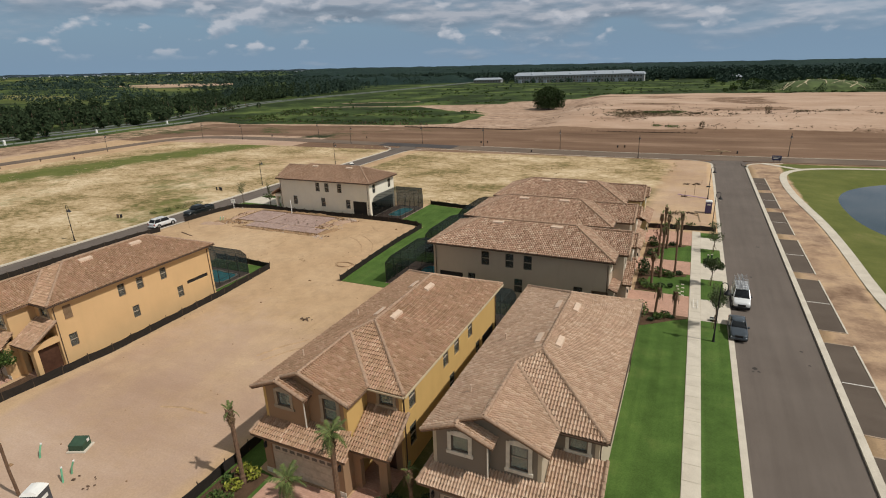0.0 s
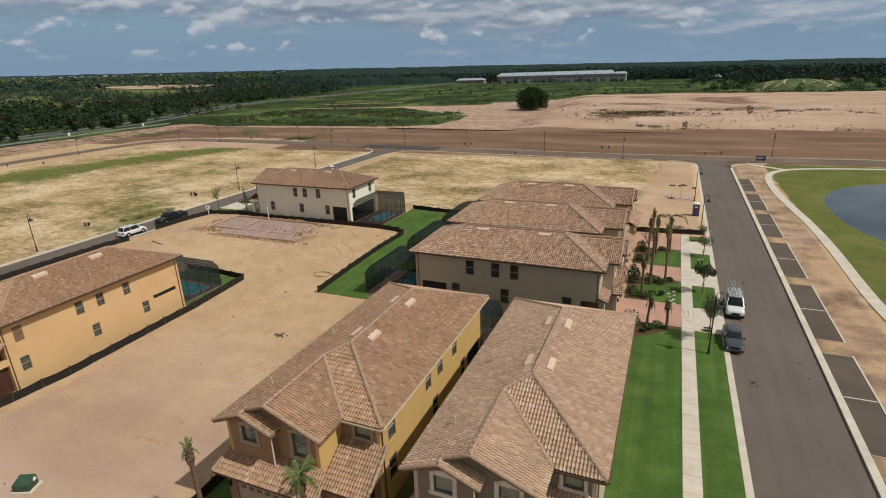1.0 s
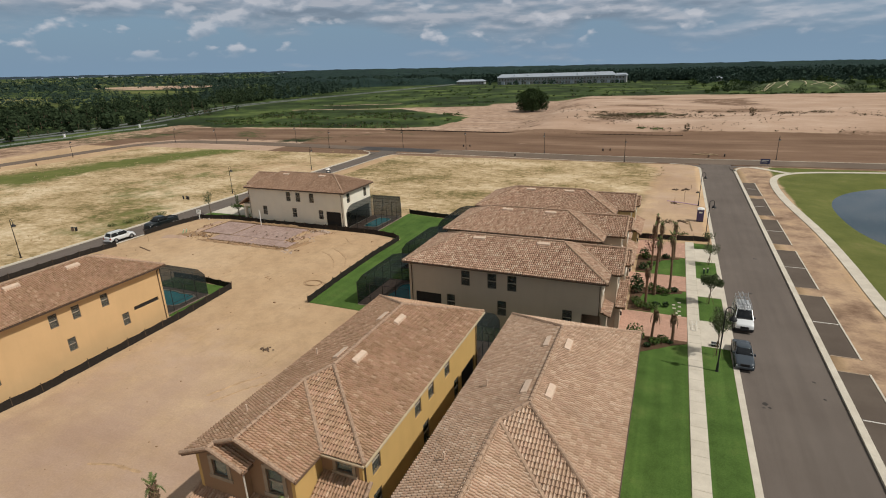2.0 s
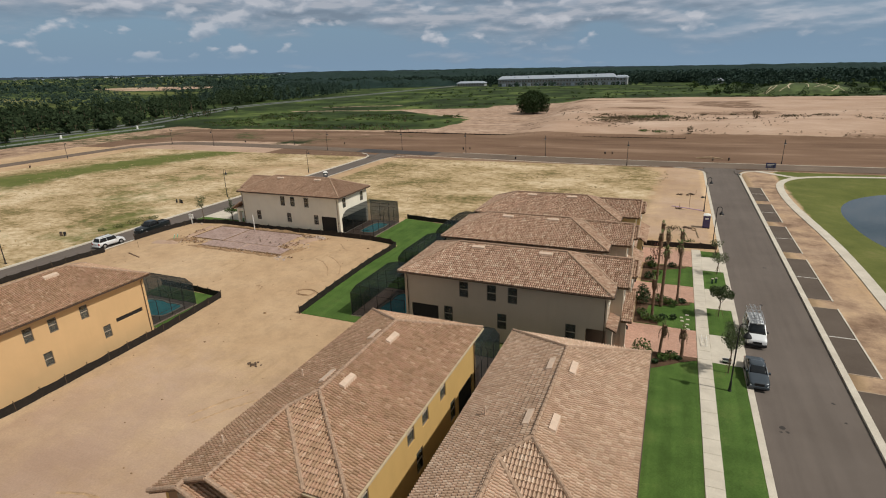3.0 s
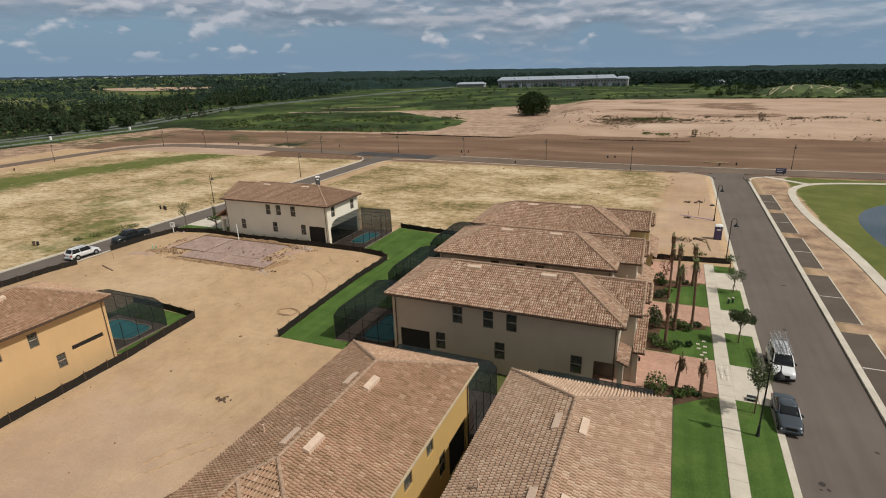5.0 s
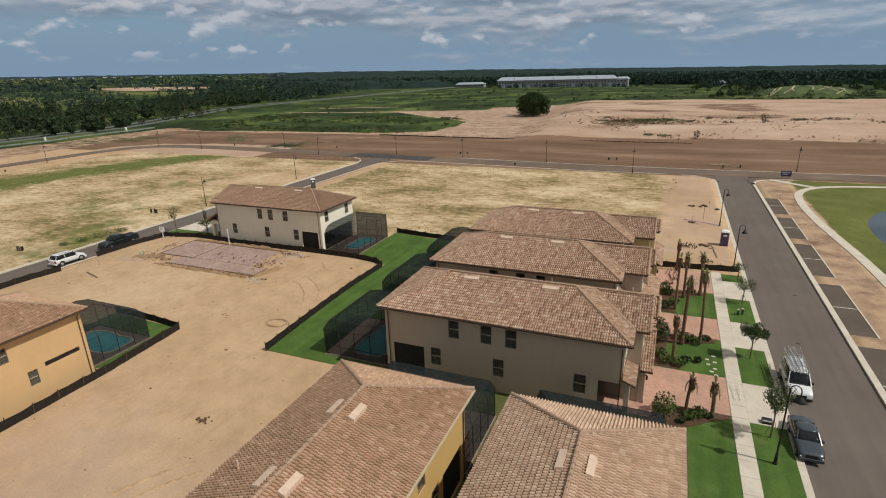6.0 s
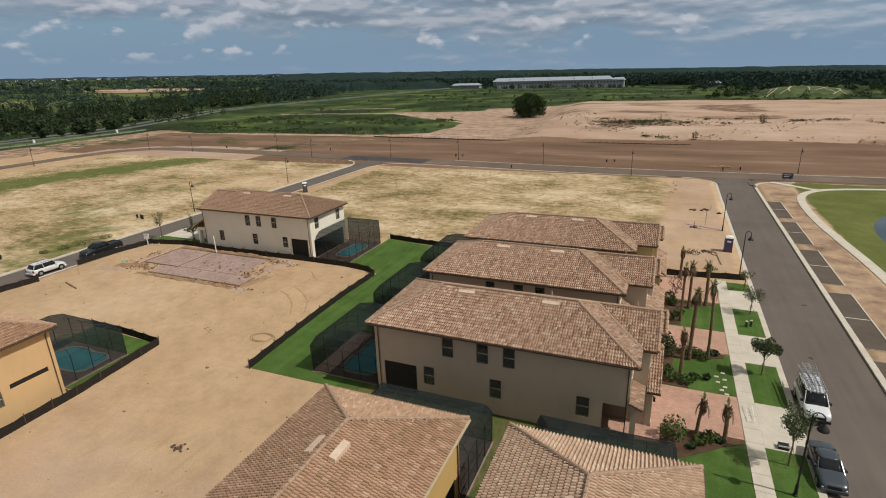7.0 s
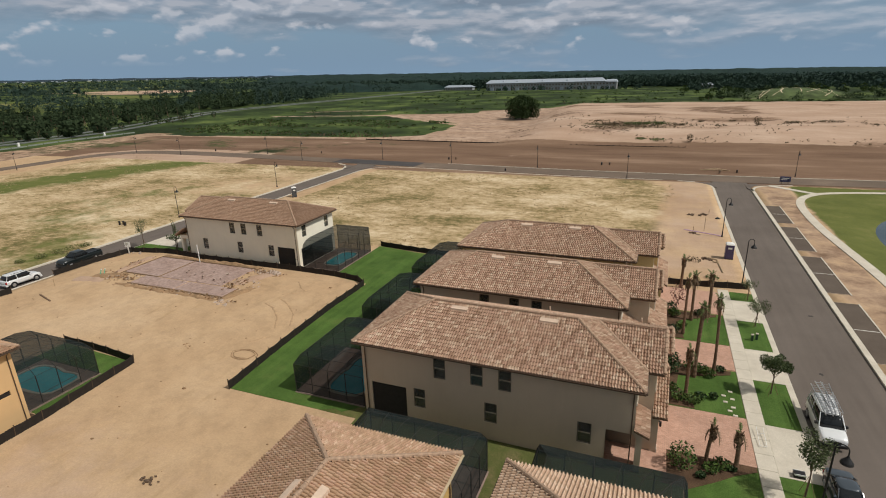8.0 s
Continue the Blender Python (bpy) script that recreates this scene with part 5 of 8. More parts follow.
# ---- street lamps ----
def lamp_proto():
    lamp = thing("street_lamp", pose(1.92, 42.5, 0, 0, 0, -18), "black gooseneck street lamp on the verge", "street lamp", "street lamps")
    base = Mb()
    base.tube([(0, 0, 0), (0, 0, 0.1), (0, 0, 0.12), (0, 0, 0.75), (0, 0, 0.85)], [0.14, 0.14, 0.10, 0.085, 0.06], 12)
    part("base", base, M_BLACK, lamp, smooth=False)
    part("pole", Mb().tube([(0, 0, 0.8), (0, 0, 3), (0, 0, 5.35)], [0.058, 0.052, 0.044], 10), M_BLACK, lamp)
    arc = [(0.28 - 0.28 * math.cos(a), 0, 5.35 + 0.30 * math.sin(a)) for a in [math.pi * k / 12 for k in range(13)]]
    part("arm", Mb().tube(arc + [(0.56, 0, 5.1)], 0.035, 8), M_BLACK, lamp)
    part("shade", Mb().tube([(0.56, 0, 5.12), (0.56, 0, 5.04), (0.56, 0, 4.94), (0.56, 0, 4.80), (0.56, 0, 4.68)], [0.05, 0.08, 0.15, 0.26, 0.30], 16), M_BLACK, lamp, "black bell shade")
    part("lens", Mb().tube([(0.56, 0, 4.68), (0.56, 0, 4.6), (0.56, 0, 4.54)], [0.21, 0.16, 0.05], 12), M_WHITE, lamp)
    return lamp


lamp = lamp_proto()
for x, y, r in ((2.37, 77.45, 0), (2.08, 97.25, 0), (-86.6, 42.3, 0), (-87.0, 83.8, 0), (-87.1, 111.4, 0)):
    copy_thing(lamp, pose(x, y, 0, 0, 0, r))
for x, y, r in ((-181.7, 112.7, 0), (-177.4, 149.2, 90), (-155.4, 148.0, -90), (-126.1, 156.0, -90), (-105.6, 146.4, 90), (-81.3, 151.6, -90), (-59.5, 150.2, -90), (-35.4, 147.8, -90), (-13.4, 138.2, 90), (20.3, 147.9, -90), (-181.0, 80, 0)):
    copy_thing(lamp, pose(x, y, 0, 0, 0, r))


# ---- plants ----
def frond_mesh(name, length, droop, mat, pairs=13):
    """A feather palm leaf: an arching rib with narrow leaflets down both sides."""
    mb = Mb()
    rib = [(0, length * t, 0.35 * length * t - droop * length * t * t) for t in [k / 8 for k in range(9)]]
    mb.tube(rib, [0.022 * (1 - 0.85 * k / 8) for k in range(9)], 4)
    rng = random.Random(len(name))
    for i in range(pairs):
        t = 0.18 + 0.82 * i / pairs
        y, z = length * t, 0.35 * length * t - droop * length * t * t
        ln = length * 0.34 * (1 - 0.55 * abs(t - 0.5) * 2 * (1 if t > 0.5 else 0.5))
        for s in (-1, 1):
            tip = (s * ln * 0.8, y + ln * 0.55, z - ln * rng.uniform(0.15, 0.5))
            mb.add([(0, y - 0.035, z), (0, y + 0.04, z), tip], [(0, 1, 2)] if s < 0 else [(1, 0, 2)])
    return mb.mesh(name, mat)


FR_UP, FR_OUT, FR_DRY = frond_mesh("frond", 1.0, 0.35, M_PALM, 15), frond_mesh("frond", 1.15, 0.85, M_PALM, 15), frond_mesh("frond", 0.85, 1.2, M_PALMDRY)


def palm(x, y, h, r, green, label, seed, lush=False):
    rng = random.Random(seed)
    p = thing("palm_tree", pose(x, y, 0.03), label, "palm tree", "young palm trees")
    lean = rng.uniform(-0.25, 0.25), rng.uniform(-0.2, 0.2)
    n = 14
    pts, rad = [], []
    for k in range(n * 2 + 1):
        t = k / (n * 2)
        pts.append((lean[0] * t * t, lean[1] * t * t, h * t))
        rad.append((r * (1.25 - 0.35 * t) if t < 0.12 else r * (1.0 - 0.12 * t)) * (1.07 if k % 2 else 0.94))
    part("trunk", Mb().tube(pts, rad, 9), M_PALMBARK, p)
    boot = Mb()
    top = Vector(pts[-1])
    for k in range(34):
        a, z = k * 2.4, h - 0.95 + 0.9 * k / 34
        d = Vector((math.cos(a), math.sin(a), 0))
        c = Vector((lean[0], lean[1], z))
        boot.tube([tuple(c + d * r * 0.8), tuple(c + d * (r + 0.10) + Vector((0, 0, 0.22)))], [0.055, 0.03], 4)
    part("leaf_base_collar", boot, M_PALMBARK, p, "rough cut leaf bases")
    for k in range(green):
        a = k * 137.5 + rng.uniform(-12, 12)
        up_ = k < green * 0.5
        tilt = rng.uniform(48, 80) if up_ else rng.uniform(-45, 15)
        if lush:
            tilt = rng.uniform(30, 60) if up_ else rng.uniform(-25, 20)
        part("frond", FR_UP if up_ else FR_OUT, None, p, m=Matrix.Translation(top) @ pose(0, 0, 0, 0, 0, a) @ pose(0, 0, 0, tilt - 20, 0, 0) @ Matrix.Scale(rng.uniform(0.75, 1.1) * (1.0 if lush else 0.62), 4))
    for k in range(5 if not lush else 3):
        part("frond", FR_DRY, None, p, m=Matrix.Translation(top - Vector((0, 0, 0.12))) @ pose(0, 0, 0, 0, 0, k * 72 + 20) @ pose(0, 0, 0, rng.uniform(-60, -25), 0, 0))
    return p


for i, (x, y, h, g) in enumerate(((-3.9, 63.9, 5.4, 2), (-3.1, 67.2, 4.6, 9), (-3.3, 56.5, 6.1, 11), (-1.8, 57.7, 6.3, 12), (-4.0, 53.3, 4.0, 4), (-1.5, 68.4, 4.5, 8), (-3.1, 45.9, 3.0, 3), (-1.4, 46.2, 2.7, 3), (-3.8, 75.6, 3.4, 4))):
    palm(x, y, h, 0.115 + 0.02 * (i % 3), g, "newly planted palm with a thin tuft of fronds" if g < 6 else "slender palm with a brown trunk in the mulch", 40 + i)
palm(-24.2, 13.6, 5.2, 0.14, 8, "slender palm beside the driveway", 60)
palm(-17.2, 13.7, 5.7, 0.16, 16, "leafy palm before the garage", 61, True)
palm(-19.3, 12.2, 3.4, 0.13, 14, "short leafy palm before the driveway", 62, True)
palm(-13.7, 15.6, 3.0, 0.12, 6, "small palm between the houses", 63)


def clump(mb, c, rx, ry, rz, n, size, rng, hollow=0.45):
    """Leaves strewn through an egg-shaped crown."""
    for _ in range(n):
        while True:
            d = Vector((rng.uniform(-1, 1), rng.uniform(-1, 1), rng.uniform(-1, 1)))
            if hollow < d.length < 1:
                break
        p = Vector(c) + Vector((d.x * rx, d.y * ry, d.z * rz))
        a, b = Vector((rng.gauss(0, 1), rng.gauss(0, 1), rng.gauss(0, 1))).normalized(), Vector((rng.gauss(0, 1), rng.gauss(0, 1), rng.gauss(0, 1)))
        b = (b - a * b.dot(a)).normalized()
        s = size * rng.uniform(0.6, 1.3)
        mb.add([tuple(p - a * s), tuple(p + b * s * 0.45), tuple(p + a * s), tuple(p - b * s * 0.45)], [(0, 1, 2, 3)])


def young_tree(x, y, h, label, seed, cat="tree", spread_=0.75, leaf=0.10, n=620, mat=None):
    rng = random.Random(seed)
    t = thing("tree", pose(x, y, 0.03), label, cat, "young street trees")
    part("trunk", Mb().tube([(0, 0, 0), (0.03, 0.02, h * 0.35), (0.0, 0.05, h * 0.62)], [0.05, 0.042, 0.03], 7), M_BARK, t)
    crown = Mb()
    for k in range(7):
        a, z0 = k * 0.9 + rng.random(), h * (0.38 + 0.03 * k)
        tip = (math.cos(a) * spread_ * rng.uniform(0.5, 1), math.sin(a) * spread_ * rng.uniform(0.5, 1), h * rng.uniform(0.62, 0.95))
        part("limb", Mb().tube([(0, 0.03, z0), (tip[0] * 0.5, tip[1] * 0.5, (z0 + tip[2]) / 2 + 0.1), tip], [0.022, 0.015, 0.006], 5), M_BARK, t)
        clump(crown, tip, spread_ * 0.5, spread_ * 0.5, h * 0.14, n // 7, leaf, rng, 0.1)
    clump(crown, (0, 0, h * 0.72), spread_ * 0.7, spread_ * 0.7, h * 0.2, n // 3, leaf, rng, 0.3)
    part("crown", crown, mat or M_LEAF, t, "loose leafy crown")
    for k in range(3):
        a = k * 2.1
        part("stake", Mb().tube([(math.cos(a) * 0.45, math.sin(a) * 0.45, 0), (0.05 * math.cos(a), 0.05 * math.sin(a), h * 0.33)], 0.015, 4), M_STAKE, t)
    return t


M_AIRY = leaf_mat("grey_green_leaf", (0.045, 0.065, 0.026), (0.12, 0.145, 0.06))
young_tree(1.9, 55.8, 3.3, "young dark-leaved street tree on the verge", 1, spread_=0.80, n=2600, leaf=0.075)
young_tree(2.0, 45.1, 4.1, "young street tree beside the parked cars", 2, spread_=0.85, n=1700, leaf=0.070, mat=M_AIRY)
young_tree(2.4, 67.6, 2.9, "thin young street tree on the verge", 3, n=1100, spread_=0.8, leaf=0.06, mat=M_AIRY)
young_tree(2.5, 73.9, 2.4, "thin young street tree near the fence", 4, n=520, spread_=0.8, leaf=0.06, mat=M_AIRY)
young_tree(-78.0, 68.9, 3.9, "young tree by the side street", 5, n=700, leaf=0.07, mat=M_AIRY)
young_tree(-71.2, 68.7, 2.9, "bushy young tree at the cream house", 6, n=420, spread_=0.9)
young_tree(-72.0, 69.6, 4.4, "narrow young tree at the cream house", 7, n=150, spread_=0.3)
young_tree(-56.2, 12.6, 3.0, "bushy tree at the yellow house porch", 9, spread_=1.2, n=600)
young_tree(-51.4, 14.6, 2.7, "leafy tree beside the yellow porch", 10, spread_=1.1, n=2200, leaf=0.09, mat=M_SHRUB)


def shrub(x, y, r, h, label, seed, mat=None, n=200):
    rng = random.Random(seed)
    s = thing("shrub", pose(x, y, 0.06), label, "shrub", "garden shrubs")
    for k in range(5):
        a = k * 1.26
        part("stem", Mb().tube([(0, 0, 0), (math.cos(a) * r * 0.6, math.sin(a) * r * 0.6, h * 0.7)], [0.02, 0.008], 4), M_BARK, s)
    lv = Mb()
    clump(lv, (0, 0, h * 0.55), r, r, h * 0.5, n, 0.12, rng, 0.35)
    part("foliage", lv, mat or M_SHRUB, s)
    return s


M_SHRUBDK = leaf_mat("dark_shrub_leaf", (0.016, 0.036, 0.012), (0.05, 0.085, 0.026))
M_FLOWER = leaf_mat("flowering_shrub_leaf", (0.12, 0.155, 0.018), (0.34, 0.33, 0.05))
shrub(-4.5, 45.2, 0.85, 1.7, "green leafy shrub by the driveway", 1, n=320)
# shrubs, yard by yard: place, radius, height, leaf
SHRUBS_ROW_NEAR = ((-2.2, 46.0, 0.55, 0.6, M_SHRUB), (-2.8, 45.5, 0.5, 0.5, M_SHRUB), (-3.4, 44.8, 0.3, 0.3, M_SHRUBDK), (-1.6, 46.0, 0.25, 0.25, M_SHRUBDK), (-3.6, 52.7, 0.6, 0.6, M_SHRUB), (-4.5, 52.8, 0.6, 0.7, M_SHRUB), (-3.0, 53.4, 0.45, 0.5, M_SHRUBDK), (-5.0, 53.9, 0.5, 0.6, M_SHRUB), (-2.1, 53.7, 0.3, 0.5, M_SHRUBDK))
SHRUBS_ROW_FAR = ((-5.0, 56.4, 0.75, 1.9, M_SHRUBDK), (-5.1, 57.5, 0.7, 1.7, M_SHRUBDK), (-2.8, 57.3, 0.6, 0.7, M_SHRUB), (-2.2, 56.9, 0.55, 0.6, M_SHRUB), (-3.5, 57.6, 0.6, 0.8, M_SHRUB), (-1.3, 57.9, 0.4, 0.45, M_SHRUBDK), (-4.8, 63.8, 0.6, 0.8, M_SHRUBDK), (-4.0, 65.2, 0.55, 0.6, M_SHRUB), (-4.6, 67.6, 0.6, 0.8, M_SHRUB), (-2.4, 68.6, 0.5, 0.5, M_SHRUBDK), (-4.9, 68.2, 0.6, 1.2, M_SHRUBDK))
SHRUBS_FRONT = ((-23.9, 14.2, 0.5, 0.7, M_FLOWER), (-24.4, 13.0, 0.55, 0.6, M_FLOWER), (-24.9, 14.4, 0.5, 0.5, M_FLOWER), (-24.0, 12.0, 0.5, 0.5, M_SHRUB), (-24.8, 12.0, 0.5, 0.5, M_SHRUB), (-24.4, 11.0, 0.5, 0.6, M_FLOWER), (-25.2, 13.4, 0.4, 0.4, M_SHRUB), (-15.4, 14.7, 0.6, 0.9, M_SHRUBDK), (-14.9, 15.6, 0.5, 0.7, M_SHRUBDK), (-13.2, 16.3, 0.5, 0.7, M_SHRUBDK))
seed = 100
for yard in (SHRUBS_ROW_NEAR, SHRUBS_ROW_FAR, SHRUBS_FRONT):
    for x, y, r, h, mt in yard:
        seed += 1
        shrub(x, y, r, h, "yellow-green flowering shrub in the mulch" if mt is M_FLOWER else "low dark green shrub in the mulch" if mt is M_SHRUBDK else "low leafy green shrub in the mulch", seed, mt, int(110 + 150 * r * h))
M_CRAPE = leaf_mat("red_twig_leaf", (0.10, 0.035, 0.03), (0.20, 0.075, 0.06))
shrub(-4.3, 70.6, 0.8, 2.2, "reddish bare-twigged crape shrub by the driveway", 70, M_CRAPE, 140)

# stepping stones in the front lawn
for x, y in ((-0.85, 55.1), (-1.35, 54.4), (-0.8, 54.1), (-1.3, 53.6), (-0.85, 53.0), (-1.1, 52.5), (-0.8, 52.0)):
    tagged(part("stepping_stone", Mb().bevel_box(x - 0.15, x + 0.15, y - 0.11, y + 0.11, 0.0, 0.08, 0.02), M_CONC), "pale stepping stone set in the lawn", "stepping stone", "stepping stones")


# ---- parked vehicles ----
TYRE = Mb().tube([(-0.11, 0, 0), (-0.1, 0, 0), (0.1, 0, 0), (0.11, 0, 0)], [0.27, 0.33, 0.33, 0.27], 18).mesh("tyre", M_BLACK)
M_RIM = plain("alloy_rim", (0.45, 0.45, 0.46), 0.3, 0.8)
RIM = Mb().tube([(-0.115, 0, 0), (-0.09, 0, 0), (0.09, 0, 0), (0.115, 0, 0)], [0.2, 0.225, 0.225, 0.2], 12).mesh("rim", M_RIM)
M_LIGHTC = plain("headlight_glass", (0.7, 0.72, 0.74), 0.1)
M_LIGHTR = plain("tail_light_red", (0.35, 0.015, 0.012), 0.2)
car_glass = Mat("car_glass", 0.07, 0, 0.4)
car_glass.color((0.012, 0.014, 0.016))
M_CARGLASS = car_glass.m


def loft(mb, stations):
    """Joins cross-sections (lists of points) into a skin."""
    n = len(stations[0])
    vs = [p for s in stations for p in s]
    fs = [(i * n + k, i * n + (k + 1) % n, (i + 1) * n + (k + 1) % n, (i + 1) * n + k) for i in range(len(stations) - 1) for k in range(n)]
    fs += [tuple(range(n - 1, -1, -1)), tuple((len(stations) - 1) * n + k for k in range(n))]
    return mb.add(vs, fs)


def vehicle(name, label, m, L, Wd, belt, roof_z, hood, cab, paint, cat, wheel_y=(0.17, 0.80)):
    """A car pointing along -y. hood: (y, z) pairs of the body's upper line; cab: (front, front top, back top, back) of the glasshouse as shares of the length."""
    car = thing(name, m, label, cat, "parked vehicles")
    round_ = [(-0.86, 0), (0.86, 0), (0.965, 0.10), (1.0, 0.32), (1.0, 0.58), (0.985, 0.76), (0.945, 0.90), (0.86, 0.975), (0.60, 1.0), (0, 1.015)]
    round_ += [(-u, v) for u, v in reversed(round_[2:-1])]
    st = []
    for t, zt, wk in hood:
        y, w = -L / 2 + L * t, Wd * wk / 2
        zb = 0.32 if 0.03 < t < 0.97 else 0.42
        st.append([(w * u, y, zb + (zt - zb) * v) for u, v in round_])
    part("body", loft(Mb(), st), paint, car, smooth=True)
    c = [-L / 2 + L * t for t in cab]
    wb, wt = Wd * 0.46, Wd * 0.37
    zb = belt - 0.05

    def ring(w, y0, y1, z, r):
        """A rectangle with rounded corners."""
        pts = []
        for sx, sy, cx, cy in ((1, 1, w - r, y1 - r), (-1, 1, -w + r, y1 - r), (-1, -1, -w + r, y0 + r), (1, -1, w - r, y0 + r)):
            a0 = {(1, 1): 0, (-1, 1): 90, (-1, -1): 180, (1, -1): 270}[sx, sy]
            pts += [(cx + r * math.cos(radians(a0 + b)), cy + r * math.sin(radians(a0 + b)), z) for b in (0, 30, 60, 90)]
        return pts

    mid = [c[0] * 0.42 + c[1] * 0.58 - 0.04, c[3] * 0.42 + c[2] * 0.58 + 0.04]
    zm = zb * 0.42 + roof_z * 0.58 - 0.04
    g = part("window", loft(Mb(), [ring(wb, c[0], c[3], zb, 0.22), ring(wb * 0.42 + wt * 0.58 + 0.02, mid[0], mid[1], zm, 0.24), ring(wt, c[1], c[2], roof_z - 0.06, 0.25)]), M_CARGLASS, car, "dark tinted car glass", smooth=True)
    part("roof", loft(Mb(), [ring(wt + 0.01, c[1] - 0.02, c[2] + 0.02, roof_z - 0.075, 0.26), ring(wt - 0.03, c[1] + 0.06, c[2] - 0.06, roof_z - 0.02, 0.26), ring(wt - 0.16, c[1] + 0.26, c[2] - 0.26, roof_z + 0.01, 0.2)]), paint, car, smooth=True)
    for s in (-1, 1):
        for ya, yb in ((c[0], c[1]), (c[3], c[2]), ((c[0] * 0.42 + c[3] * 0.58), (c[1] * 0.42 + c[2] * 0.58))):
            part("pillar", Mb().tube([(s * (wb + 0.005), ya, zb), (s * (wt + 0.005), yb, roof_z - 0.04)], 0.035, 5), paint, car)
        part("mirror", Mb().bevel_box(min(s * Wd * 0.48, s * Wd * 0.58), max(s * Wd * 0.48, s * Wd * 0.58), c[0] + 0.25, c[0] + 0.42, belt, belt + 0.16, 0.03), paint if cat != "van" else M_BLACK, car)
        for t in wheel_y:
            y = -L / 2 + L * t
            wh = part("tyre", TYRE, None, car, m=pose(s * (Wd / 2 - 0.10), y, 0.33))
            part("rim", RIM, None, wh, m=pose(s * 0.012, 0, 0))
            part("wheel_arch", Mb().tube([(s * (Wd / 2 - 0.22), y, 0.37), (s * (Wd / 2 + 0.004), y, 0.37)], 0.39, 14), M_BLACK, car)
        zl = hood[1][1] - 0.20
        part("headlight", Mb().bevel_box(min(s * Wd * 0.26, s * Wd * 0.43), max(s * Wd * 0.26, s * Wd * 0.43), -L / 2 + 0.02, -L / 2 + 0.22, zl - 0.06, zl + 0.10, 0.02), M_LIGHTC, car)
        zl = hood[-2][1] - 0.26
        part("tail_light", Mb().bevel_box(min(s * Wd * 0.36, s * Wd * 0.47), max(s * Wd * 0.36, s * Wd * 0.47), L / 2 - 0.12, L / 2 + 0.015, zl - 0.12, zl + 0.14, 0.02), M_LIGHTR, car)
    part("grille", Mb().box(-Wd * 0.22, Wd * 0.22, -L / 2 - 0.02, -L / 2 + 0.1, 0.5, 0.7), M_BLACK, car)
    part("bumper", Mb().bevel_box(-Wd * 0.46, Wd * 0.46, -L / 2 - 0.05, -L / 2 + 0.2, 0.3, 0.5, 0.04), paint if cat != "van" else M_BLACK, car)
    part("bumper", Mb().bevel_box(-Wd * 0.46, Wd * 0.46, L / 2 - 0.2, L / 2 + 0.05, 0.35, 0.55, 0.04), paint if cat != "van" else M_BLACK, car)
    return car


def paint_mat(name, col):
    m = Mat(name, 0.28, 0.1, 0.5)
    m.color(m.ramp(m.noise(1.5, 3), (0.3, tuple(v * 0.94 for v in col)), (0.7, tuple(min(1, v * 1.04) for v in col))))
    m.b.inputs["Coat Weight"].default_value = 0.4
    m.b.inputs["Coat Roughness"].default_value = 0.22
    return m.m


P_WHITE, P_SLATE, P_BLACK = paint_mat("white_car_paint", (0.72, 0.73, 0.73)), paint_mat("slate_car_paint", (0.045, 0.058, 0.072)), paint_mat("black_car_paint", (0.010, 0.014, 0.015))
RZ = ROAD_Z
SEDAN = [(0.0, 0.60, 0.66), (0.012, 0.68, 0.80), (0.035, 0.74, 0.90), (0.07, 0.79, 0.95), (0.14, 0.85, 0.985), (0.28, 0.93, 1.0), (0.45, 0.95, 1.0), (0.72, 0.97, 1.0), (0.88, 0.97, 0.97), (0.95, 0.94, 0.93), (0.985, 0.88, 0.84), (1.0, 0.78, 0.70)]
vehicle("car", "slate-grey sedan parked at the kerb", pose(3.92, 45.3, RZ), 4.0, 1.44, 0.88, 1.32, SEDAN, (0.25, 0.43, 0.68, 0.88), P_SLATE, "car")
VAN = [(0.0, 0.72, 0.78), (0.012, 0.84, 0.88), (0.035, 0.90, 0.94), (0.10, 0.97, 0.985), (0.22, 1.03, 1.0), (0.32, 1.06, 1.0), (0.55, 1.07, 1.0), (0.80, 1.07, 1.0), (0.985, 1.05, 0.98), (1.0, 0.95, 0.96)]
van = vehicle("van", "white work van with ladders on its roof rack", pose(4.54, 52.4, RZ), 4.2, 1.58, 1.05, 1.74, VAN, (0.21, 0.38, 0.965, 0.99), P_WHITE, "van")
for s in (-1, 1):
    part("side_panel", Mb().add([(s * 0.726, 0.30, 1.00), (s * 0.726, 2.03, 1.00), (s * 0.585, 1.97, 1.70), (s * 0.585, 0.40, 1.70)] + [(s * 0.706, 0.30, 1.00), (s * 0.706, 2.03, 1.00), (s * 0.565, 1.97, 1.70), (s * 0.565, 0.40, 1.70)], [(0, 1, 2, 3) if s > 0 else (3, 2, 1, 0), (4, 5, 1, 0), (7, 6, 2, 3), (0, 3, 7, 4), (1, 5, 6, 2)]), P_WHITE, van)
rack = part("roof_rack", Mb().tube([(-0.62, -0.55, 1.90), (-0.62, 2.0, 1.90)], 0.02, 5), M_RIM, van, "aluminium roof rack with ladders")
part("rack_rail", Mb().tube([(0.62, -0.55, 1.90), (0.62, 2.0, 1.90)], 0.02, 5), M_RIM, rack)
for k in range(5):
    y = -0.5 + k * 0.6
    part("crossbar", Mb().tube([(-0.60, y, 1.72), (-0.62, y, 1.91), (0.62, y, 1.91), (0.60, y, 1.72)], 0.018, 5), M_RIM, rack)


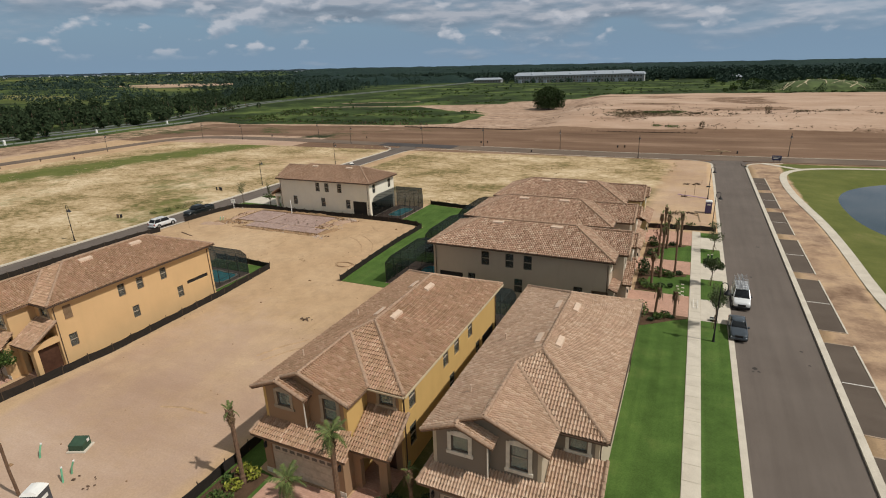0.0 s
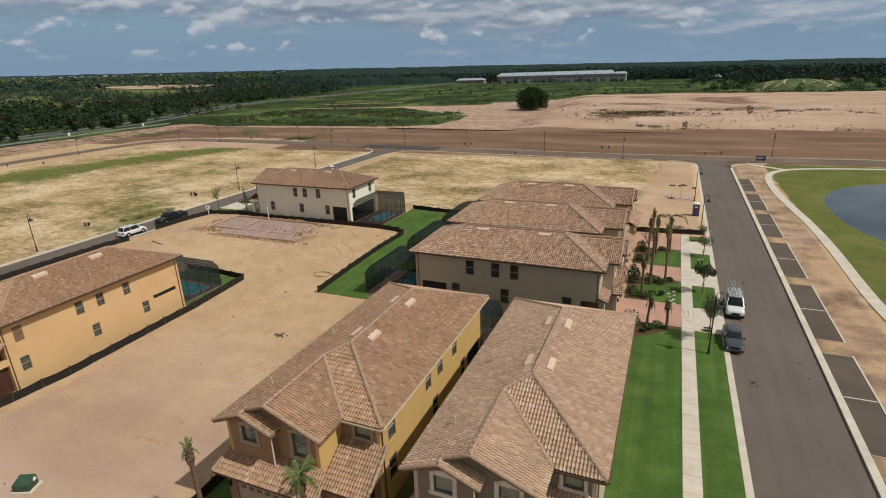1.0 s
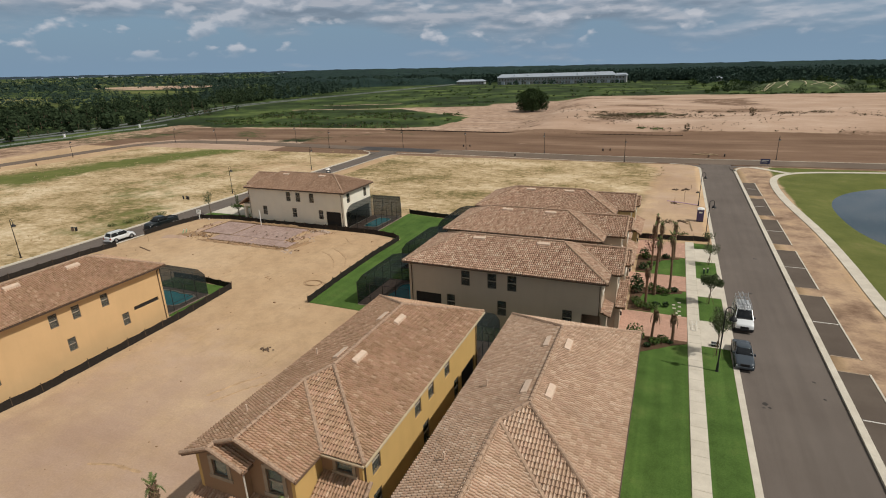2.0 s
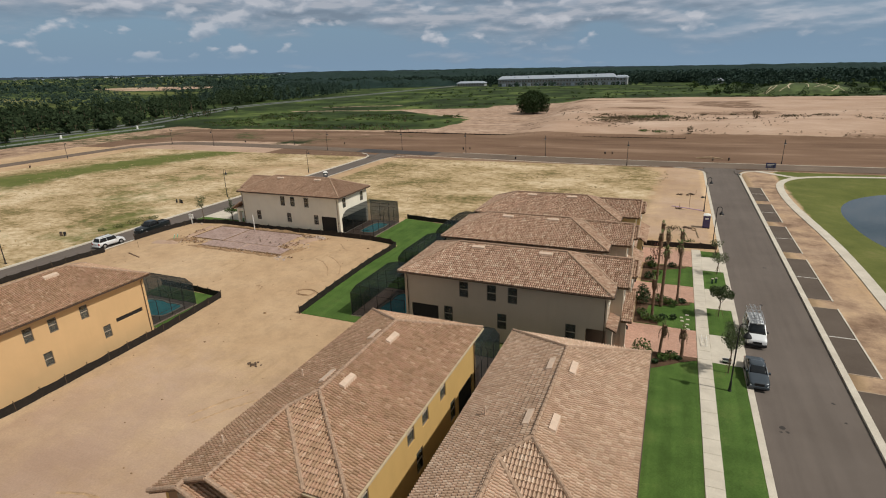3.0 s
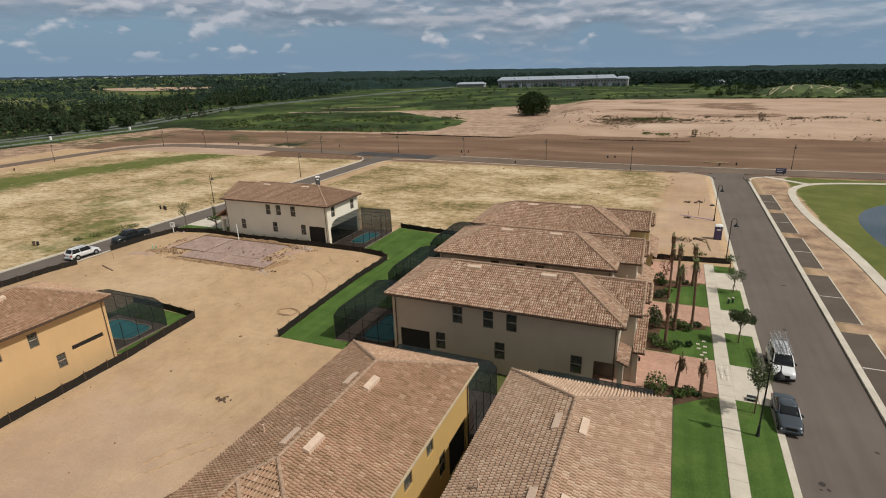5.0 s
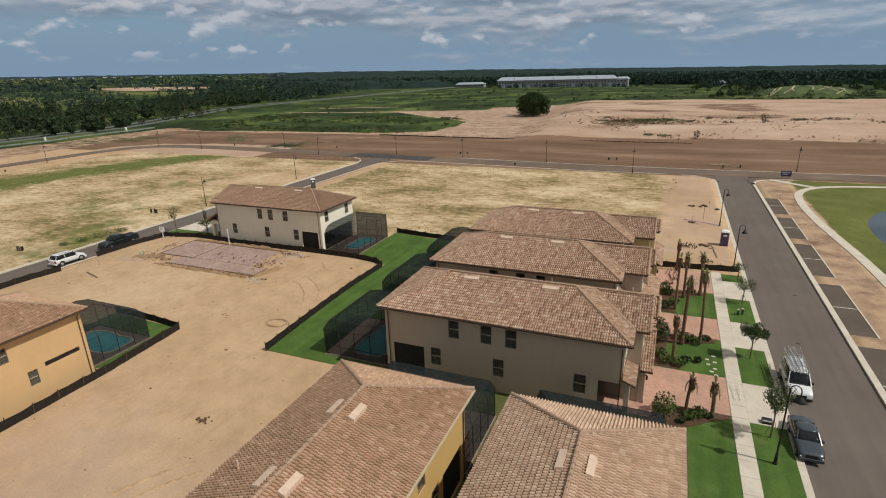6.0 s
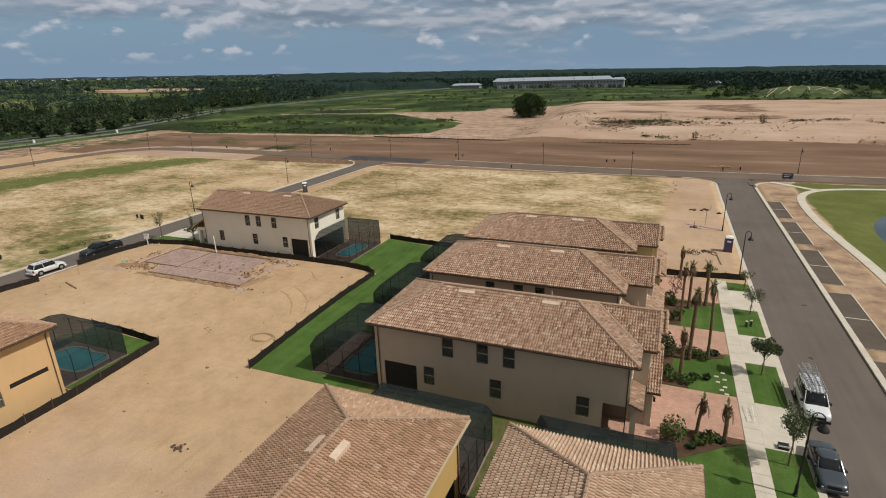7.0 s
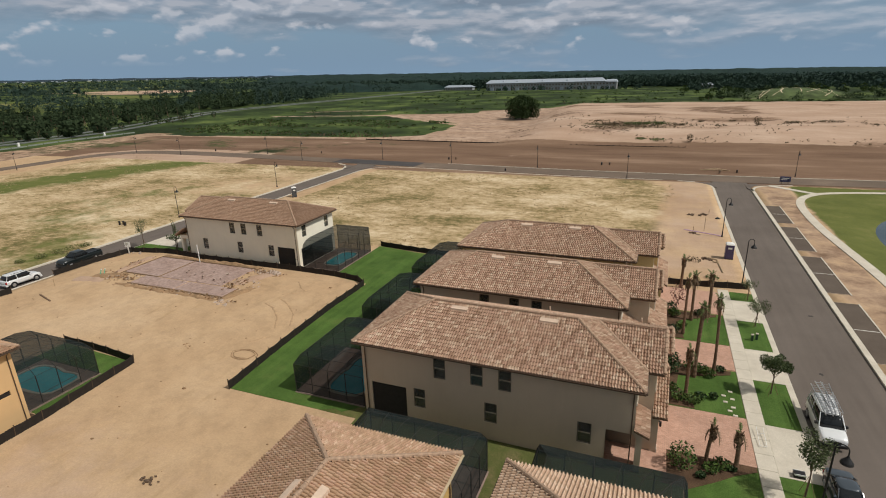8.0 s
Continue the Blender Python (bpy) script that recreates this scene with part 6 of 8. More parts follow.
def ladder(x, y, z, w, ln, turn, label):
    ld = thing("ladder", pose(x, y, z, 2, 0, turn), label, "ladder", "ladders on the van")
    for s in (-1, 1):
        part("rail", Mb().box(s * w / 2 - 0.02, s * w / 2 + 0.02, -ln / 2, ln / 2, 0, 0.07), M_RIM, ld)
    n = int(ln / 0.3)
    for k in range(n):
        yy = -ln / 2 + 0.15 + k * 0.3
        part("rung", Mb().tube([(-w / 2, yy, 0.035), (w / 2, yy, 0.035)], 0.018, 5), M_RIM, ld)


ladder(4.22, 53.1, RZ + 1.93, 0.40, 3.6, 2, "aluminium ladder lying on the van's roof rack")
ladder(4.80, 53.3, RZ + 1.93, 0.40, 4.0, -3, "long aluminium ladder lying on the van's roof rack")
ladder(4.52, 53.7, RZ + 2.02, 0.34, 3.0, 4, "short aluminium ladder on top of the others")
SUV = [(0.0, 0.66, 0.74), (0.012, 0.78, 0.86), (0.04, 0.88, 0.94), (0.10, 0.95, 0.98), (0.26, 1.01, 1.0), (0.50, 1.03, 1.0), (0.80, 1.04, 1.0), (0.97, 1.03, 0.95), (1.0, 0.90, 0.86)]
suv = vehicle("suv", "white station wagon parked on the side street", pose(-80.5, 53.1, RZ, 0, 0, 180), 4.15, 1.66, 1.02, 1.60, SUV, (0.24, 0.36, 0.90, 0.975), P_WHITE, "car")
for s in (-1, 1):
    part("roof_rail", Mb().tube([(s * 0.52, -0.4, 1.63), (s * 0.52, 1.4, 1.63)], 0.02, 5), M_BLACK, suv)
TRUCK = [(0.0, 0.76, 0.80), (0.012, 0.92, 0.90), (0.035, 1.02, 0.96), (0.10, 1.08, 0.99), (0.26, 1.13, 1.0), (0.45, 1.14, 1.0), (0.64, 1.14, 1.0), (0.66, 1.12, 1.0), (0.985, 1.12, 1.0), (1.0, 1.05, 0.98)]
truck = vehicle("pickup_truck", "black crew-cab pickup truck parked on the side street", pose(-80.85, 61.0, RZ), 5.5, 1.84, 1.10, 1.76, TRUCK, (0.24, 0.34, 0.60, 0.65), P_BLACK, "pickup truck")
part("bed", Mb().box(-0.72, 0.72, 0.92, 2.62, 1.10, 1.135), M_BLACK, truck, "dark open load bed")
for s in (-1, 1):
    part("bed_wall", Mb().bevel_box(min(s * 0.74, s * 0.88), max(s * 0.74, s * 0.88), 0.88, 2.68, 1.08, 1.22, 0.02), P_BLACK, truck)
part("tailgate", Mb().bevel_box(-0.74, 0.74, 2.62, 2.7, 1.05, 1.22, 0.02), P_BLACK, truck)


# ---- marks on the street ----
tar = Mb()
rng = random.Random(64)
for cx, cy, sz in ((4.9, 39.2, 0.22), (5.15, 38.8, 0.16), (4.75, 38.7, 0.12), (8.6, 43.5, 0.15), (8.9, 41.2, 0.12), (6.1, 60.3, 0.2), (7.7, 72.0, 0.25)):
    tar.poly([(cx + sz * rng.uniform(0.5, 1.2) * math.cos(a * 0.7), cy + sz * rng.uniform(0.5, 1.2) * math.sin(a * 0.7), ROAD_Z + 0.005) for a in range(9)])
tagged(part("tar_marks", tar, plain("tar", (0.045, 0.038, 0.033), 0.7, vary=0.3)), "small dark tar marks on the street", "marks", kind="stuff")


# ---- building-site clutter ----
slabm = Mat("pale_slab", 0.9, 0, 0.15)
slabm.color(slabm.mix(1.0, slabm.ramp(slabm.noise(0.5, 6, 0.7), (0.3, (0.33, 0.225, 0.185)), (0.7, (0.46, 0.34, 0.295))), slabm.ramp(slabm.noise(2.6, 6, 0.8), (0.35, 0.62), (0.65, 1.15)), "MULTIPLY"))
slabm.bump(slabm.noise(6, 5), 0.5, 0.04)
plot = thing("foundation_pad", pose(-60.5, 61.5, 0.2), "levelled pinkish foundation pad with earth trenches", "foundation pad")
for x0, x1, y0, y1 in ((-9.7, -3.8, -2.0, 3.9), (-3.6, 6.3, -2.0, 3.8), (-5.6, 1.4, -4.6, -2.2), (1.6, 8.8, -4.6, -2.2)):
    part("pad", Mb().bevel_box(x0, x1, y0, y1, -0.2, 0.10, 0.05), slabm.m, plot)
M_SPOIL = plain("dug_earth", (0.30, 0.19, 0.105), 0.95, vary=0.35, scale=1.5)


def ridge_of_earth(x0, y0, x1, y1, w, h, seed):
    rng = random.Random(seed)
    n = max(6, int(math.hypot(x1 - x0, y1 - y0) / 0.5))
    d = Vector((x1 - x0, y1 - y0)).normalized()
    nr = Vector((-d.y, d.x))
    vs = []
    for i in range(n + 1):
        t = i / n
        c = Vector((x0 + (x1 - x0) * t, y0 + (y1 - y0) * t)) + nr * rng.uniform(-0.15, 0.15)
        hh = h * rng.uniform(0.35, 1.0) * min(1, 6 * t, 6 * (1 - t))
        for s, k in ((-1, 0), (-0.45, 0.7), (0.1, 1), (0.6, 0.55), (1, 0)):
            q = c + nr * s * w * rng.uniform(0.8, 1.1)
            vs.append((q.x, q.y, k * hh + (-0.08 if k == 0 else 0)))
    fs = [(i * 5 + k, i * 5 + k + 1, (i + 1) * 5 + k + 1, (i + 1) * 5 + k) for i in range(n) for k in range(4)]
    fs = [q[::-1] for q in fs]
    return vs, fs


for i, (x0, y0, x1, y1, w, h) in enumerate(((-7.5, -5.3, 9.4, -5.4, 0.5, 0.30), (9.3, -5.2, 10.4, -1.0, 0.7, 0.4), (7.0, -1.2, 9.6, 3.2, 1.1, 0.35), (-12.6, -4.2, -8.0, -3.0, 1.0, 0.35), (-10.6, -2.4, -11.6, 3.8, 0.7, 0.25), (-10.2, 4.7, 6.5, 4.6, 0.4, 0.35), (-14, -5.5, -9.5, -5.0, 0.8, 0.3))):
    part("earth_bank", Mb().add(*ridge_of_earth(x0, y0, x1, y1, w, h, i)), M_SOIL if i in (2, 4, 6) else M_SPOIL, plot, smooth=True)
for x0, y0, x1, y1 in ((-5.8, -4.75, 1.5, -4.75), (1.5, -4.75, 9.0, -4.75), (-9.85, -2.1, -9.85, 4.05), (-9.85, -2.1, -3.7, -2.1), (-9.85, 4.05, -3.7, 4.0), (-3.7, 4.0, 6.4, 3.95), (-3.7, -2.1, -3.7, 4.0), (9.0, -4.75, 9.0, -2.1)):
    part("form_board", Mb().tube([(x0, y0, 0.08), (x1, y1, 0.10)], 0.07, 4), M_STAKE, plot)
M_BLOCK = plain("broken_block", (0.42, 0.325, 0.26), 0.9, vary=0.3, scale=4)


def rubble(cx, cy, n, sp, size, seed, label, z=0.0, mat=None):
    rng = random.Random(seed)
    pile = thing("rubble_pile", pose(cx, cy, z), label, "rubble pile")
    for _ in range(n):
        a, r = rng.uniform(0, 6.28), sp * math.sqrt(rng.random())
        s = size * rng.uniform(0.5, 1.4)
        b = Mb().bevel_box(-s, s, -s * 0.6, s * 0.6, -s * 0.3, s * 0.7, s * 0.25)
        part("lump", b, mat or M_BLOCK, pile, m=pose(r * math.cos(a) * 1.6, r * math.sin(a), 0.04, rng.uniform(-25, 25), rng.uniform(-25, 25), rng.uniform(0, 360)))


rubble(-51.4, 64.7, 30, 1.0, 0.20, 1, "broken concrete blocks beside the pad", 0.1)
rubble(-50.3, 55.6, 18, 0.7, 0.18, 2, "broken blocks at the pad's corner", 0.1)
rubble(-34.9, 33.2, 12, 0.42, 0.10, 3, "small pile of dark stones on the sand", 0, M_BARK)
rubble(-68.5, 56.2, 16, 0.9, 0.16, 4, "lumps of dug earth", 0.05, M_SPOIL)
rubble(-76.3, 66.0, 9, 0.7, 0.14, 5, "lumps of rubble by the sign", 0, M_BLOCK)
rubble(-46.5, 47.6, 9, 0.9, 0.09, 6, "scattered clods on the sand", 0, M_SPOIL)
rubble(-57.5, 51.2, 12, 1.4, 0.1, 7, "scattered clods on the sand", 0.02, M_SPOIL)
rubble(-33.5, 9.7, 8, 0.7, 0.08, 8, "stones by the portable toilet", 0, M_BARK)
rng = random.Random(15)
for k in range(44):
    a = rng.choice(((-66 + rng.random() * 16, 56.2), (-52.5 + 2.5 * rng.random(), 57 + rng.random() * 5), (-73.5 + 6 * rng.random(), 56 + rng.random() * 3), (-54 + rng.random() * 5, 64.2 + rng.random()), (-55 + 4 * rng.random(), 60 + 3 * rng.random()), (-70 + 18 * rng.random(), 57 + 8 * rng.random())))
    rubble(a[0], a[1], 5, 0.5, 0.13, 300 + k, "small heap of broken block and clods", 0.12, M_BLOCK if k % 3 else M_SPOIL)
for mt, cnt, lab in ((M_SPOIL, 300, "brown clods and splintered wood round the pad"), (M_BLOCK, 110, "pale broken block strewn over the pad")):
    deb = Mb()
    for _ in range(cnt):
        ex, ey, sx, sy = rng.choice(((-53, 56.3, 3.5, 0.4), (-59, 56.4, 4, 0.3), (-68.5, 57.8, 2.2, 0.9), (-52.5, 60.6, 1.6, 1.6), (-51.5, 64.8, 1.8, 0.6), (-71.6, 62, 0.6, 2.2), (-60, 66.0, 6, 0.25), (-58, 60.5, 4, 2.2))[:8 if mt is M_BLOCK else 7])
        x, y = ex + rng.gauss(0, 0.6) * sx, ey + rng.gauss(0, 0.6) * sy
        s = rng.uniform(0.06, 0.19)
        w = s * rng.uniform(0.4, 1.0)
        zb = land(x, y) + (0.10 if -70 < x < -52 and 57 < y < 65.3 else 0.0)
        deb.tube([(x - s, y - w * rng.uniform(-1, 1), zb + 0.03), (x + s, y + w * rng.uniform(-1, 1), zb + rng.uniform(0.05, 0.3))], [w * 0.6, w * 0.45], 5)
    tagged(part("debris", deb, mt), lab, "debris", kind="stuff")
rubble(-0.6, 109.0, 12, 0.9, 0.22, 41, "dark heap of rubbish on the sand", 0, M_BARK)
rubble(2.2, 107.4, 5, 0.3, 0.22, 42, "small dark heap near the kerb", 0, M_BLACK)
rubble(-1.7, 98.0, 6, 0.3, 0.2, 43, "small dark heap beside the marker strip", 0, M_BARK)
rubble(-0.4, 86.4, 10, 0.5, 0.2, 44, "dark offcuts beside the lumber", 0, M_BARK)
clods = Mb()
rng = random.Random(77)
for _ in range(330):
    x, y = rng.uniform(-77, -26.5), rng.uniform(-8, 66)
    if (x > -48 and y < 42) or (y > 44 and x < -39):
        s = rng.uniform(0.02, 0.07) * (2.2 if rng.random() < 0.06 else 1)
        clods.bevel_box(x - s, x + s, y - s * 0.8, y + s * 0.7, -0.05, land(x, y) + s * 0.9, s * 0.4)
tagged(part("clods", clods, M_SPOIL), "scattered earth clods and pebbles on the sand", "clods", kind="stuff")

# transformer box on its pad
tb = thing("transformer_box", pose(-37.0, 11.8, 0, 0, 0, 24) @ Matrix.Diagonal((0.66, 0.62, 0.9, 1)), "green metal transformer cabinet on a concrete pad", "transformer box")
M_GREEN = plain("green_cabinet", (0.040, 0.078, 0.048), 0.6, vary=0.2)
part("pad", Mb().bevel_box(-0.95, 0.95, -0.85, 0.85, -0.05, 0.12, 0.03), M_CONC, tb)
cabv = [(-0.75, -0.65, 0.12), (0.75, -0.65, 0.12), (0.75, 0.65, 0.12), (-0.75, 0.65, 0.12), (-0.75, -0.65, 0.58), (0.75, -0.65, 0.58), (0.75, 0.65, 0.80), (-0.75, 0.65, 0.80)]
part("cabinet", Mb().add(cabv, [(4, 5, 6, 7), (0, 1, 5, 4), (1, 2, 6, 5), (2, 3, 7, 6), (3, 0, 4, 7)]), M_GREEN, tb)
part("door", Mb().box(-0.62, 0.68, -0.675, -0.65, 0.2, 0.54), M_GREEN, tb)
part("plate", Mb().box(0.76, 0.78, 0.1, 0.45, 0.5, 0.75), M_WHITE, tb)


def toilet(x, y, turn, col, label):
    t = thing("portable_toilet", pose(x, y, 0, 0, 0, turn), label, "portable toilet", "portable toilets")
    t.scale = (0.84, 0.84, 0.9)
    part("cabin", Mb().bevel_box(-0.55, 0.55, -0.55, 0.55, 0.08, 2.12, 0.03), col, t)
    part("skid", Mb().box(-0.58, 0.58, -0.58, 0.58, 0, 0.1), M_BLACK, t)
    rf = Mb()
    rf.add([(-0.6, -0.6, 2.1), (0.6, -0.6, 2.1), (0.6, 0.6, 2.1), (-0.6, 0.6, 2.1), (-0.5, -0.5, 2.24), (0.5, -0.5, 2.24), (0.5, 0.5, 2.24), (-0.5, 0.5, 2.24), (-0.12, -0.45, 2.32), (0.12, -0.45, 2.32), (0.12, 0.45, 2.32), (-0.12, 0.45, 2.32)],
           [(0, 1, 5, 4), (1, 2, 6, 5), (2, 3, 7, 6), (3, 0, 4, 7), (4, 5, 9, 8), (5, 6, 10, 9), (6, 7, 11, 10), (7, 4, 8, 11), (8, 9, 10, 11), (3, 2, 1, 0)])
    part("roof", rf, M_WHITE, t, "white moulded roof")
    part("door", Mb().box(-0.42, 0.42, -0.575, -0.545, 0.18, 2.0), col, t)
    part("handle", Mb().box(0.28, 0.36, -0.6, -0.57, 1.0, 1.15), M_BLACK, t)
    part("notice", Mb().box(0.552, 0.562, -0.28, 0.28, 1.45, 1.72), M_WHITE, t, "white notice plate with dark bars")
    part("notice", Mb().box(-0.28, 0.28, -0.585, -0.576, 1.5, 1.75), M_WHITE, t, "white notice plate")


M_TOIL, M_TOILB = plain("grey_toilet_plastic", (0.075, 0.078, 0.085), 0.5), plain("blue_toilet_plastic", (0.085, 0.068, 0.150), 0.5)
toilet(-33.1, 7.2, 25, M_TOIL, "grey portable toilet with a white roof")
toilet(-76.5, 103.6, 40, M_TOIL, "grey portable toilet beside the side street")
toilet(2.0, 87.5, 0, M_TOILB, "blue-grey portable toilet by the kerb")
tagged(part("wooden_post", Mb().tube([(-36.2, 7.6, -0.2), (-36.1, 7.5, 2), (-36.05, 7.5, 3.9)], [0.09, 0.085, 0.08], 9), M_PALMBARK), "dark brown timber post in the sand", "post")
M_PVC = plain("green_pvc", (0.16, 0.42, 0.25), 0.5)
for x, y, r in ((-38.6, 10.1, 20), (-35.1, 10.0, -25), (-34.8, 9.3, 60), (-72.3, 57.6, 10), (-72.0, 57.9, 10)):
    st = thing("pipe_stub", pose(x, y, 0, 0, 0, r), "green plastic pipe stub sticking out of the sand", "pipe stub", "pipe stubs")
    part("pipe", Mb().tube([(0, 0, -0.1), (0.05, 0.1, 0.45), (0.1, 0.28, 0.9)], 0.055, 8), M_PVC, st)
    part("cap", Mb().tube([(0.1, 0.28, 0.88), (0.11, 0.3, 0.96)], 0.065, 8), M_WHITE, st)
tagged(part("pipe_riser", Mb().tube([(-63.45, 65.4, 0), (-63.45, 65.4, 1.6), (-63.5, 65.4, 2.7)], 0.06, 8), M_WHITE), "white plastic riser pipe standing on the pad", "pipe riser")
sg = thing("lot_sign", pose(-77.2, 65.7, 0, 0, 0, 15), "white lot sign on a post at the fence corner", "sign")
part("post", Mb().box(-0.05, 0.05, -0.05, 0.05, 0, 1.3), M_WHITE, sg)
part("board", Mb().bevel_box(-0.4, 0.4, -0.03, 0.03, 1.0, 1.75, 0.01), M_WHITE, sg)
for k in range(3):
    part("text_bar", Mb().box(-0.25, 0.25 - 0.1 * k, -0.04, -0.031, 1.55 - k * 0.16, 1.6 - k * 0.16), M_BLACK, sg)
for i, (x, y, r, ln) in enumerate(((-71.7, 50.4, -16, 3.4), (-30.5, 24.5, 70, 1.0))):
    tagged(part("plank", Mb().bevel_box(-ln / 2, ln / 2, -0.09, 0.09, 0, 0.07, 0.01), M_PALMBARK, m=pose(x, y, land(x, y), 0, 0, r)), "weathered loose plank lying on the sand", "plank", "loose planks")
tagged(part("marker_stake", Mb().tube([(-74.6, 53.4, -0.1), (-74.6, 53.4, 1.0)], 0.04, 5), M_LUMBER), "short pale stake beside the street", "stake", "survey stakes")
# lot past the row: purple strip, lumber frame, brush
tagged(part("tarp_strip", Mb().bevel_box(-2.6, 2.6, -0.12, 0.12, 0, 0.08, 0.02), plain("purple_cloth", (0.42, 0.27, 0.38), 0.8), m=pose(-0.4, 98.6, 0.0, 0, 0, -23)), "purple marker strip lying on the sand", "strip")
for x, y, h in ((-0.1, 99.6, 2.2), (-1.6, 99.0, 0.8), (1.2, 110, 0.8)):
    tagged(part("marker_stake", Mb().tube([(x, y, -0.1), (x, y, h)], 0.03, 5), M_STAKE), "thin wooden survey stake", "stake", "survey stakes")
lf = thing("lumber_stack", pose(0.2, 85.0, 0), "pale lumber boards lying on the sand", "lumber")
for x0, y0, x1, y1 in ((-0.9, 2.0, 0.4, 1.4), (0.4, 1.4, 0.7, -3.2), (-0.2, 0.5, 0.5, 0.2)):
    part("board", Mb().tube([(x0, y0, 0.08), (x1, y1, 0.08)], 0.07, 4), M_LUMBER, lf)
M_BRUSH = leaf_mat("dry_brush", (0.05, 0.04, 0.02), (0.14, 0.10, 0.05))


def brush(x, y, r, h, n, seed, label, mat, z=0.0, size=0.12):
    rng = random.Random(seed)
    mb = Mb()
    clump(mb, (0, 0, h * 0.45), r, r * 0.8, h * 0.55, n, size, rng, 0.1)
    return tagged(part("brush", mb, mat, m=pose(x, y, z)), label, "brush", "wild brush", "stuff")


brush(-2.4, 85.2, 1.2, 0.5, 160, 1, "dry brush heap on the sand", M_BRUSH)
M_OLIVE = leaf_mat("olive_leaf", (0.07, 0.09, 0.025), (0.17, 0.17, 0.06))
for k, (x, y, r) in enumerate(((-87.3, 64.6, 1.5), (-87.6, 62.6, 1.3), (-88.2, 60.4, 1.0), (-87.2, 66.4, 1.1), (-89.0, 58.0, 0.8))):
    brush(x, y, r, 0.8 - 0.1 * k, 260, 60 + k, "low olive-green wild growth behind the kerb", M_OLIVE, 0.0, 0.1)
brush(-0.4, 79.6, 0.8, 0.4, 100, 2, "low green weeds by the fence", M_SHRUB)
# bench frame and mail post on the pavement
bk = thing("folding_stand", pose(0.45, 49.8, 0.08), "pale metal folding stand lying on the pavement", "stand")
for a, b in (((-0.2, -0.9), (-0.2, 0.9)), ((0.2, -0.9), (0.2, 0.9)), ((-0.2, -0.9), (0.2, -0.9)), ((-0.2, 0.3), (0.2, 0.3))):
    part("bar", Mb().tube([(*a, 0.1), (*b, 0.25 if b[1] > 0 else 0.1)], 0.02, 5), M_WHITE, bk)
mbx = thing("storage_tub", pose(2.0, 46.75, 0.03), "low black tub with a pale rim on the verge", "tub")
part("tub", Mb().bevel_box(-0.30, 0.30, -0.20, 0.20, 0, 0.30, 0.03), M_BLACK, mbx)
part("rim", Mb().box(-0.32, 0.32, -0.23, -0.20, 0.22, 0.32).box(-0.32, 0.32, 0.20, 0.23, 0.22, 0.32), M_WHITE, mbx, "white rim")
for x, y in ((1.75, 64.5), (2.15, 64.8)):
    vb = thing("valve_post", pose(x, y, 0.03), "small pale green utility post on the verge", "utility post", "valve posts")
    part("post", Mb().bevel_box(-0.09, 0.09, -0.09, 0.09, 0, 0.55, 0.03), M_GREEN, vb)
    part("cap", Mb().bevel_box(-0.11, 0.11, -0.11, 0.11, 0.55, 0.62, 0.03), M_CONC, vb)
# blue sign and barrier at the junction
bs = thing("road_sign", pose(16.9, 139.3, 0) @ Matrix.Scale(0.8, 4), "blue sign board on two posts by the junction", "sign")
M_BLUE = plain("blue_sign", (0.055, 0.06, 0.13), 0.5)
for x in (-0.7, 0.7):
    part("post", Mb().box(x - 0.05, x + 0.05, -0.05, 0.05, 0, 1.8), M_BLACK, bs)
part("board", Mb().bevel_box(-1.2, 1.2, -0.04, 0.04, 0.5, 1.9, 0.02), M_BLUE, bs)
for k in range(2):
    part("text_bar", Mb().box(-0.9, 0.8 - 0.4 * k, -0.055, -0.042, 1.4 - 0.4 * k, 1.55 - 0.4 * k), M_WHITE, bs)
bx = thing("lumber_trestle", pose(5.2, 152.6, 0), "pale timber trestle on the red earth", "trestle")
for a, b in (((-3, 0, 0.05), (0, 0, 0.5)), ((0, 0, 0.5), (3, 0, 0.05)), ((-3, 0.3, 0.05), (3, 0.3, 0.05))):
    part("beam", Mb().tube([a, b], 0.09, 4), M_LUMBER, bx)
for i, (x, y) in enumerate(((-150, 158), (-108, 160), (-62.5, 156), (-60.5, 156.4), (-20.5, 155), (-18.6, 155.3), (-42, 141.5), (5.8, 148.6), (9.5, 150.5), (-176, 98), (-93.4, 76.9), (-92.7, 77.1), (-92.0, 76.8), (-92.9, 53.9), (-92.3, 54.1), (-183, 92))):
    pd = thing("utility_pedestal", pose(x, y, 0, 0, 0, i * 31), "small dark utility pedestal on bare ground", "pedestal", "utility pedestals")
    pd.scale = (0.55, 0.55, 0.7)
    part("box", Mb().bevel_box(-0.3, 0.3, -0.22, 0.22, 0.0, 0.85, 0.04), M_BARK if i % 2 else M_BLACK, pd)
    part("lid", Mb().bevel_box(-0.33, 0.33, -0.25, 0.25, 0.85, 0.95, 0.03), M_BLACK, pd)


